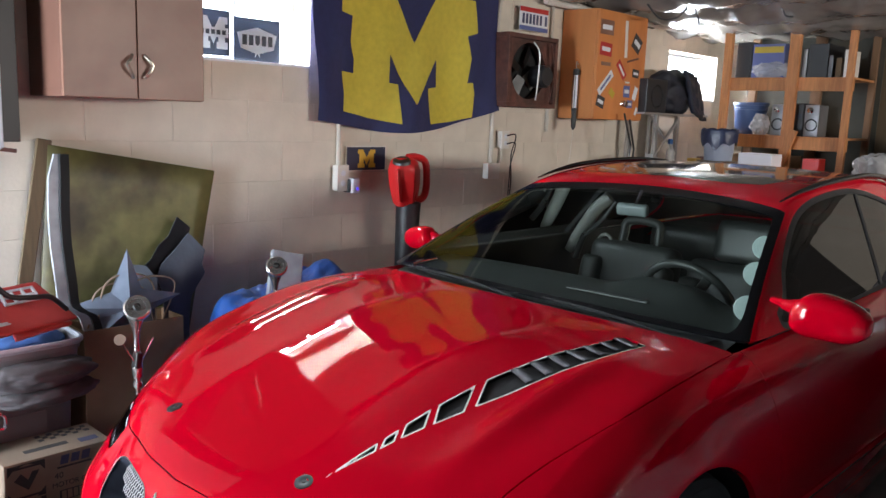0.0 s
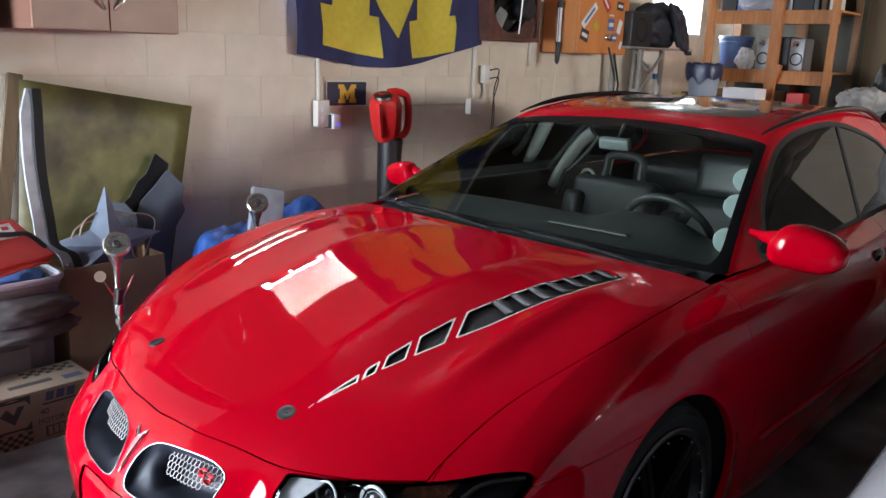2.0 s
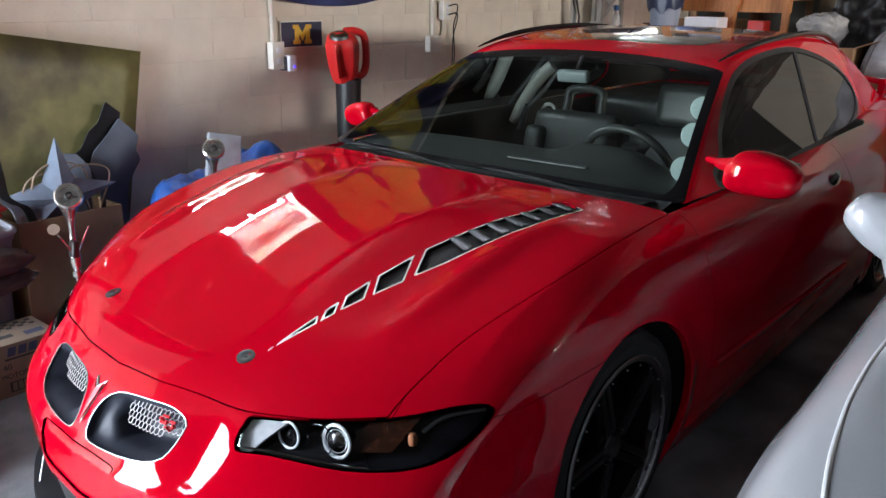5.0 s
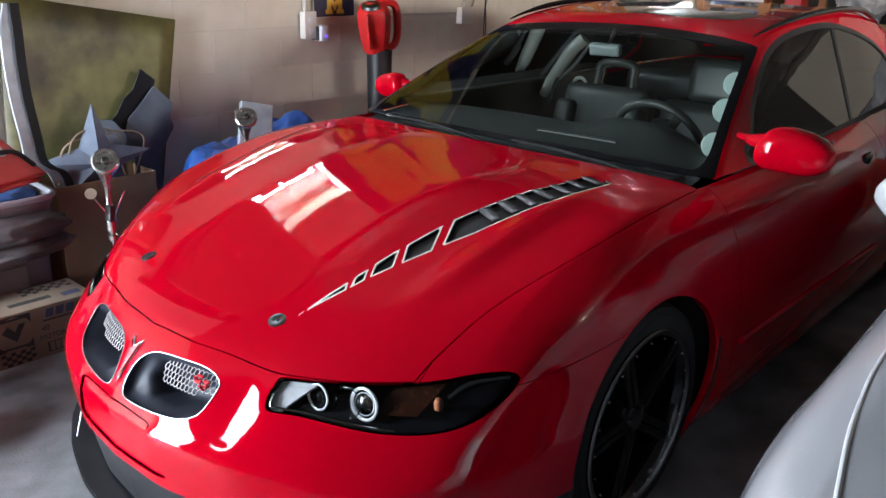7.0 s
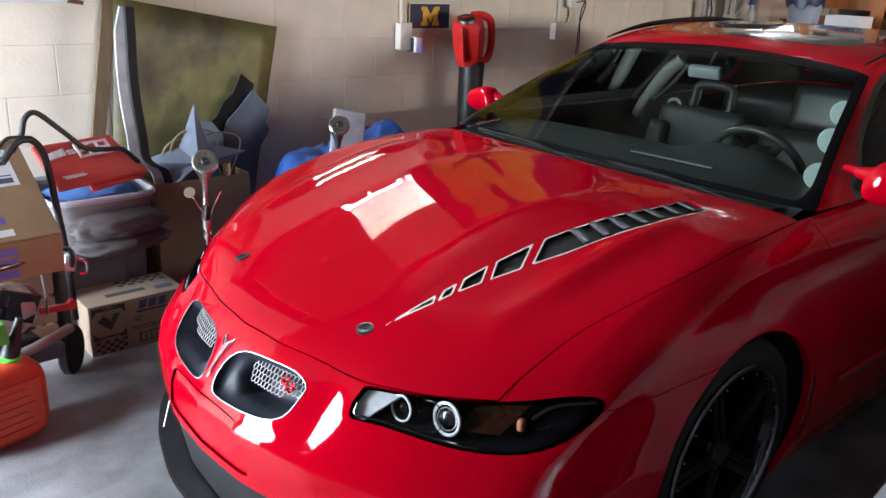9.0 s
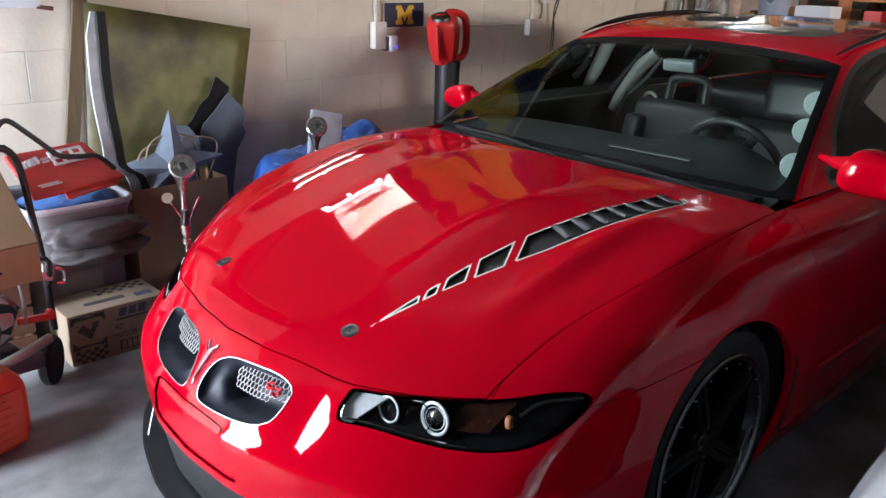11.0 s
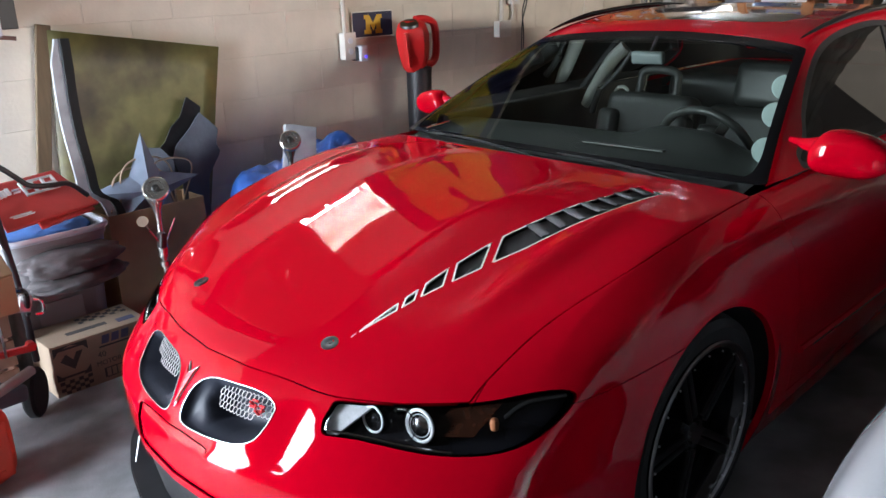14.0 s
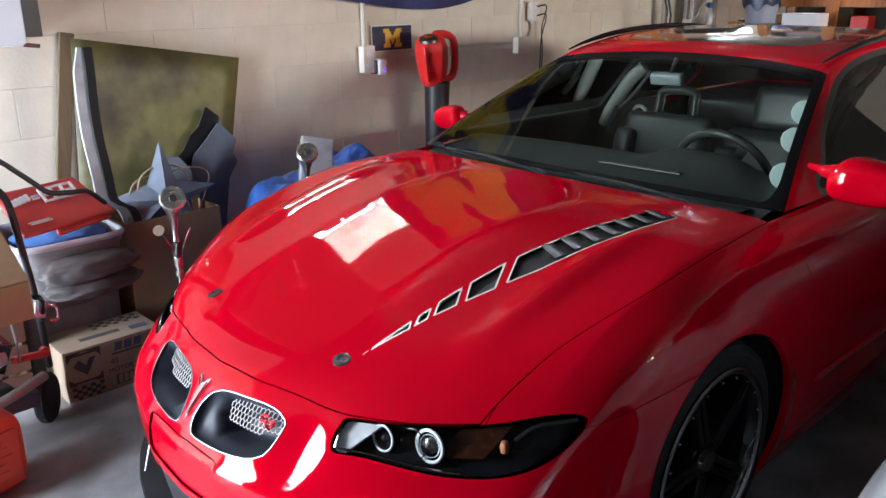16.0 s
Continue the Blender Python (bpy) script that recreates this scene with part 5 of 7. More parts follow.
M["strip_grey"] = material("bumper_strip_grey", (0.37, 0.39, 0.43), 0.5, vary=0.16, scale=14, second=(0.28, 0.29, 0.31), patch=5)
M["wire_tan"] = material("tan_wire", (0.34, 0.25, 0.18), 0.6, vary=0.1)
M["bucket_blue"] = material("bucket_blue", (0.05, 0.095, 0.23), 0.4, vary=0.06)
M["bucket_pale"] = material("bucket_pale", (0.30, 0.33, 0.40), 0.4, vary=0.08)
M["liner_blue"] = material("liner_film", (0.02, 0.03, 0.075), 0.35, vary=0.2, bump=0.4, bump_scale=30)
M["bag_film"] = material("clear_bag", (0.72, 0.72, 0.72), 0.2, vary=0.12, bump=0.6, bump_scale=22, alpha=0.5)
M["cover_film"] = material("dust_sheet_film", (0.60, 0.63, 0.70), 0.16, vary=0.2, bump=1.0, bump_scale=6, second=(0.36, 0.34, 0.35), patch=2.4, stretch=(1.0, 1.0, 2.2))
M["bin_bag"] = material("black_bin_bag", (0.010, 0.010, 0.011), 0.42, vary=0.2, bump=0.5, bump_scale=24)
M["silver_plastic"] = material("silver_plastic", (0.27, 0.27, 0.275), 0.4, 0.5, vary=0.1)
M["panel_grey"] = material("panel_grey", (0.58, 0.60, 0.65), 0.5, vary=0.05)
M["curtain_brown"] = material("brown_board", (0.16, 0.115, 0.07), 0.8, vary=0.12, stretch=(3, 3, 0.4))
M["sticker_red"] = material("sticker_red", (0.5, 0.035, 0.03), 0.4, vary=0.05)
M["sticker_yellow"] = material("sticker_yellow", (0.55, 0.40, 0.04), 0.4, vary=0.05)
M["sticker_blue"] = material("sticker_blue", (0.12, 0.15, 0.35), 0.4, vary=0.05)
M["sign_grey"] = backlit("sign_film", (0.035, 0.042, 0.06))
M["sign_white"] = backlit("sign_white", (0.8, 0.82, 0.85))


def ends_on_floor(name, label, category, **k):
    return thing(name, (0, 0, 0), label, category, **k)


def flat(parent, name, mat, corners, thick=0.0015, label=""):
    """A thin flat piece from corners in the plane x-z, at y, facing minus y: (y, [(x, z), ...])."""
    y, pts = corners
    vs = [(x, y, z) for x, z in pts] + [(x, y + thick, z) for x, z in pts]
    n = len(pts)
    fs = [tuple(range(n)), tuple(range(2 * n - 1, n - 1, -1))] + [(i, n + i, n + (i + 1) % n, (i + 1) % n) for i in range(n)]
    o = mesh_object(name, vs, fs, mat, parent)
    if label:
        o["label"] = label
    return o


def rect(x0, x1, z0, z1):
    return [(x0, z0), (x1, z0), (x1, z1), (x0, z1)]


def heap(name, cx, cy, sx, sy, height, mat, seed, label, category, z0=0.0, rough=0.25, n=44, power=2.2, rise=0.0, edge=3, crinkle=0.0):
    """A crumpled mound of sheet or cloth that rests at z0."""
    vs, fs = [], []
    for i in range(n + 1):
        for j in range(n + 1):
            u, v = 2 * i / n - 1, 2 * j / n - 1
            r = min(1.0, (abs(u) ** power + abs(v) ** power) ** (1 / power))
            p = Vector((u * 2.1 + seed, v * 2.1, seed * 0.7))
            q = noise.noise(p) + 0.40 * noise.noise(p * 2.3) + 0.22 * abs(noise.noise(p * 4.6)) - 0.1
            h = max(0.0, (1 - r ** edge)) ** 0.55 * (1 + rough * 1.3 * q) * (1 + rise * u)
            if crinkle:
                k = Vector((u * 4.0 + 2.0 * v, v * 5.0 - 3.0 * u, seed))
                h += crinkle * (abs(noise.noise(k)) + 0.6 * abs(noise.noise(k * 2.3)) - 0.25) * min(1.0, h)
            vs.append((cx + u * sx * (1 + 0.08 * noise.noise(p * 1.7)), cy + v * sy * (1 + 0.08 * noise.noise(p * 1.9)), z0 + height * max(0.0, h)))
    fs = [(i * (n + 1) + j, (i + 1) * (n + 1) + j, (i + 1) * (n + 1) + j + 1, i * (n + 1) + j + 1) for i in range(n) for j in range(n)]
    o = mesh_object(name, vs, fs, mat, None, smooth=True)
    return tagged(o, label, category)


def sack(name, cx, cy, z0, rx, ry, height, mat, seed, label, category, rough=0.12, fine=0.05):
    """A soft bulging sack or bundle with folds, flat where it rests at z0."""
    bm = bmesh.new()
    bmesh.ops.create_icosphere(bm, subdivisions=5, radius=1)
    for v in bm.verts:
        p = v.co.normalized()
        k = Vector((seed, seed * 0.3, 1.7))
        r = 1 + rough * noise.noise(p * 1.6 + k) + 0.7 * rough * noise.noise(p * 3.4 + k) - fine * abs(noise.noise(p * 6.0 + k)) - 0.5 * fine * abs(noise.noise(p * 12.0 + k))
        v.co = Vector((cx + rx * r * p.x, cy + ry * r * p.y, z0 + max(0.0, height * (0.46 + 0.54 * r * p.z))))
    return tagged(part(name, bm, mat, smooth=True), label, category)


def sheet(name, corner, mat, parent=None, n=18, fold=0.012, seed=1.0, thick=0.004, sag=0.0):
    """A soft four-cornered sheet with folds and a little thickness."""
    a, b, c, d = [Vector(p) for p in corner]
    nrm = (b - a).cross(d - a).normalized()
    vs = []
    for side in (0, 1):
        for i in range(n + 1):
            for j in range(n + 1):
                u, v = i / n, j / n
                p = (a * (1 - u) + b * u) * (1 - v) + (d * (1 - u) + c * u) * v
                q = noise.noise(Vector((u * 3 + seed, v * 3, seed))) + 0.5 * noise.noise(Vector((u * 7, v * 7 + seed, 2.0)))
                p = p + nrm * (fold * q - side * thick) - Vector((0, 0, sag * 4 * u * (1 - u)))
                vs.append(p)
    k = (n + 1) * (n + 1)
    g = lambda i, j: i * (n + 1) + j
    fs = [(g(i, j), g(i + 1, j), g(i + 1, j + 1), g(i, j + 1)) for i in range(n) for j in range(n)]
    fs += [tuple(k + q for q in reversed(f)) for f in fs]
    rim = [g(i, 0) for i in range(n)] + [g(n, j) for j in range(n)] + [g(i, n) for i in range(n, 0, -1)] + [g(0, j) for j in range(n, 0, -1)]
    fs += [(rim[i], k + rim[i], k + rim[(i + 1) % len(rim)], rim[(i + 1) % len(rim)]) for i in range(len(rim))]
    return mesh_object(name, vs, fs, mat, parent, smooth=True)


# ---- on the long wall
cab = thing("wall_cabinet", (1.664, 3.65, 1.555), "brown two-door wall cabinet with worn pale patches", "cabinet")
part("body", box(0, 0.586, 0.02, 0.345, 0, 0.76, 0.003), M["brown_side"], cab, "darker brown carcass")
for x0, x1, hx, s in ((0.0, 0.291, 0.262, -1), (0.295, 0.586, 0.325, 1)):
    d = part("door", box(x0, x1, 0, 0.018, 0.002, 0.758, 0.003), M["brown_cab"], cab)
    pts = curve_points([(hx - s * 0.006, -0.006, 0.175), (hx + s * 0.008, -0.022, 0.155), (hx + s * 0.022, -0.024, 0.135), (hx + s * 0.006, -0.022, 0.105), (hx - s * 0.010, -0.006, 0.085)])
    part("handle", tube(pts, 0.0065, 8), M["brass"], d, "curved worn brass handle", smooth=True)

pan = thing("metal_cabinet", (0.95, 3.80, 1.345), "pale grey metal wall cabinet with a dark frayed edge", "cabinet")
part("sheet", box(0, 0.545, 0, 0.18, 0.0, 1.0, 0.004), M["panel_grey"], pan)
bm = box(0.545, 0.615, 0.03, 0.19, 0.03, 1.0, 0.003)
for k in range(9):
    z = 0.10 + 0.1 * k
    lathe([(0.008, 0), (0.004, 0.012), (0.0005, 0.028)], 6, bm, "x", pose(0.613, 0.10, z, 0, 0, 0))
part("frayed_edge", bm, M["black_plastic"], pan, "dark frayed rubber edge")
part("torn_flap", moved(box(-0.06, 0.0, 0, 0.01, -0.012, 0.004, 0.002), pose(0.59, 0.0, 0.0, 0, 8, 0)), M["rust"], pan)

# flag: navy cloth with a block letter sewn on
def flag_y(x, z):
    t = (2.33 - z) / 0.9
    wave = 0.010 * math.sin(9.0 * (x - 3.07) + 3.0 * z) + 0.006 * math.sin(17 * x - 6 * z) + 0.016 * noise.noise(Vector((x * 3.5, z * 2.0, 1.0)))
    return 3.965 + 1.7 * wave * (0.3 + t) - 0.012 * t


def flag_low(x):
    u = (x - 3.07) / 1.485
    return 1.487 + 0.095 * u - 0.105 * math.sin(math.pi * min(1, max(0, u))) ** 1.2


flag = thing("flag", (0, 0, 0), "navy blue cloth flag with a big yellow block letter", "flag")
n, k = 60, 36
vs = []
for off in (0.0, 0.002):
    for i in range(n + 1):
        for j in range(k + 1):
            x = 3.07 + 1.485 * i / n
            z = flag_low(x) + (2.33 - flag_low(x)) * j / k
            xx = x + 0.012 * math.sin(5 * z) * (1 - j / k) * (0.4 if 0 < i < n else 1)
            vs.append((xx, flag_y(x, z) + off, z))
q = (n + 1) * (k + 1)
g = lambda i, j: i * (k + 1) + j
fs = [(g(i, j), g(i + 1, j), g(i + 1, j + 1), g(i, j + 1)) for i in range(n) for j in range(k)]
fs += [tuple(q + a for a in reversed(f)) for f in fs]
mesh_object("cloth", vs, fs, M["navy"], flag, smooth=True)
LETTER = ((3.256, 2.25), (3.256, 2.069), (3.335, 2.054), (3.33, 1.913), (3.352, 1.825), (3.347, 1.748), (3.255, 1.757), (3.272, 1.638), (3.264, 1.54), (3.47, 1.505), (3.689, 1.477),
          (3.667, 1.704), (3.591, 1.71), (3.586, 1.873), (3.69, 1.735), (3.804, 1.589), (3.90, 1.735), (3.991, 1.872), (4.005, 1.705), (3.918, 1.694), (3.952, 1.482), (4.14, 1.50), (4.321, 1.532),
          (4.327, 1.686), (4.307, 1.748), (4.254, 1.742), (4.282, 1.894), (4.241, 2.029), (4.33, 2.054), (4.31, 2.25), (3.99, 2.25), (3.793, 1.948), (3.58, 2.25))
n, k = 150, 110
gx, gz = [v.ravel() for v in np.meshgrid(np.linspace(3.2, 4.4, n + 1), np.linspace(1.44, 2.28, k + 1), indexing="ij")]
grid = np.stack([gx, np.array([flag_y(x, z) - 0.003 for x, z in zip(gx, gz)]), gz], -1)
quad = np.array([(i * (k + 1) + j, (i + 1) * (k + 1) + j, (i + 1) * (k + 1) + j + 1, i * (k + 1) + j + 1) for i in range(n) for j in range(k)])
tris = np.concatenate([quad[:, [0, 1, 2]], quad[:, [0, 2, 3]]])
lv, lf = cut(grid, tris, poly_inside(gx, gz, LETTER))
mesh_object("letter", lv, lf, M["maize"], flag, smooth=True)["label"] = "yellow block letter"

sign = thing("small_plate_sign", (3.315, 3.985, 1.207), "navy licence-plate sized sign with a yellow block letter", "sign")
part("plate", box(0, 0.298, 0, 0.006, 0, 0.142, 0.002), M["pale"], sign)
part("field", box(0.006, 0.292, -0.002, 0, 0.006, 0.136, 0.0), M["navy_print"], sign)
mpts = [(0.085, 0.02), (0.135, 0.02), (0.135, 0.042), (0.127, 0.042), (0.127, 0.075), (0.15, 0.035), (0.173, 0.075), (0.173, 0.042), (0.165, 0.042), (0.165, 0.02), (0.215, 0.02), (0.215, 0.042), (0.203, 0.042),
        (0.203, 0.10), (0.215, 0.10), (0.215, 0.122), (0.178, 0.122), (0.15, 0.078), (0.122, 0.122), (0.085, 0.122), (0.085, 0.10), (0.097, 0.10), (0.097, 0.042), (0.085, 0.042)]
part("letter", plate_shape(mpts, 0.0015, m=pose(0, -0.002, 0, 90, 0, 0)), M["maize_print"], sign)


def conduit(name, pts, r, mat, label):
    o = part(name, tube(curve_points(pts, 5), r, 10), mat, smooth=True)
    return tagged(o, label, "conduit")


conduit("conduit", [(3.262, 3.985, 1.24), (3.26, 3.985, 1.6), (3.258, 3.985, 2.36)], 0.013, M["pipe"], "painted vertical electrical conduit on the block wall")
conduit("conduit", [(4.56, 3.985, 1.23), (4.56, 3.985, 1.7), (4.575, 3.985, 2.20), (4.62, 3.985, 2.31), (4.75, 3.985, 2.345), (5.05, 3.985, 2.35)], 0.015, M["pipe"], "painted vertical electrical conduit on the block wall")
conduit("conduit", [(4.66, 3.985, 1.34), (4.665, 3.985, 1.27), (4.63, 3.985, 1.205)], 0.011, M["pipe"], "painted vertical electrical conduit on the block wall")
conduit("cable", [(3.30, 3.99, 1.207), (3.7, 3.99, 1.204), (4.1, 3.99, 1.203), (4.48, 3.99, 1.20)], 0.005, M["pipe"], "thin painted cable run along the wall")
conduit("conduit", [(5.16, 3.985, 1.45), (5.16, 3.985, 1.9), (5.16, 3.985, 2.36)], 0.014, M["pipe"], "painted vertical electrical conduit on the block wall")


def outlet(place, w, h, label, sockets=True):
    o = thing("outlet_box", place, label, "outlet")
    part("body", box(0, w, 0.0, 0.045, 0, h, 0.004), M["pale"], o)
    part("cover", box(-0.002, w + 0.002, -0.004, 0, -0.002, h + 0.002, 0.002), M["pale"], o)
    if sockets:
        for z in (h * 0.3, h * 0.7):
            part("socket", moved(lathe([(0.016, 0), (0.016, 0.003), (0.001, 0.003)], 20, axis="y"), pose(w / 2, -0.004, z, 0, 0, 180)), M["device_white"], o)
    return o


outlet((3.225, 3.945, 1.105), 0.075, 0.14, "painted steel outlet box on the block wall")
outlet((4.49, 3.945, 1.135), 0.115, 0.10, "painted steel junction box on the block wall", False)
outlet((4.618, 3.945, 1.335), 0.075, 0.115, "painted steel outlet box with two plugs")
plug = thing("plug_in_device", (3.305, 3.93, 1.09), "white plug-in device with a blue light", "device")
part("body", box(0.0, 0.055, -0.02, 0.05, 0, 0.085, 0.012, segments=3), M["device_white"], plug, smooth=True)
part("back", box(-0.012, 0.0, -0.005, 0.05, 0.004, 0.08, 0.006), M["black_plastic"], plug)
part("light", moved(lathe([(0.008, 0), (0.007, 0.003), (0.001, 0.003)], 16, axis="y"), pose(0.036, -0.02, 0.026, 0, 0, 180)), M["blue_led"], plug, "small blue light")
for dx, z in ((0.0, 1.42), (0.0, 1.365)):
    o = part("power_cord", tube(curve_points([(4.655, 3.93, z), (4.69, 3.89, z + 0.01), (4.72, 3.91, z - 0.03), (4.73, 3.95, z - 0.14), (4.735 + 0.02 * (z > 1.4), 3.96, 1.1), (4.72, 3.96, 0.7), (4.75, 3.94, 0.1)], 6), 0.004, 6), M["black_plastic"], smooth=True)
    tagged(o, "black power cord hanging from the outlet", "cord")

# exhaust fan and plate
fan = thing("exhaust_fan", (4.545, 3.86, 1.612), "rusty square exhaust fan with a black motor", "fan")
bm = bmesh.new()
for a, b, c, d in ((0, 0.535, 0, 0.03), (0, 0.535, 0.445, 0.475), (0, 0.03, 0.03, 0.445), (0.505, 0.535, 0.03, 0.445)):
    box(a, b, 0.0, 0.135, c, d, 0.004, bm)
part("housing", bm, M["rust"], fan)
hole = [(0.255 + 0.185 * math.cos(a), 0.24 + 0.185 * math.sin(a)) for a in np.linspace(0, 2 * math.pi, 40)[:-1]]
bm = bmesh.new()
outer = [(0.03 + 0.475 * (0.5 + 0.5 * max(-1, min(1, 1.42 * math.cos(a)))), 0.03 + 0.415 * (0.5 + 0.5 * max(-1, min(1, 1.42 * math.sin(a))))) for a in np.linspace(0, 2 * math.pi, 40)[:-1]]
vi = [bm.verts.new((x, 0.03, z)) for x, z in hole]
vo = [bm.verts.new((x, 0.03, z)) for x, z in outer]
vb = [bm.verts.new((x, 0.09, z)) for x, z in hole]
for i in range(39):
    j = (i + 1) % 39
    bm.faces.new((vo[i], vo[j], vi[j], vi[i]))
    bm.faces.new((vi[i], vi[j], vb[j], vb[i]))
part("shroud", bm, M["rust"], fan)
part("back_plate", box(0.03, 0.505, 0.115, 0.12, 0.03, 0.445), M["dark_inner"], fan)
for i in range(4):
    bm = plate_shape([(0.03, -0.03), (0.17, -0.075), (0.18, 0.02), (0.05, 0.035)], 0.003, m=pose(0.255, 0.085, 0.24, 90, 0, 0) @ pose(0, 0, 0, 0, 0, 90 * i + 70) @ pose(0, 0, 0, 25, 0, 0))
    part("blade", bm, M["steel_dark"] if i != 3 else M["galv"], fan, "worn metal fan blade")
part("motor", moved(lathe([(0.001, -0.01), (0.06, -0.01), (0.075, 0.005), (0.075, 0.10), (0.06, 0.115), (0.001, 0.115)], 28, axis="y"), pose(0.36, -0.04, 0.21)), M["black_plastic"], fan, "black motor", smooth=True)
part("guard_bar", tube(curve_points([(0.30, -0.005, 0.05), (0.285, -0.03, 0.2), (0.285, -0.03, 0.36), (0.25, -0.005, 0.43)]), 0.006, 8), M["galv"], fan, smooth=True)
part("guard_bar", tube(curve_points([(0.45, -0.005, 0.05), (0.47, -0.02, 0.25), (0.45, -0.005, 0.43)]), 0.006, 8), M["rust"], fan, smooth=True)
lic = thing("licence_plate", (4.755, 3.955, 2.125), "old licence plate with red and blue bands nailed to the wall", "plate")
part("plate", box(0, 0.315, 0, 0.004, 0, 0.155, 0.002), M["paper"], lic)
part("top_band", box(0.002, 0.313, -0.0015, 0, 0.122, 0.153), M["sticker_red"], lic)
part("low_band", box(0.002, 0.313, -0.0015, 0, 0.002, 0.03), M["sticker_blue"], lic)
for i in range(7):
    part("bar", box(0.03 + 0.038 * i + (0.02 if i > 5 else 0), 0.052 + 0.038 * i + (0.02 if i > 5 else 0), -0.002, 0, 0.045, 0.11), M["blue_ink"], lic)

# orange cabinet with stickers and a hand lamp
oc = thing("orange_cabinet", (5.30, 3.69, 1.552), "orange plywood wall cabinet covered with small stickers", "cabinet")
part("body", box(0, 0.66, 0.02, 0.305, 0, 0.76, 0.004), M["orange_wood"], oc)
door = part("door", box(0.004, 0.656, 0, 0.018, 0.003, 0.757, 0.003), M["orange_wood"], oc)
part("knob", moved(lathe([(0.001, 0.04), (0.022, 0.038), (0.026, 0.028), (0.016, 0.012), (0.02, 0.0)], 20, axis="y"), pose(0.37, 0, 0.12, 0, 0, 180)), M["chrome"], oc, "round chrome knob", smooth=True)
for x, z, w, h, a, mat, nm in ((0.11, 0.49, 0.15, 0.09, -3, "sticker_red", "red sticker"), (0.11, 0.64, 0.17, 0.10, 0, "brown_cab", "brown sticker"), (0.13, 0.26, 0.22, 0.055, 42, "paper", "white sticker"), (0.33, 0.36, 0.15, 0.06, -45, "sticker_red", "red sticker"),
                               (0.37, 0.58, 0.035, 0.26, 3, "pale", "pale sticker"), (0.52, 0.56, 0.12, 0.11, -30, "ink", "dark sticker"), (0.53, 0.345, 0.09, 0.06, -5, "ink", "dark sticker"), (0.08, 0.125, 0.10, 0.08, -15, "ink", "dark sticker"),
                               (0.22, 0.19, 0.07, 0.05, -35, "sticker_yellow", "yellow sticker"), (0.42, 0.21, 0.085, 0.085, 0, "sticker_blue", "blue sticker"), (0.47, 0.12, 0.08, 0.055, 0, "sticker_blue", "blue sticker"), (0.54, 0.20, 0.05, 0.10, -20, "paper", "white sticker"),
                               (0.48, 0.44, 0.16, 0.014, 12, "brown_side", "brown strip"), (0.12, 0.39, 0.12, 0.025, 0, "brown_cab", "brown strip"), (0.42, 0.275, 0.06, 0.012, 0, "pale", "pale strip"), (0.57, 0.07, 0.03, 0.06, -25, "paper", "white sticker")):
    m = pose(x, -0.0012, z, 0, -a, 0)
    st = part("sticker", moved(box(-w / 2, w / 2, -0.001, 0.0012, -h / 2, h / 2, 0.0005), m), M[mat], door, nm)
    if h > 0.05 and w > 0.06:
        inner = M["paper"] if mat not in ("paper", "pale") else M["sticker_blue"]
        part("sticker_print", moved(box(-w * 0.36, w * 0.36, -0.0018, -0.001, -h * 0.16, h * 0.16), m), inner, st)
lamp = thing("hand_lamp", (5.27, 3.83, 1.50), "caged hand lamp with a black grip hung on the cabinet", "lamp")
part("grip", lathe([(0.004, -0.03), (0.016, -0.01), (0.019, 0.03), (0.019, 0.11), (0.023, 0.115), (0.023, 0.125), (0.001, 0.125)], 18), M["black_plastic"], lamp, "black rubber grip", smooth=True)
part("tube", lathe([(0.014, 0.125), (0.014, 0.36)], 16), M["paper"], lamp, "white light tube", smooth=True)
for k in range(4):
    a = math.pi / 2 * k + 0.4
    part("cage_bar", tube([(0.02 * math.cos(a), 0.02 * math.sin(a), 0.125), (0.02 * math.cos(a), 0.02 * math.sin(a), 0.36)], 0.0025, 6), M["black_plastic"], lamp)
part("cap", lathe([(0.001, 0.40), (0.022, 0.395), (0.025, 0.36), (0.02, 0.355), (0.001, 0.355)], 18), M["black_plastic"], lamp, smooth=True)
part("hook", tube(curve_points([(0, 0, 0.39), (0.0, 0.005, 0.43), (0.015, 0.012, 0.45), (0.03, 0.01, 0.43)]), 0.003, 6), M["steel"], lamp)
part("cord", tube(curve_points([(0, 0, -0.03), (-0.01, 0.01, -0.25), (-0.03, 0.05, -0.45), (-0.02, 0.08, -0.8), (0.02, 0.09, -1.48)]), 0.0028, 6), M["pale"], lamp)

# leaf blower standing nozzle down by the wall
lb = thing("leaf_blower", (3.565, 3.76, 0.0), "red leaf blower standing on its black nozzle by the wall", "blower")
part("nozzle", moved(lathe([(0.045, 0.0), (0.05, 0.02), (0.055, 0.4), (0.066, 0.8), (0.070, 1.0), (0.072, 1.04), (0.06, 1.05), (0.001, 1.05)], 26), pose(0, 0, 0, 0, 1.5, 0)), M["black_plastic"], lb, "long black tube", smooth=True)
rings = [(0.050, 1.02, 0.0), (0.072, 1.04, 0.0), (0.086, 1.10, -0.004), (0.096, 1.17, -0.008), (0.098, 1.23, -0.012), (0.082, 1.275, -0.016), (0.060, 1.295, -0.02)]
bm = bmesh.new()
loops = []
for r, z, dx in rings:
    loops.append([bm.verts.new((dx + r * 1.0 * math.cos(a) * (1.0 if k % 2 else 0.90), r * 0.9 * math.sin(a) * (1.0 if k % 2 else 0.90), z)) for k, a in enumerate(np.linspace(0, 2 * math.pi, 13)[:-1])])
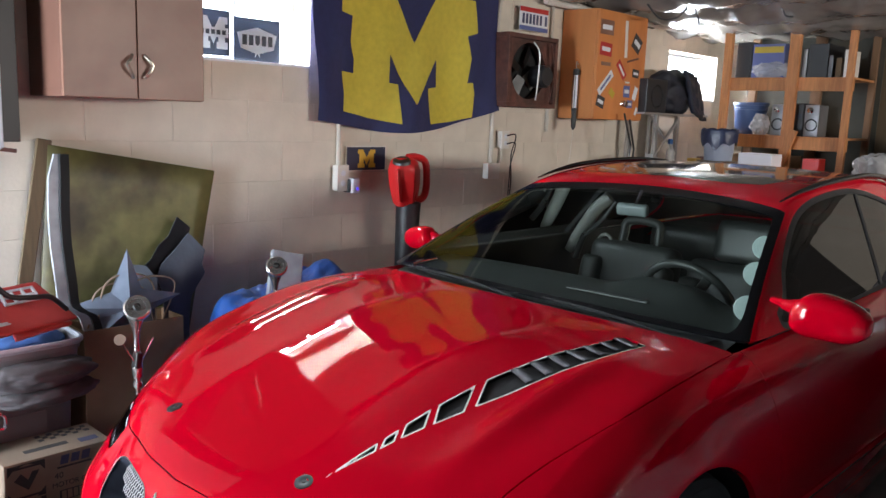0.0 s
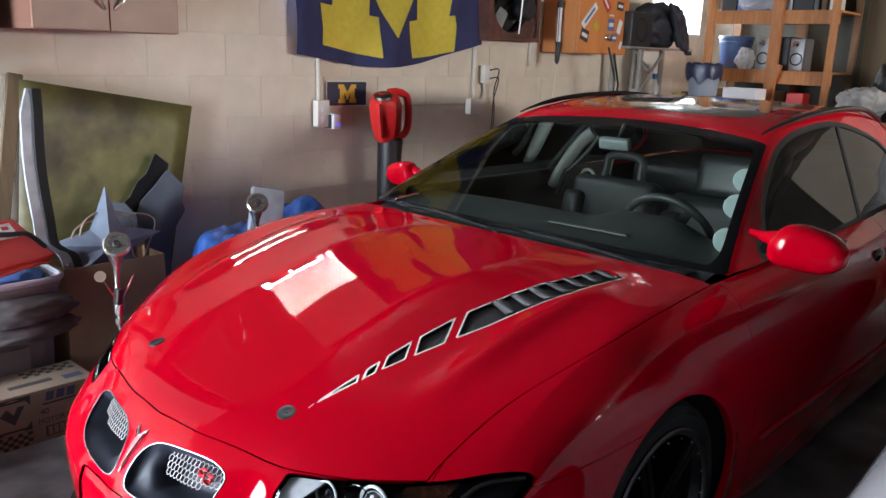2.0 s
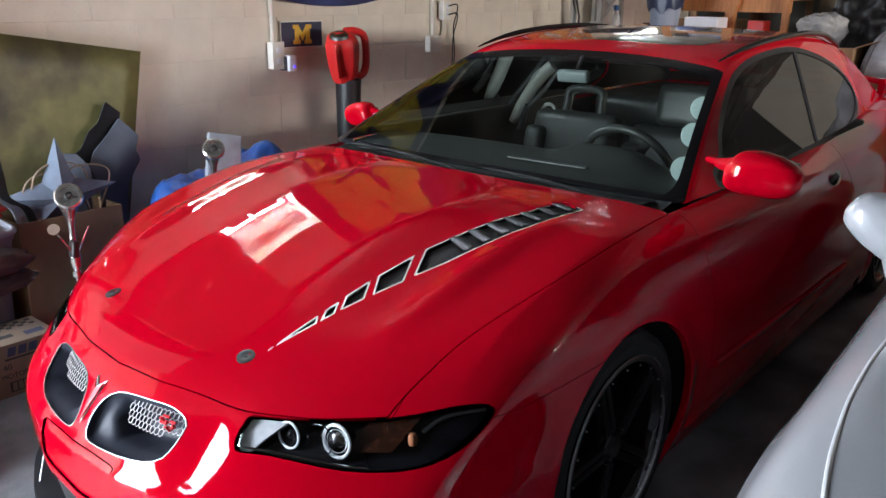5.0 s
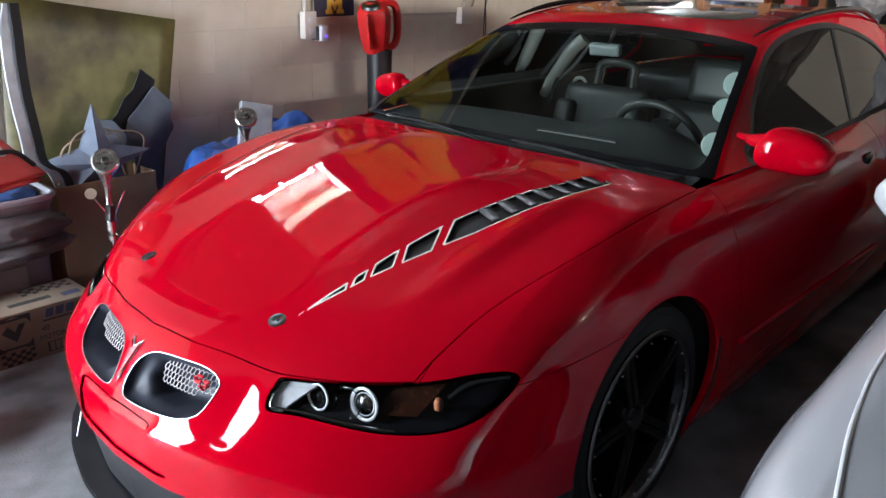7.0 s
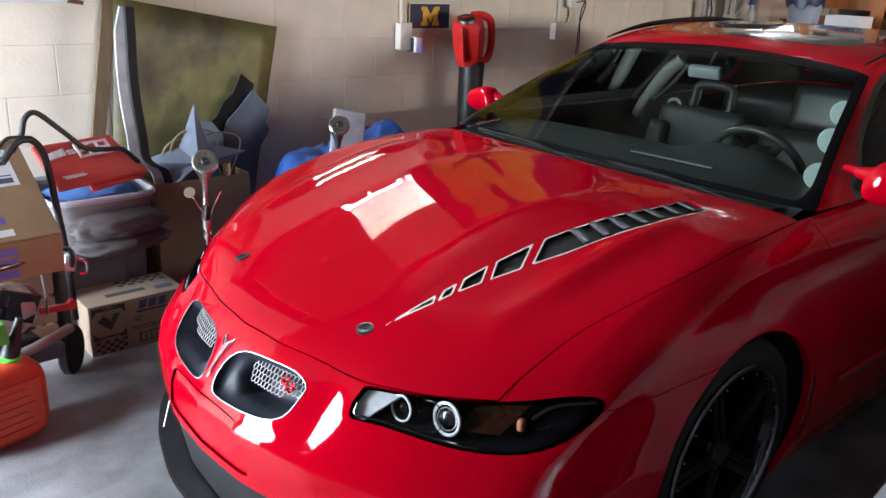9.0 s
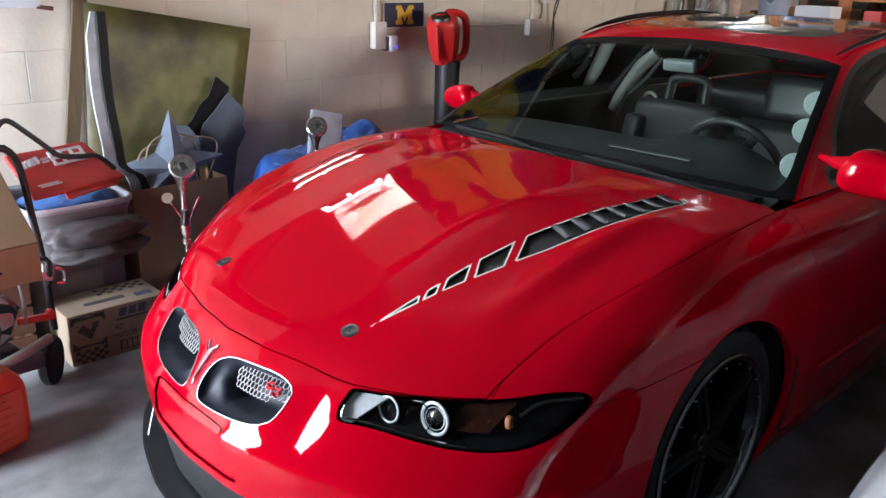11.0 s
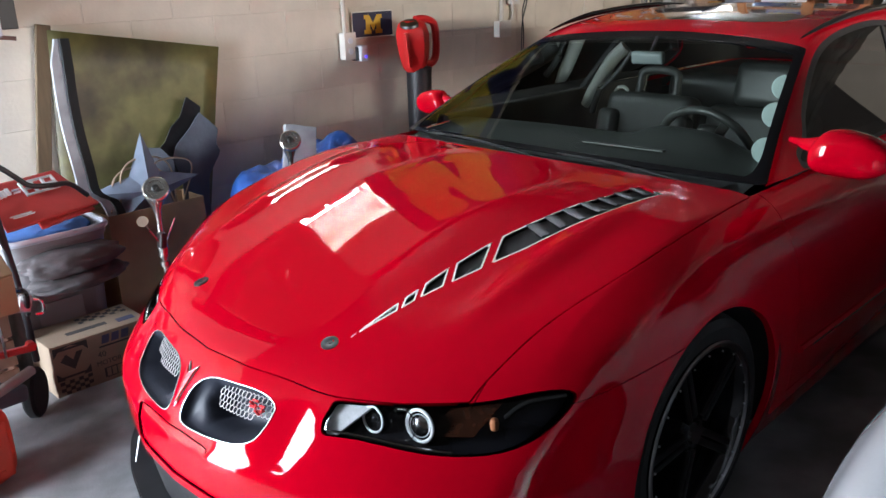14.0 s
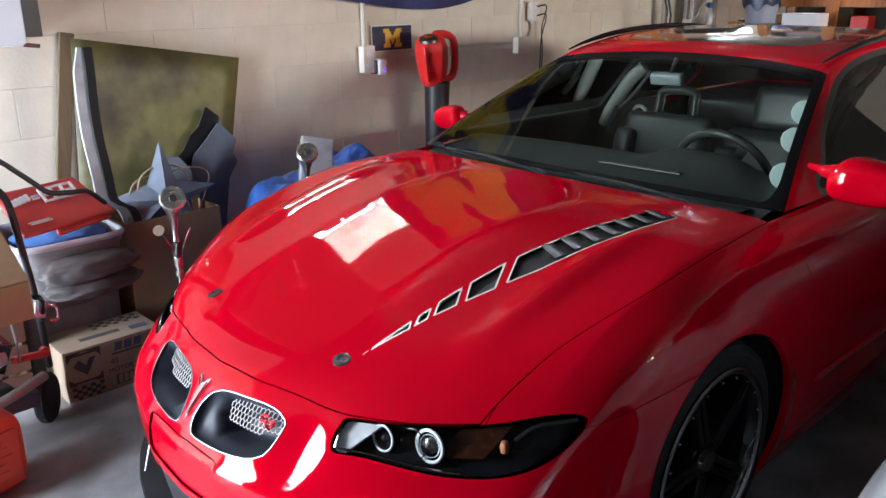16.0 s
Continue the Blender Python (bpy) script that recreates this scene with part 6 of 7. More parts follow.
for p, q in zip(loops, loops[1:]):
    for k in range(12):
        bm.faces.new((p[k], p[(k + 1) % 12], q[(k + 1) % 12], q[k]))
bm.faces.new(list(reversed(loops[0])))
bm.faces.new(loops[-1])
bmesh.ops.bevel(bm, geom=list(bm.edges), offset=0.004, segments=2, affect="EDGES")
part("motor_housing", bm, M["red_plastic"], lb, "faceted red housing", smooth=True)
for sx, top in ((-0.035, 1.24), (0.02, 1.245)):
    part("rib", moved(box(-0.012, 0.012, -0.012, 0.012, 1.06, top, 0.006), pose(sx, -0.082, 0.0, -1.5, 3 if sx < 0 else -6, 0)), M["red_plastic"], lb, smooth=True)
part("handle", tube(curve_points([(0.05, -0.03, 1.055), (0.10, -0.035, 1.065), (0.128, -0.035, 1.11), (0.132, -0.035, 1.20), (0.118, -0.03, 1.275), (0.06, -0.02, 1.30), (0.0, -0.01, 1.298)]), 0.021, 8), M["red_plastic"], lb, "red loop handle", smooth=True)
part("air_intake", moved(lathe([(0.055, 0), (0.050, 0.014), (0.036, 0.022), (0.001, 0.024)], 24), pose(-0.05, -0.02, 1.272, 12, -16, 0)), M["steel_dark"], lb, "grey intake grille", smooth=True)
part("switch", moved(box(-0.01, 0.01, -0.006, 0.006, -0.02, 0.02, 0.004), pose(0.145, -0.03, 1.13)), M["paper"], lb)

# signs behind the window glass
for nm, x0, x1, z0, z1, kind in (("window_sign", 2.46, 2.645, 1.785, 2.005, "m"), ("window_sign", 2.665, 2.94, 1.775, 1.985, "s")):
    sg = thing(nm, (0, 4.085, 0), "grey and white team sign stuck behind the window glass", "sign")
    flat(sg, "film", M["sign_grey"], (0.0, rect(x0, x1, z0, z1)))
    W, H, cx, cz = x1 - x0, z1 - z0, (x0 + x1) / 2, (z0 + z1) / 2
    if kind == "m":
        sc = [(cx + (a - 0.15) * 1.2, cz + (b - 0.071) * 1.5) for a, b in mpts]
        part("letter", plate_shape(sc, 0.001, m=pose(0, -0.0005, 0, 90, 0, 0)), M["sign_white"], sg)
        flat(sg, "band", M["sign_white"], (-0.002, rect(x0 + 0.002, x1 - 0.01, cz - 0.02, cz + 0.025)))
        for i in range(5):
            flat(sg, "bar", M["sign_grey"], (-0.003, rect(x0 + 0.02 + 0.03 * i, x0 + 0.04 + 0.03 * i, cz - 0.008, cz + 0.014)))
    else:
        flat(sg, "banner", M["sign_white"], (-0.001, [(x0 + 0.02, cz + 0.03), (x0 + 0.04, cz - 0.045), (cx, cz - 0.07), (x1 - 0.04, cz - 0.045), (x1 - 0.02, cz + 0.03), (cx, cz + 0.062)]))
        for i in range(5):
            flat(sg, "bar", M["sign_grey"], (-0.002, rect(x0 + 0.05 + 0.038 * i, x0 + 0.076 + 0.038 * i, cz - 0.028, cz + 0.022)))
        flat(sg, "emblem", M["sign_white"], (-0.003, [(cx + (0.04 if i % 2 else 0.017) * math.sin(i * math.pi / 8), cz - 0.05 + (0.04 if i % 2 else 0.017) * math.cos(i * math.pi / 8)) for i in range(16)]))

# ---- the pile left of the red car
board = ends_on_floor("leaning_board", "olive yellow painted board leaning against the block wall", "board")
a, b, c, d = Vector((1.715, 3.965, 1.358)), Vector((2.482, 3.965, 1.232)), Vector((2.245, 3.955, 0.0)), Vector((1.60, 3.955, 0.0))
o = sheet("panel", (d, c, b, a), M["olive_board"], board, n=10, fold=0.004, thick=0.014, seed=4)
plank = ends_on_floor("leaning_plank", "old brown wooden plank leaning against the wall", "plank")
part("plank", moved(box(-0.026, 0.032, -0.01, 0.01, 0, 1.40, 0.004), pose(1.465, 3.965, 0.0, -0.6, 9.8, 0)), M["old_plank"], plank)

strip = ends_on_floor("bumper_strip", "grey and black curved car trim strip standing on end", "car part")
path = curve_points([(1.650, 3.70, 1.335), (1.642, 3.68, 1.237), (1.634, 3.67, 1.11), (1.634, 3.66, 0.98), (1.640, 3.64, 0.841), (1.655, 3.66, 0.75), (1.71, 3.72, 0.70), (1.79, 3.79, 0.63), (1.83, 3.82, 0.40), (1.84, 3.83, 0.02)], 7)
for nm, x0, x1, y0, y1, mat, lbl in (("face", -0.038, 0.002, -0.006, 0.010, "strip_grey", "grey face"), ("rubber_back", 0.002, 0.036, -0.020, 0.012, "rubber", "black rubber back")):
    vs = []
    for i, p in enumerate(path):
        end = min(1.0, 0.35 + 0.1 * i)
        lean = 0.4 * max(0.0, 0.85 - p.z)
        a, b = (x0 * end if x0 < 0 else x0), x1
        for dx, dy in ((a, y0), (b, y0), (b, y1), (a, y1)):
            vs.append((p.x + dx, p.y + dy, p.z - dx * lean))
    m = len(path)
    fs = [(4 * i + j, 4 * i + (j + 1) % 4, 4 * i + 4 + (j + 1) % 4, 4 * i + 4 + j) for i in range(m - 1) for j in range(4)] + [(3, 2, 1, 0), tuple(range(4 * m - 4, 4 * m))]
    mesh_object(nm, vs, fs, M[mat], strip)["label"] = lbl


def carton(name, x0, x1, y0, y1, h, mat, label, z0=0.0, turn=0.0, open_top=False, flaps=()):
    c = thing(name, ((x0 + x1) / 2, (y0 + y1) / 2, z0), label, "box", turn=turn)
    w, d = (x1 - x0) / 2, (y1 - y0) / 2
    if not open_top:
        part("carton", box(-w, w, -d, d, 0, h, 0.004), mat, c)
    else:
        t = 0.005
        part("bottom", box(-w, w, -d, d, 0, t), mat, c)
        for a in ((-w, w, -d, -d + t), (-w, w, d - t, d), (-w, -w + t, -d + t, d - t), (w - t, w, -d + t, d - t)):
            part("side", box(*a, t, h, 0.001), mat, c)
        for side, ang in flaps:
            L = d if side in "we" else w
            bm = box(-L * 0.97, L * 0.97, -0.0025, 0.0025, 0, 0.16, 0.001)
            place = {"s": (0, -d, 0), "n": (0, d, 180), "e": (w, 0, 90), "w": (-w, 0, -90)}[side]
            part("flap", moved(bm, pose(place[0], place[1], h, 0, 0, place[2]) @ pose(0, 0, 0, ang, 0, 0)), mat, c)
    return c


oil = carton("oil_carton", 1.34, 1.735, 3.50, 3.73, 0.215, M["card_pale"], "printed cardboard case of motor oil on the floor")
F = -0.115 - 0.001
flat(oil, "print", M["ink"], (F, [(-0.165, 0.145), (-0.14, 0.17), (-0.115, 0.14), (-0.10, 0.17), (-0.075, 0.17), (-0.115, 0.10)]), label="dark printed mark")
flat(oil, "print", M["ink"], (F, rect(-0.18, -0.06, 0.188, 0.196)))
flat(oil, "print", M["ink"], (F, rect(-0.17, -0.07, 0.072, 0.08)))
flat(oil, "print", M["ink"], (F, [(-0.187, 0.205), (-0.187, 0.165), (-0.165, 0.192), (-0.12, 0.203), (-0.075, 0.192), (-0.054, 0.165), (-0.054, 0.205)]), label="dark printed arch")
flat(oil, "print", M["ink"], (F, [(-0.187, 0.10), (-0.187, 0.066), (-0.155, 0.066)]))
flat(oil, "print", M["ink"], (F, [(-0.054, 0.10), (-0.054, 0.066), (-0.085, 0.066)]))
for i in range(7):
    for j in range(4):
        if (i + j) % 2:
            flat(oil, "check", M["ink"], (F, rect(-0.18 + 0.018 * i, -0.162 + 0.018 * i, 0.004 + 0.014 * j + 0.0 * i, 0.018 + 0.014 * j)))
for i in range(3):
    flat(oil, "print", M["blue_ink"], (F, [(0.0 + 0.04 * i, 0.165), (0.03 + 0.04 * i, 0.165), (0.037 + 0.04 * i, 0.20), (0.007 + 0.04 * i, 0.20)]))
flat(oil, "print", M["ink"], (F, rect(-0.01, 0.12, 0.150, 0.157)))
flat(oil, "print", M["ink"], (F, rect(-0.005, 0.115, 0.018, 0.06)), label="printed panel")
for i in range(5):
    flat(oil, "print", M["card_pale"], (F - 0.001, rect(0.003 + 0.022 * i, 0.02 + 0.022 * i, 0.022, 0.056)))
for txt, x, z, s in (("40", -0.005, 0.122, 0.034), ("MOTOR OIL", 0.045, 0.085, 0.028)):
    lettering(txt, s, pose(x, F - 0.0006, z, 90, 0, 0), M["ink"], oil)
for i in range(9):
    for j in range(3):
        if (i + j) % 2 == 0:
            part("check", moved(box(0, 0.02, 0, 0.02, 0, 0.001), pose(-0.02 + 0.022 * i, 0.03 + 0.022 * j, 0.215)), M["ink"], oil)
part("print", box(-0.10, 0.06, -0.05, -0.02, 0.215, 0.216), M["ink"], oil)
part("print", box(0.10, 0.17, -0.07, -0.03, 0.215, 0.216), M["blue_ink"], oil)


def tote(x0, x1, y0, y1, z0, h, mat, label, lid=None):
    t = thing("storage_tote", ((x0 + x1) / 2, (y0 + y1) / 2, z0), label, "tote")
    w, d = (x1 - x0) / 2, (y1 - y0) / 2
    bm = bmesh.new()
    rings = []
    for s, z in ((0.90, 0.0), (0.92, 0.004), (0.97, h * 0.85), (1.0, h * 0.86), (1.02, h * 0.97), (1.0, h), (0.96, h), (0.94, h * 0.9), (0.88, 0.01)):
        ring = []
        for a in np.linspace(0, 2 * math.pi, 41)[:-1]:
            ca, sa = math.cos(a), math.sin(a)
            e = 0.32
            ring.append(bm.verts.new((w * s * math.copysign(abs(ca) ** e, ca), d * s * math.copysign(abs(sa) ** e, sa), z)))
        rings.append(ring)
    for r, q in zip(rings, rings[1:]):
        for i in range(40):
            bm.faces.new((r[i], r[(i + 1) % 40], q[(i + 1) % 40], q[i]))
    bm.faces.new(list(reversed(rings[0])))
    bm.faces.new(rings[-1])
    tub = part("tub", bm, mat, t, smooth=True)
    rim = []
    for a in np.linspace(0, 2 * math.pi, 49)[:-1]:
        ca, sa = math.cos(a), math.sin(a)
        rim.append((w * 1.01 * math.copysign(abs(ca) ** 0.32, ca), d * 1.01 * math.copysign(abs(sa) ** 0.32, sa), h))
    if not lid:
        part("rim", tube(rim, 0.012, 8, closed=True), M["tote_rim"], tub, "pale rounded rim", smooth=True)
    if lid:
        part("lid", box(-w * 1.04, w * 1.04, -d * 1.04, d * 1.04, h - 0.012, h + 0.03, 0.012, segments=3), lid, t, "dull lid", smooth=True)
        part("label_patch", box(-w * 0.5, w * 0.4, -d * 0.985 - 0.006, -d * 0.985 - 0.004, h * 0.45, h * 0.78), M["tote"], t)
    return t


tote(1.30, 1.70, 3.735, 3.935, 0.0, 0.395, M["tote"], "grey plastic storage tote with a dark lid", M["tote_lid"])
tote(1.255, 1.655, 3.50, 3.93, 0.425, 0.215, M["tote"], "grey open plastic tote with folded cloth on top")
sack("folded_cloth", 1.50, 3.50, 0.425, 0.185, 0.085, 0.085, M["grey_cloth"], 3.1, "folded grey brown cloth hanging over a tote", "cloth", rough=0.10, fine=0.015)
sack("folded_cloth", 1.485, 3.495, 0.495, 0.20, 0.09, 0.10, M["grey_cloth"], 8.6, "rounded fold of grey brown cloth hanging over a tote", "cloth", rough=0.12, fine=0.02)
sack("blue_cloth", 1.46, 3.71, 0.575, 0.175, 0.16, 0.105, M["blue_cloth"], 7.7, "blue cloth heaped in an open tote", "cloth", rough=0.12, fine=0.05)
bag = ends_on_floor("red_bag", "flat red shopping bag with white print lying on totes", "bag")
BAG = [Vector(v) for v in ((1.245, 3.345, 0.742), (1.612, 3.47, 0.742), (1.535, 3.66, 0.853), (1.216, 3.523, 0.862))]
sheet("bag", BAG, M["red_vinyl"], bag, n=24, fold=0.0025, seed=5, thick=0.012)
sheet("under_flap", ((1.36, 3.36, 0.722), (1.59, 3.46, 0.725), (1.56, 3.60, 0.78), (1.36, 3.52, 0.79)), M["red_vinyl"], bag, n=10, fold=0.008, seed=8, thick=0.008)
bo, bu, bv = BAG[0], BAG[1] - BAG[0], BAG[3] - BAG[0]
bn = bu.cross(bv).normalized()


def bag_print(u0, u1, v0, v1, nm="print"):
    pts = [bo + bu * u + bv * v + bn * 0.0042 for u, v in ((u0, v0), (u1, v0), (u1, v1), (u0, v1))]
    vs = pts + [p - bn * 0.008 for p in pts]
    mesh_object(nm, vs, [(0, 1, 2, 3), (7, 6, 5, 4), (0, 4, 5, 1), (1, 5, 6, 2), (2, 6, 7, 3), (3, 7, 4, 0)], M["paper"], bag)


for i in range(4):
    bag_print(0.40 + 0.115 * i, 0.425 + 0.115 * i, 0.58, 0.90)
for v in (0.58, 0.72, 0.87):
    bag_print(0.40, 0.77, v, v + 0.03)
bag_print(0.30, 0.375, 0.70, 0.72)
bag_print(0.30, 0.375, 0.76, 0.78)
for i in range(5):
    bag_print(0.04 + 0.05 * i, 0.075 + 0.05 * i, 0.62 + 0.02 * i, 0.76 + 0.02 * i)
bag_print(0.12, 0.34, 0.18, 0.20)
bag_print(0.10, 0.32, 0.22, 0.235)

carton("open_carton", 1.745, 2.19, 3.745, 3.945, 0.60, M["card"], "tall open brown cardboard box with clutter in it", open_top=True)
star = thing("barn_star", (1.945, 3.80, 0.705), "weathered blue grey metal barn star on a box", "star")
tips = [(0.025, 0.212), (0.262, -0.014), (0.142, -0.187), (-0.159, -0.187), (-0.252, -0.010)]
pts = []
for k, (x, z) in enumerate(tips):
    x2, z2 = tips[(k + 1) % 5]
    pts += [(x, 0.02 if k == 0 else 0.0, z), (0.27 * (x + x2), 0.0, 0.27 * (z + z2) - 0.02)]
vs = [(0.0, -0.055, -0.035)] + pts + [(0.0, 0.004, 0.0)]
fs = [(0, 1 + i, 1 + (i + 1) % 10) for i in range(10)] + [(11, 1 + (i + 1) % 10, 1 + i) for i in range(10)]
mesh_object("star_body", vs, fs, M["star_blue"], star)


def ornament(x, y, top, label):
    """A bright metal strut with a round slotted dial on a narrow neck."""
    t = thing("chrome_strut", (x, y, 0), label, "car part")
    face = pose(0, -0.01, top, 58, 0, -30)
    dial = part("disc", moved(lathe([(0.001, 0.004), (0.030, 0.004), (0.031, 0.010), (0.041, 0.010), (0.047, 0.005), (0.048, -0.010), (0.040, -0.020), (0.001, -0.022)], 48), face), M["bright_steel"], t, "round polished dial", smooth=True)
    part("dial_bar", moved(box(-0.030, 0.030, -0.007, 0.007, 0.004, 0.009, 0.002), face), M["bright_steel"], dial)
    part("dial_knob", moved(lathe([(0.013, 0.004), (0.013, 0.014), (0.008, 0.016), (0.007, 0.008), (0.001, 0.007)], 20), face), M["steel_dark"], dial, "dark centre knob", smooth=True)
    part("neck", lathe([(0.009, 0.0), (0.009, top - 0.30), (0.017, top - 0.295), (0.017, top - 0.275), (0.011, top - 0.272), (0.011, top - 0.262), (0.018, top - 0.258), (0.018, top - 0.24), (0.020, top - 0.225), (0.014, top - 0.19), (0.010, top - 0.15), (0.010, top - 0.11), (0.016, top - 0.075), (0.028, top - 0.045), (0.034, top - 0.022), (0.01, top - 0.012)], 20), M["bright_steel"], t, smooth=True)
    part("joint", moved(box(-0.012, 0.012, -0.018, 0.018, -0.03, 0.03, 0.008, segments=3), pose(-0.006, -0.012, top - 0.19, 0, 8, 0)), M["steel_dark"], t, smooth=True)
    return t


orn = ornament(1.705, 3.185, 0.82, "polished chrome strut standing in front of a box")
for dx, a in ((-0.060, 0.70), (0.055, 0.70)):
    part("rod", tube([(0.0, -0.01, 0.60), (dx, -0.012, a)], 0.003, 6), M["chrome"], orn)
part("pad", moved(lathe([(0.001, 0.003), (0.02, 0.003), (0.02, -0.003), (0.001, -0.003)], 18), pose(-0.068, -0.015, 0.715, 60, 0, -30)), M["wire_tan"], orn, "dull round pad")
ornament(2.445, 3.40, 0.855, "polished chrome strut standing by a blue tarp")
part("grey_box_thing", moved(box(-0.075, 0.075, -0.02, 0.02, -0.2, 0.20, 0.006), pose(2.535, 3.47, 0.70, -20, 12, -20)), M["strip_grey"])
tagged(bpy.data.objects["grey_box_thing"], "flat grey metal box leaning among the clutter", "box").name = "metal_box"
heap("blue_tarp", 2.44, 3.54, 0.27, 0.26, 0.74, M["tarp"], 2.2, "bright blue crumpled tarp heaped against the wall", "tarp", rough=0.06, n=60, power=2.6)
heap("blue_tarp", 2.76, 3.66, 0.38, 0.26, 0.76, M["tarp"], 5.4, "crumpled blue tarp heaped against the wall", "tarp", rough=0.07, n=60, power=3.5, rise=0.13)
jack = ends_on_floor("liner_panel", "torn black and slate grey plastic liner leaning on the board", "car part")


def bent_plate(nm, outline, y0, lean, bend, mat, parent, seed):
    """A bent sheet cut to an outline in x and z, resting against what stands behind it."""
    xs, zs = [v[0] for v in outline], [v[1] for v in outline]
    n = 48
    ax, az = [v.ravel() for v in np.meshgrid(np.linspace(min(xs) - 0.01, max(xs) + 0.01, n + 1), np.linspace(min(zs) - 0.01, max(zs) + 0.01, n + 1), indexing="ij")]
    ay = np.array([y0 + lean * (z - min(zs)) + bend * math.sin(14 * (x - z) + seed) + 0.5 * bend * noise.noise(Vector((x * 9, z * 9, seed))) for x, z in zip(ax, az)])
    q = np.array([(i * (n + 1) + j, (i + 1) * (n + 1) + j, (i + 1) * (n + 1) + j + 1, i * (n + 1) + j + 1) for i in range(n) for j in range(n)])
    v, f = cut(np.stack([ax, ay, az], -1), np.concatenate([q[:, [0, 1, 2]], q[:, [0, 2, 3]]]), poly_inside(ax, az, outline))
    bm = bmesh.new()
    bv = [bm.verts.new(p) for p in v]
    for t in f:
        if len(set(int(i) for i in t)) == 3:
            try:
                bm.faces.new([bv[int(i)] for i in t])
            except ValueError:
                pass
    ext = bmesh.ops.extrude_face_region(bm, geom=list(bm.faces))
    bmesh.ops.translate(bm, verts=[e for e in ext["geom"] if isinstance(e, bmesh.types.BMVert)], vec=(0, 0.006, 0))
    bmesh.ops.recalc_face_normals(bm, faces=bm.faces)
    return part(nm, bm, mat, parent, smooth=True)


bent_plate("dark_flap", ((2.251, 1.03), (2.327, 0.973), (2.317, 0.924), (2.232, 0.806), (2.157, 0.668), (2.05, 0.647), (2.05, 0.785), (2.125, 0.838), (2.159, 0.905), (2.21, 0.94)), 3.905, 0.02, 0.014, M["black_cloth"], jack, 1.0)
bent_plate("slate_flap", ((2.302, 0.952), (2.378, 0.867), (2.358, 0.802), (2.38, 0.753), (2.307, 0.65), (2.278, 0.0), (2.182, 0.0), (2.161, 0.692), (2.14, 0.756), (2.166, 0.818), (2.246, 0.889)), 3.885, 0.0, 0.010, M["slate_cloth"], jack, 2.0)
bent_plate("small_flap", ((1.988, 0.651), (1.967, 0.779), (2.02, 0.832), (2.084, 0.821), (2.126, 0.757), (2.115, 0.439), (2.02, 0.439)), 3.875, 0.0, 0.02, M["slate_cloth"], jack, 4.0)
for k, (dx, h) in enumerate(((0.02, 0.11), (0.06, 0.145), (0.17, 0.12))):
    pts = curve_points([(1.76 + dx, 3.79, 0.60), (1.80 + dx, 3.80, 0.655 + h * 0.8), (1.91 + dx, 3.81, 0.665 + h), (2.02 + dx, 3.82, 0.655 + h * 0.7), (2.08 + 0.3 * dx, 3.82, 0.58)])
    tagged(part("loose_wire", tube(pts, 0.004, 6), M["wire_tan"], smooth=True), "loop of loose tan wire above a box", "wire")

# push machine with a carton on it, fuel can
mach = ends_on_floor("garden_machine", "black garden machine with bent tube handle and rubber wheel", "machine")
part("handle", tube(curve_points([(1.10, 3.30, 0.90), (1.135, 3.30, 0.955), (1.138, 3.30, 0.965), (1.15, 3.30, 1.005), (1.185, 3.30, 1.022), (1.245, 3.30, 0.969), (1.29, 3.30, 0.925), (1.33, 3.30, 0.889), (1.40, 3.31, 0.875), (1.47, 3.34, 0.862), (1.54, 3.38, 0.80)], 5), 0.009, 10), M["black_plastic"], mach, smooth=True)
part("handle", tube(curve_points([(1.06, 3.26, 0.88), (1.11, 3.27, 0.935), (1.16, 3.28, 0.935), (1.195, 3.29, 0.87), (1.215, 3.30, 0.70), (1.235, 3.32, 0.52), (1.25, 3.35, 0.25)], 6), 0.012, 10), M["black_plastic"], mach, smooth=True)
part("lever", tube(curve_points([(1.06, 3.28, 0.925), (1.09, 3.28, 0.95), (1.16, 3.28, 0.945)]), 0.006, 8), M["black_plastic"], mach, smooth=True)
part("rail", tube(curve_points([(0.70, 3.02, 0.60), (1.0, 3.05, 0.605), (1.14, 3.10, 0.61), (1.215, 3.20, 0.56), (1.24, 3.30, 0.45)], 6), 0.011, 10), M["black_gloss"], mach, smooth=True)
part("rail", tube(curve_points([(1.085, 3.1, 0.60), (1.10, 3.12, 0.47), (1.12, 3.2, 0.36)]), 0.004, 6), M["steel"], mach, smooth=True)
wh = part("wheel", moved(lathe([(0.04, -0.02), (0.085, -0.022), (0.095, -0.012), (0.095, 0.012), (0.085, 0.022), (0.04, 0.02)], 28, axis="y"), pose(1.245, 3.43, 0.095, 0, 0, 55)), M["rubber"], mach, "small black rubber wheel", smooth=True)
part("hub", moved(lathe([(0.001, -0.018), (0.04, -0.018), (0.04, 0.018), (0.001, 0.018)], 20, axis="y"), pose(1.245, 3.43, 0.095, 0, 0, 55)), M["black_plastic"], wh, smooth=True)
part("deck", moved(box(-0.22, 0.18, -0.12, 0.12, -0.05, 0.05, 0.03, segments=3), pose(0.92, 3.36, 0.20, 0, 0, 10)), M["black_plastic"], mach, smooth=True)
part("engine", moved(box(-0.13, 0.13, -0.11, 0.11, -0.08, 0.08, 0.025, segments=3), pose(0.93, 3.33, 0.36, 0, 0, 10)), M["black_plastic"], mach, "dark finned engine", smooth=True)
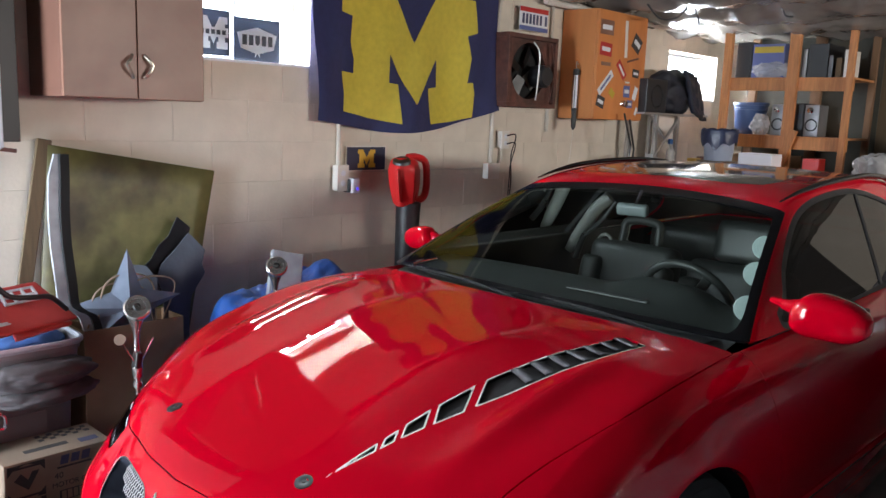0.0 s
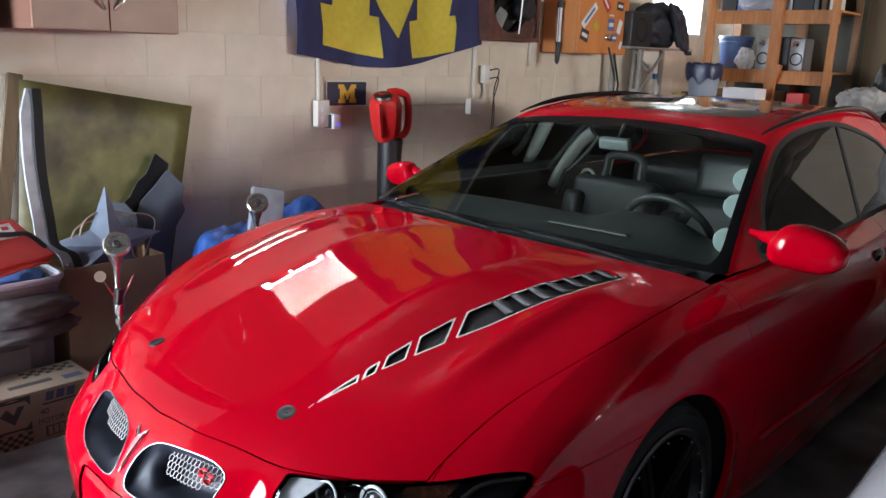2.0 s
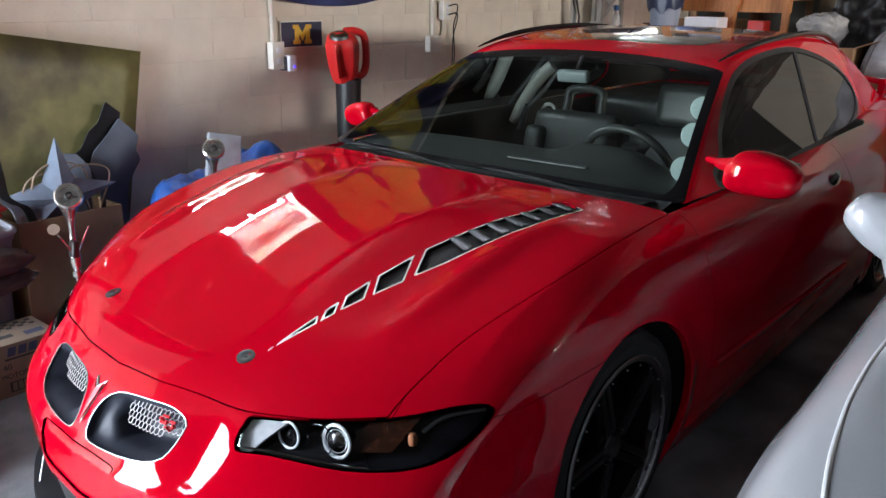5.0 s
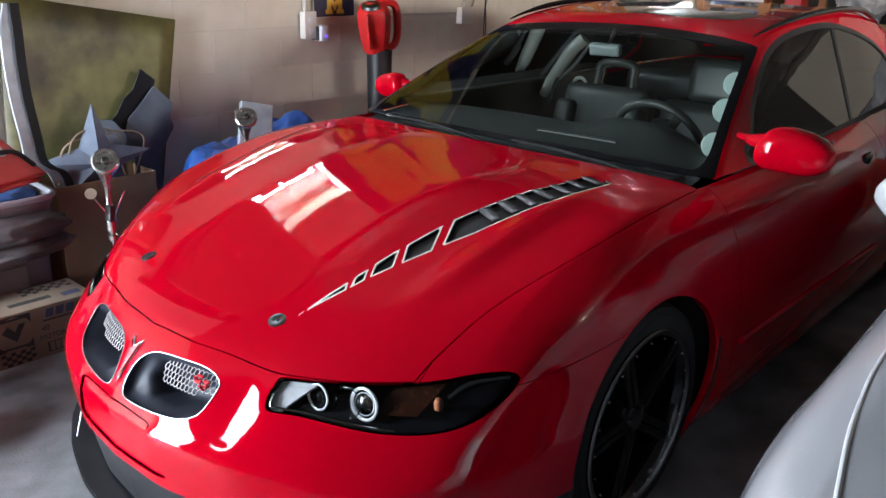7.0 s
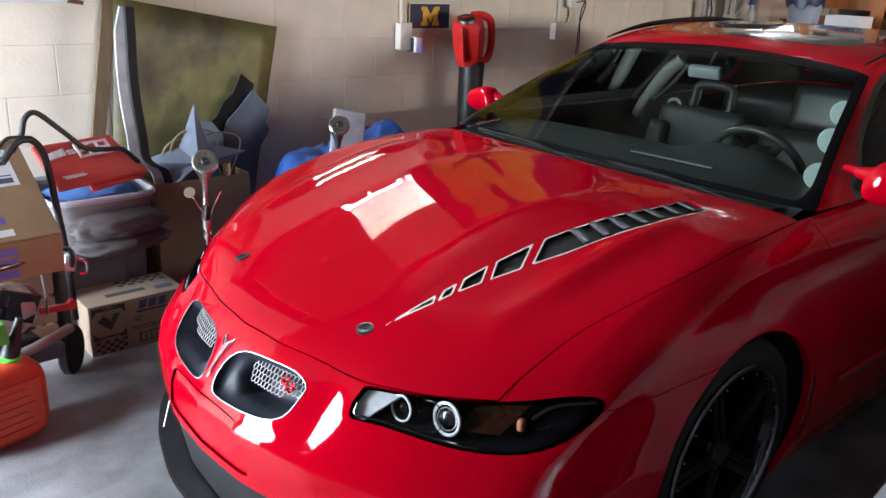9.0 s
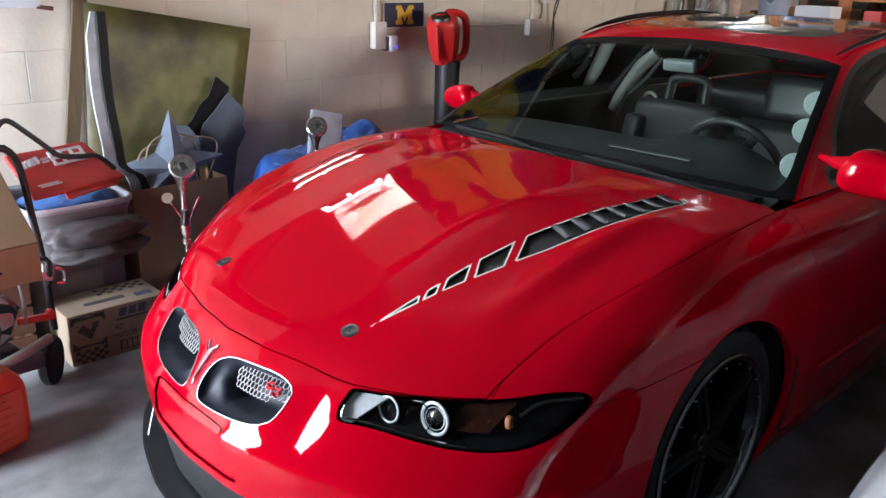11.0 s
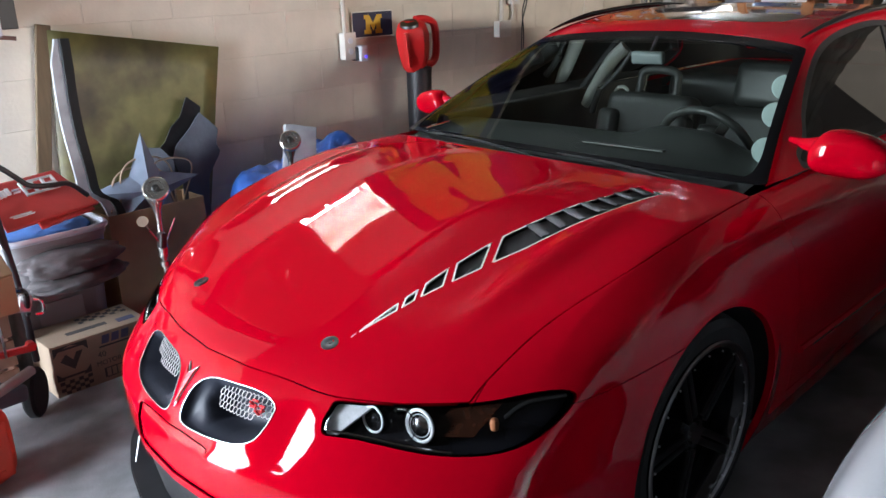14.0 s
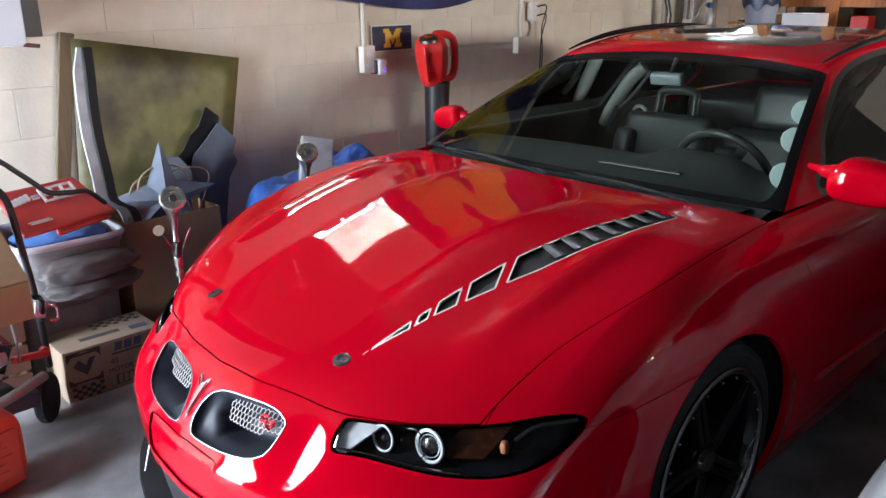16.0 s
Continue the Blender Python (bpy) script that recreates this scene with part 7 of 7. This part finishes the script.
for k in range(6):
    part("fin", moved(box(-0.07, 0.07, -0.006, 0.006, -0.05, 0.05, 0.003), pose(1.02, 3.17 + 0.022 * k, 0.42, 0, 25, 10)), M["black_gloss"], mach)
part("recoil_cover", moved(lathe([(0.10, 0), (0.095, 0.02), (0.06, 0.035), (0.001, 0.038)], 26, axis="y"), pose(0.99, 3.21, 0.40, 0, 0, 170)), M["galv"], mach, smooth=True)
part("clamp", moved(box(-0.02, 0.02, -0.012, 0.012, -0.03, 0.03, 0.006), pose(1.228, 3.27, 0.50, 0, 15, 0)), M["steel"], mach)
part("buckle", tube(curve_points([(1.25, 3.25, 0.515), (1.275, 3.25, 0.50), (1.275, 3.25, 0.46), (1.25, 3.25, 0.46)]), 0.006, 8), M["chrome"], mach, smooth=True)
part("red_cap", moved(lathe([(0.001, 0), (0.016, 0), (0.016, 0.025), (0.001, 0.028)], 16, axis="y"), pose(1.22, 3.26, 0.345)), M["red_plastic"], mach, "red cap", smooth=True)
part("red_guard", moved(box(-0.06, 0.06, -0.01, 0.01, -0.012, 0.012, 0.005), pose(1.17, 3.26, 0.345, 0, 4, 0)), M["red_plastic"], mach, smooth=True)
part("linkage", tube(curve_points([(0.98, 3.16, 0.245), (1.08, 3.18, 0.26), (1.20, 3.25, 0.265)]), 0.018, 10), M["galv"], mach, smooth=True)
part("rag", moved(box(-0.075, 0.075, -0.05, 0.05, -0.03, 0.03, 0.015), pose(1.10, 3.30, 0.185, 0, 6, 12)), M["slate_cloth"], mach)

bx = thing("label_carton", (1.155, 3.06, 0.545), "brown shipping carton with white labels and violet print", "box", turn=4)
m = pose(0, 0, 0, 0, 0, 0)
part("carton", moved(box(-0.46, 0.0, 0.0, 0.40, -0.15, 0.0, 0.004), pose(0, 0.0, 0.135, 38, 0, 0)), M["card"], bx)
part("label", moved(box(-0.20, -0.05, 0.21, 0.36, 0.0, 0.0012), pose(0, 0.0, 0.135, 38, 0, 0)), M["paper"], bx, "white shipping label")
for k, (y, h) in enumerate(((0.325, 0.006), (0.295, 0.016), (0.25, 0.004), (0.222, 0.02))):
    part("label_print", moved(box(-0.19, -0.065, y, y + h, 0.0012, 0.0022), pose(0, 0.0, 0.135, 38, 0, 0)), M["ink"] if k != 3 else M["blue_ink"], bx)
for k in range(6):
    part("tape_print", moved(box(-0.215, -0.13 - 0.01 * (k % 3), 0.02 + 0.05 * k, 0.045 + 0.05 * k, 0.0, 0.001), pose(0, 0.0, 0.135, 38, 0, 0)), M["violet_ink"] if k % 2 else M["paper"], bx)
part("front_flap", moved(box(-0.46, -0.004, -0.003, 0.0, -0.125, -0.005, 0.001), pose(0, -0.002, 0.135)), M["card"], bx)
for k in range(3):
    part("tape_print", moved(box(-0.22, -0.14, -0.005, -0.003, -0.115 + 0.035 * k, -0.09 + 0.035 * k), pose(0, -0.002, 0.135)), M["violet_ink"], bx)

gas = thing("fuel_can", (0.90, 3.10, 0.0), "orange red plastic fuel can with a green spout clip", "fuel can", turn=12)
bm = bmesh.new()
bmesh.ops.create_uvsphere(bm, u_segments=32, v_segments=20, radius=1)
for v in bm.verts:
    x, y, z = v.co
    sq = lambda a, e: math.copysign(abs(a) ** e, a)
    w = 1 - 0.10 * max(0, z) ** 2
    v.co = Vector((sq(x, 0.45) * 0.15 * w, sq(y, 0.45) * 0.10 * w, sq(z, 0.42) * 0.14 + 0.14))
part("tank", bm, M["orange_red"], gas, smooth=True)
for k in range(6):
    part("moulded_bar", box(-0.10, 0.085 - 0.012 * (k % 3), -0.1035, -0.096, 0.055 + 0.027 * k, 0.066 + 0.027 * k, 0.003), M["orange_red"], gas)
part("moulded_panel", box(-0.115, 0.115, -0.1005, -0.094, 0.035, 0.225, 0.005), M["orange_red"], gas)
part("collar", moved(lathe([(0.034, 0), (0.036, 0.012), (0.03, 0.016), (0.001, 0.016)], 24), pose(0.06, -0.02, 0.272)), M["green"], gas, "green ring", smooth=True)
part("spout", moved(lathe([(0.03, 0.0), (0.026, 0.05), (0.017, 0.07), (0.013, 0.13), (0.001, 0.13)], 22), pose(0.06, -0.02, 0.285, 0, 22, 0)), M["black_plastic"], gas, smooth=True)
part("trigger", moved(box(-0.040, 0.040, -0.02, 0.02, -0.036, 0.036, 0.010), pose(0.015, -0.03, 0.375, 0, -6, 0)), M["green"], gas, "bright green trigger", smooth=True)

crate = thing("wooden_crate", (0.80, 3.62, 0.0), "dark brown wooden crate of odds and ends behind the machine", "crate")
for z in (0.02, 0.14, 0.26, 0.38):
    part("slat", box(0, 0.46, 0.0, 0.014, z, z + 0.105, 0.003), M["brown_side"], crate)
    part("slat", box(0.446, 0.46, 0.014, 0.33, z, z + 0.105, 0.003), M["brown_side"], crate)
part("back", box(0, 0.446, 0.316, 0.33, 0.02, 0.485, 0.003), M["brown_side"], crate)
part("bottom", box(0, 0.446, 0.014, 0.316, 0.0, 0.02), M["brown_side"], crate)
for k, (x, w, h, mat) in enumerate(((0.05, 0.09, 0.55, "rust"), (0.17, 0.10, 0.52, "brown_cab"), (0.31, 0.09, 0.57, "black_plastic"))):
    t = thing("clutter_tin", (0.80 + x, 3.72, 0.02), "small grimy tin standing in the crate", "tin", group="tins in the crate")
    part("tin", box(0, w, 0, 0.09, 0, h - 0.02, 0.006), M[mat], t)

# ---- far end: bench, stand, shelf and stored goods
bench = ends_on_floor("workbench", "old wooden workbench with tools along the wall", "workbench")
part("benchtop", box(5.75, 6.95, 3.45, 3.98, 1.18, 1.22, 0.004), M["galv"], bench)
for x in (5.8, 6.85):
    for y in (3.5, 3.92):
        part("leg", box(x, x + 0.05, y, y + 0.05, 0, 1.18, 0.003), M["pine"], bench)
stand = thing("steel_stand", (6.08, 3.62, 1.22), "small welded steel stand on the workbench", "stand")
part("top", box(-0.2, 0.84, 0, 0.30, 0.385, 0.40, 0.003), M["galv"], stand)
for x in (0.03, 0.36):
    for y in (0.02, 0.26):
        part("leg", box(x, x + 0.035, y, y + 0.03, 0, 0.385, 0.002), M["galv"], stand)
part("brace", tube([(0.05, 0.02, 0.08), (0.37, 0.02, 0.36)], 0.012, 6), M["galv"], stand)
part("brace", tube([(0.37, 0.02, 0.08), (0.37, 0.26, 0.36)], 0.012, 6), M["galv"], stand)
part("panel", box(0.42, 0.80, 0.27, 0.29, 0.02, 0.385, 0.002), M["pale"], stand)
spk = thing("loudspeaker", (5.90, 3.62, 1.62), "black loudspeaker box on the steel stand", "speaker")
part("cabinet", box(0, 0.30, 0, 0.28, 0, 0.25, 0.01), M["black_plastic"], spk)
part("cone", moved(lathe([(0.09, 0.0), (0.08, 0.006), (0.06, -0.015), (0.02, -0.03), (0.001, -0.025)], 26, axis="y", caps=False), pose(0.15, -0.002, 0.12, 0, 0, 180)), M["dark_inner"], spk, smooth=True)
jacket = sack("dark_jacket", 6.51, 3.76, 1.622, 0.34, 0.14, 0.35, M["jacket_cloth"], 6.3, "dark jacket thrown over the stand by the window", "jacket", rough=0.16, fine=0.03)
sheet("sleeve", ((6.38, 3.60, 1.96), (6.70, 3.66, 1.92), (6.92, 3.66, 1.57), (6.58, 3.60, 1.63)), M["jacket_cloth"], jacket, n=16, fold=0.03, seed=3, thick=0.03)
btl = thing("spray_bottle", (6.40, 3.66, 1.22), "clear spray bottle on the workbench", "bottle")
part("bottle", lathe([(0.03, 0), (0.034, 0.01), (0.034, 0.10), (0.015, 0.14), (0.012, 0.16), (0.001, 0.16)], 20), M["bag_film"], btl, smooth=True)
part("trigger_head", box(-0.03, 0.015, -0.012, 0.012, 0.16, 0.20, 0.005), M["blue_cloth"], btl)
vice = thing("bench_lamp", (5.70, 3.62, 1.22), "jointed black bench lamp on the workbench", "lamp")
part("arm", tube([(0, 0, 0), (0.02, 0.0, 0.15), (-0.10, 0.0, 0.38)], 0.008, 6), M["steel_dark"], vice)
part("arm", tube([(0.05, 0, 0.0), (0.07, 0.0, 0.12), (-0.02, 0.0, 0.34)], 0.008, 6), M["steel_dark"], vice)
for k, (x, w, h, mat) in enumerate(((5.80, 0.08, 0.06, "brown_side"), (5.93, 0.07, 0.09, "galv"), (6.06, 0.05, 0.05, "rust"), (6.62, 0.10, 0.05, "maize_print"), (6.78, 0.12, 0.06, "rust"))):
    t = thing("tool_tin", (x, 3.55, 1.22), "small worn tin on the workbench", "tin", group="tins on the workbench")
    part("tin", box(0, w, 0, 0.07, 0, h, 0.004), M[mat], t)


def bucket(place, r, h, mat, label):
    b = thing("bucket", place, label, "bucket")
    part("pail", lathe([(r * 0.82, 0), (r * 0.84, 0.004), (r * 0.97, h * 0.8), (r * 1.03, h * 0.81), (r * 1.03, h * 0.86), (r * 1.0, h * 0.87), (r * 1.02, h), (r * 0.98, h), (r * 0.93, h * 0.8), (r * 0.8, 0.01), (0.001, 0.01)], 30), mat, b, smooth=True)
    return b


shelf = ends_on_floor("timber_shelf", "tall shelf unit of raw pine studs", "shelf")
for y0, y1 in ((3.50, 3.565), (2.945, 3.03), (2.535, 2.586)):
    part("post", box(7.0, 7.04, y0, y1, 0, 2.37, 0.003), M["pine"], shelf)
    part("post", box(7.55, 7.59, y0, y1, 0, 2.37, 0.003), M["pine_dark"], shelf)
for z in (1.835, 1.375, 0.85, 0.35):
    part("rail", box(7.042, 7.08, 2.54, 3.56, z, z + 0.089, 0.003), M["pine"], shelf)
    part("board", box(7.042, 7.545, 2.54, 3.56, z + 0.089, z + 0.105, 0.002), M["pine"], shelf)
part("back_sheet", box(7.60, 7.612, 2.50, 3.60, 0.05, 2.30, 0.002), M["shelf_back"], shelf, "dark mottled back sheet")
part("brace", moved(box(-0.015, 0.015, -0.03, 0.03, 0, 0.5, 0.002), pose(6.97, 3.07, 1.05, 18, 0, 0)), M["pine"], shelf)
Z1, Z2 = 1.94, 1.48
carton("blue_carton", 7.10, 7.40, 3.10, 3.36, 0.27, M["sticker_blue"], "blue printed carton on the timber shelf", Z1)
part("bar", box(-0.152, -0.150, -0.12, 0.12, 0.20, 0.25), M["sticker_yellow"], [o for o in bpy.data.objects if o.name.startswith("blue_carton")][0])
sack("plastic_bag", 7.12, 3.20, Z1, 0.06, 0.17, 0.14, M["bag_film"], 4.4, "crumpled clear plastic bag in front of a carton", "bag", rough=0.2, fine=0.14)
carton("dark_case", 7.10, 7.45, 3.37, 3.495, 0.29, M["black_plastic"], "dark equipment case on the timber shelf", Z1)
carton("dark_case", 7.10, 7.45, 2.76, 2.91, 0.26, M["black_plastic"], "dark equipment case on the timber shelf", Z1)
for k, (y, w, h, mat) in enumerate(((2.92, 0.03, 0.22, "galv"), (2.72, 0.035, 0.17, "steel_dark"), (2.66, 0.04, 0.15, "old_plank"), (2.605, 0.035, 0.21, "pale"))):
    t = thing("binder", (7.10, y, Z1), "upright pale binder on the timber shelf", "binder", group="binders on the shelf")
    part("cover", box(0, 0.25, 0, w, 0, h, 0.003), M[mat], t)
bk = bucket((7.22, 3.385, Z2), 0.135, 0.25, M["bucket_blue"], "blue plastic bucket with a rim on the shelf")
part("lid", lathe([(0.001, 0.262), (0.142, 0.262), (0.145, 0.24), (0.138, 0.238)], 30), M["bucket_blue"], bk, smooth=True)
sack("plastic_bag", 7.10, 3.245, Z2, 0.06, 0.075, 0.17, M["bag_film"], 8.4, "crumpled clear plastic bag beside the bucket", "bag", rough=0.25, fine=0.09)
st = thing("stereo", (7.10, 2.70, Z2), "silver and black stereo with two speakers", "stereo")
part("deck", box(0, 0.22, 0.20, 0.34, 0, 0.26, 0.01), M["black_plastic"], st)
part("display", box(-0.003, 0.0, 0.215, 0.325, 0.14, 0.18), M["sign_grey"], st)
for y0 in (0.08, 0.345):
    s2 = part("speaker", box(0, 0.2, y0, y0 + 0.115, 0, 0.25, 0.012), M["silver_plastic"], st, "silver speaker", smooth=True)
    part("cone", moved(lathe([(0.05, 0.0), (0.045, 0.006), (0.03, -0.01), (0.001, -0.014)], 24, axis="x", caps=False), pose(-0.001, y0 + 0.057, 0.09, 0, 0, 180)), M["dark_inner"], s2, smooth=True)
    part("tweeter", moved(lathe([(0.026, 0.0), (0.024, 0.008), (0.012, 0.012), (0.001, 0.016)], 20, axis="x"), pose(-0.001, y0 + 0.07, 0.205, 0, 0, 180)), M["chrome"], s2, smooth=True)
b2 = bucket((6.50, 3.30, 1.27), 0.125, 0.24, M["bucket_pale"], "pale grey bucket lined with a dark blue bag")
vs = []
for i in range(7):
    for k in range(48):
        a = 2 * math.pi * k / 48
        w = 0.5 * math.sin(3 * a + 1) + 0.5 * math.sin(7 * a)
        r, z = ((0.11, 0.20), (0.12, 0.236), (0.131, 0.246), (0.137, 0.235), (0.140, 0.20), (0.138, 0.155), (0.134, 0.12))[i]
        vs.append(((r + 0.006 * w * (i > 2)) * math.cos(a), (r + 0.006 * w * (i > 2)) * math.sin(a), z + 0.035 * w * max(0, i - 3) / 3 + 0.006 * math.sin(9 * a)))
mesh_object("liner", vs, [(48 * i + k, 48 * i + (k + 1) % 48, 48 * i + 48 + (k + 1) % 48, 48 * i + 48 + k) for i in range(6) for k in range(48)], M["liner_blue"], b2, smooth=True)["label"] = "dark blue liner bag"
blk = thing("wood_block", (6.38, 3.18, 1.22), "old yellowish wooden block under the bucket", "block")
part("block", box(0, 0.26, 0, 0.24, 0, 0.05, 0.004), M["old_plank"], blk)
sb = ends_on_floor("side_table", "low wooden table holding buckets", "table")
part("top", box(6.3, 6.9, 2.6, 3.44, 1.185, 1.22, 0.004), M["pine"], sb)
for x in (6.33, 6.82):
    for y in (2.63, 3.38):
        part("leg", box(x, x + 0.05, y, y + 0.05, 0, 1.185, 0.003), M["pine"], sb)
carton("white_carton", 6.55, 6.75, 2.90, 3.16, 0.12, M["paper"], "white carton on the table below the shelf", 1.22)
carton("brown_carton", 7.06, 7.40, 2.99, 3.47, 0.36, M["card"], "brown cardboard box under the shelf", 0.955)
carton("red_carton", 6.74, 6.88, 2.62, 2.74, 0.10, M["red_plastic"], "small red box on the table", 1.22)
setting("trim_boards", box(7.75, 7.80, 1.9, 2.72, 0, 2.37, 0.004), M["curtain_brown"], "brown boards standing before the back wall", "trim")

# goods stacked behind the cars
st2 = ends_on_floor("stacked_table", "covered table behind the car", "table")
part("top", box(6.6, 7.5, 1.60, 2.45, 0.90, 0.94, 0.004), M["card"], st2)
for x in (6.65, 7.4):
    for y in (1.65, 2.35):
        part("leg", box(x, x + 0.05, y, y + 0.05, 0, 0.90, 0.003), M["pine"], st2)
carton("open_carton", 6.62, 7.0, 1.95, 2.42, 0.22, M["card"], "open cardboard box with crumpled plastic", 0.94, open_top=True, flaps=(("w", -120), ("s", 70), ("n", -80)))
sack("plastic_bag", 6.85, 2.24, 1.12, 0.20, 0.17, 0.28, M["bag_film"], 3.3, "crumpled clear plastic bag on a cardboard box", "bag", rough=0.25, fine=0.09)
sack("bin_bag", 7.22, 2.02, 0.94, 0.30, 0.30, 0.66, M["bin_bag"], 5.2, "stuffed black bin bag behind the car", "bag", rough=0.26, fine=0.07)
sack("bin_bag", 7.38, 1.68, 0.94, 0.28, 0.28, 0.56, M["bin_bag"], 9.2, "stuffed black bin bag behind the car", "bag", rough=0.26, fine=0.07)
sack("bin_bag", 7.32, 1.85, 0.0, 0.36, 0.40, 0.90, M["bin_bag"], 12.2, "stuffed black bin bag under the table behind the car", "bag", rough=0.12, fine=0.12)
cover = heap("covered_furniture", 7.05, 0.98, 0.52, 1.02, 1.33, M["cover_film"], 3.9, "bulky furniture wrapped in crinkled plastic sheet", "furniture", rough=0.05, n=150, power=7, edge=12, crinkle=0.012)
for y0, y1 in ((0.55, 0.60), (1.30, 1.34)):
    sheet("packing_tape", ((6.545, y0, 0.55), (6.545, y1, 0.55), (6.56, y1, 1.05), (6.56, y0, 1.05)), M["bag_film"], cover, n=10, fold=0.006, thick=0.003)
lan = thing("lantern", (7.0, 1.60, 1.305), "black and red portable lantern on wrapped furniture", "lantern")
part("base", box(-0.09, 0.09, -0.09, 0.09, 0, 0.07, 0.015), M["red_plastic"], lan, "red base")
part("body", box(-0.075, 0.075, -0.075, 0.075, 0.07, 0.13, 0.01), M["bag_film"], lan)
part("cap", box(-0.085, 0.085, -0.085, 0.085, 0.13, 0.20, 0.03, segments=3), M["black_plastic"], lan, smooth=True)
ob = thing("tall_carton", (6.30, 1.275, 0.0), "tall brown moving carton with marker writing", "box", turn=0)
part("carton", box(0, 0.20, -0.42, 0.0, 0.0, 1.10, 0.004), M["card_orange"], ob)
part("seam", box(-0.0015, 0.0, -0.42, 0.0, 0.62, 0.624), M["brown_side"], ob)
lettering("763", 0.12, pose(-0.002, -0.175, 0.885, 90, 0, -90), M["marker"], ob, label="faint marker numbers")
for y0, y1, z0, z1 in ((-0.25, -0.09, 0.665, 0.678), (-0.183, -0.172, 0.68, 0.78), (-0.153, -0.144, 0.52, 0.60)):
    part("marker_stroke", box(-0.0022, 0.0, y0, y1, z0, z1), M["marker"], ob)
part("marker_stroke", plate_shape([(-0.148, 0.62), (-0.125, 0.575), (-0.172, 0.575)], 0.001, m=pose(-0.002, 0, 0) @ Matrix(((0, 0, -1, 0), (1, 0, 0, 0), (0, 1, 0, 0), (0, 0, 0, 1)))), M["marker"], ob)
part("paper_patch", moved(box(-0.003, 0, -0.03, 0.03, -0.05, 0.05, 0.001), pose(0, -0.005, 0.93, 12, 0, 0)), M["paper"], ob)

# wires hanging from the ceiling and a pipe along the wall top
for k, pts in enumerate((((5.6, 3.5, 2.36), (5.7, 3.45, 2.27), (5.85, 3.4, 2.29), (5.9, 3.35, 2.36)), ((5.9, 3.3, 2.36), (5.97, 3.3, 2.30), (5.95, 3.28, 2.25)), ((6.2, 2.8, 2.37), (6.25, 2.78, 2.31), (6.35, 2.72, 2.33), (6.3, 2.70, 2.37)))):
    tagged(part("ceiling_wire", tube(curve_points(pts), 0.007, 6), M["black_plastic"], smooth=True), "loose black wire hanging from the ceiling", "wire")
tagged(part("ceiling_pipe", tube([(5.0, 3.93, 2.335), (8.05, 3.93, 2.325)], 0.022, 12), M["pale"], smooth=True), "pale pipe under the ceiling along the wall", "pipe")

# ---- the blocks of the long wall

def block_mesh(w, h):
    bm = box(0, w, 0, 0.03, 0, h)
    es = [e for e in bm.edges if all(v.co.y < 0.001 for v in e.verts)]
    bmesh.ops.bevel(bm, geom=es, offset=0.0014, segments=1, affect="EDGES")
    me = bpy.data.meshes.new("block")
    bm.to_mesh(me)
    bm.free()
    me.materials.append(M["block"])
    return me


full_block = block_mesh(BLOCK - 0.004, COURSE - 0.0006)
for r in range(-1, 12):
    z0 = FIRST + COURSE * (r + 1) - COURSE
    z1 = z0 + COURSE
    phase = 3.1 if r % 2 else 3.1 + BLOCK / 2
    k0 = math.floor((X0 - phase) / BLOCK)
    for k in range(k0, k0 + 29):
        x0, x1 = phase + k * BLOCK, phase + (k + 1) * BLOCK
        a, b, c, d = max(x0, X0), min(x1, X1), max(z0, 0.0), min(z1, TOP + 0.04)
        if b - a < 0.02 or d - c < 0.02:
            continue
        pieces = [(a, b, c, d)]
        for wx0, wx1, wz0, wz1 in WINDOWS:
            out = []
            for (p, q, u, v) in pieces:
                if q <= wx0 or p >= wx1 or v <= wz0 or u >= wz1:
                    out.append((p, q, u, v))
                    continue
                if p < wx0:
                    out.append((p, wx0, u, v))
                if q > wx1:
                    out.append((wx1, q, u, v))
                m0, m1 = max(p, wx0), min(q, wx1)
                if u < wz0:
                    out.append((m0, m1, u, wz0))
                if v > wz1:
                    out.append((m0, m1, wz1, v))
            pieces = out
        for (p, q, u, v) in pieces:
            if q - p < 0.012 or v - u < 0.012:
                continue
            whole = abs(q - p - BLOCK) < 1e-4 and abs(v - u - COURSE) < 1e-4
            o = new("block", full_block if whole else block_mesh(q - p - 0.004, v - u - 0.0006))
            o.location = (p + 0.002, WALL, u + 0.0003)
            o.parent = wall_north
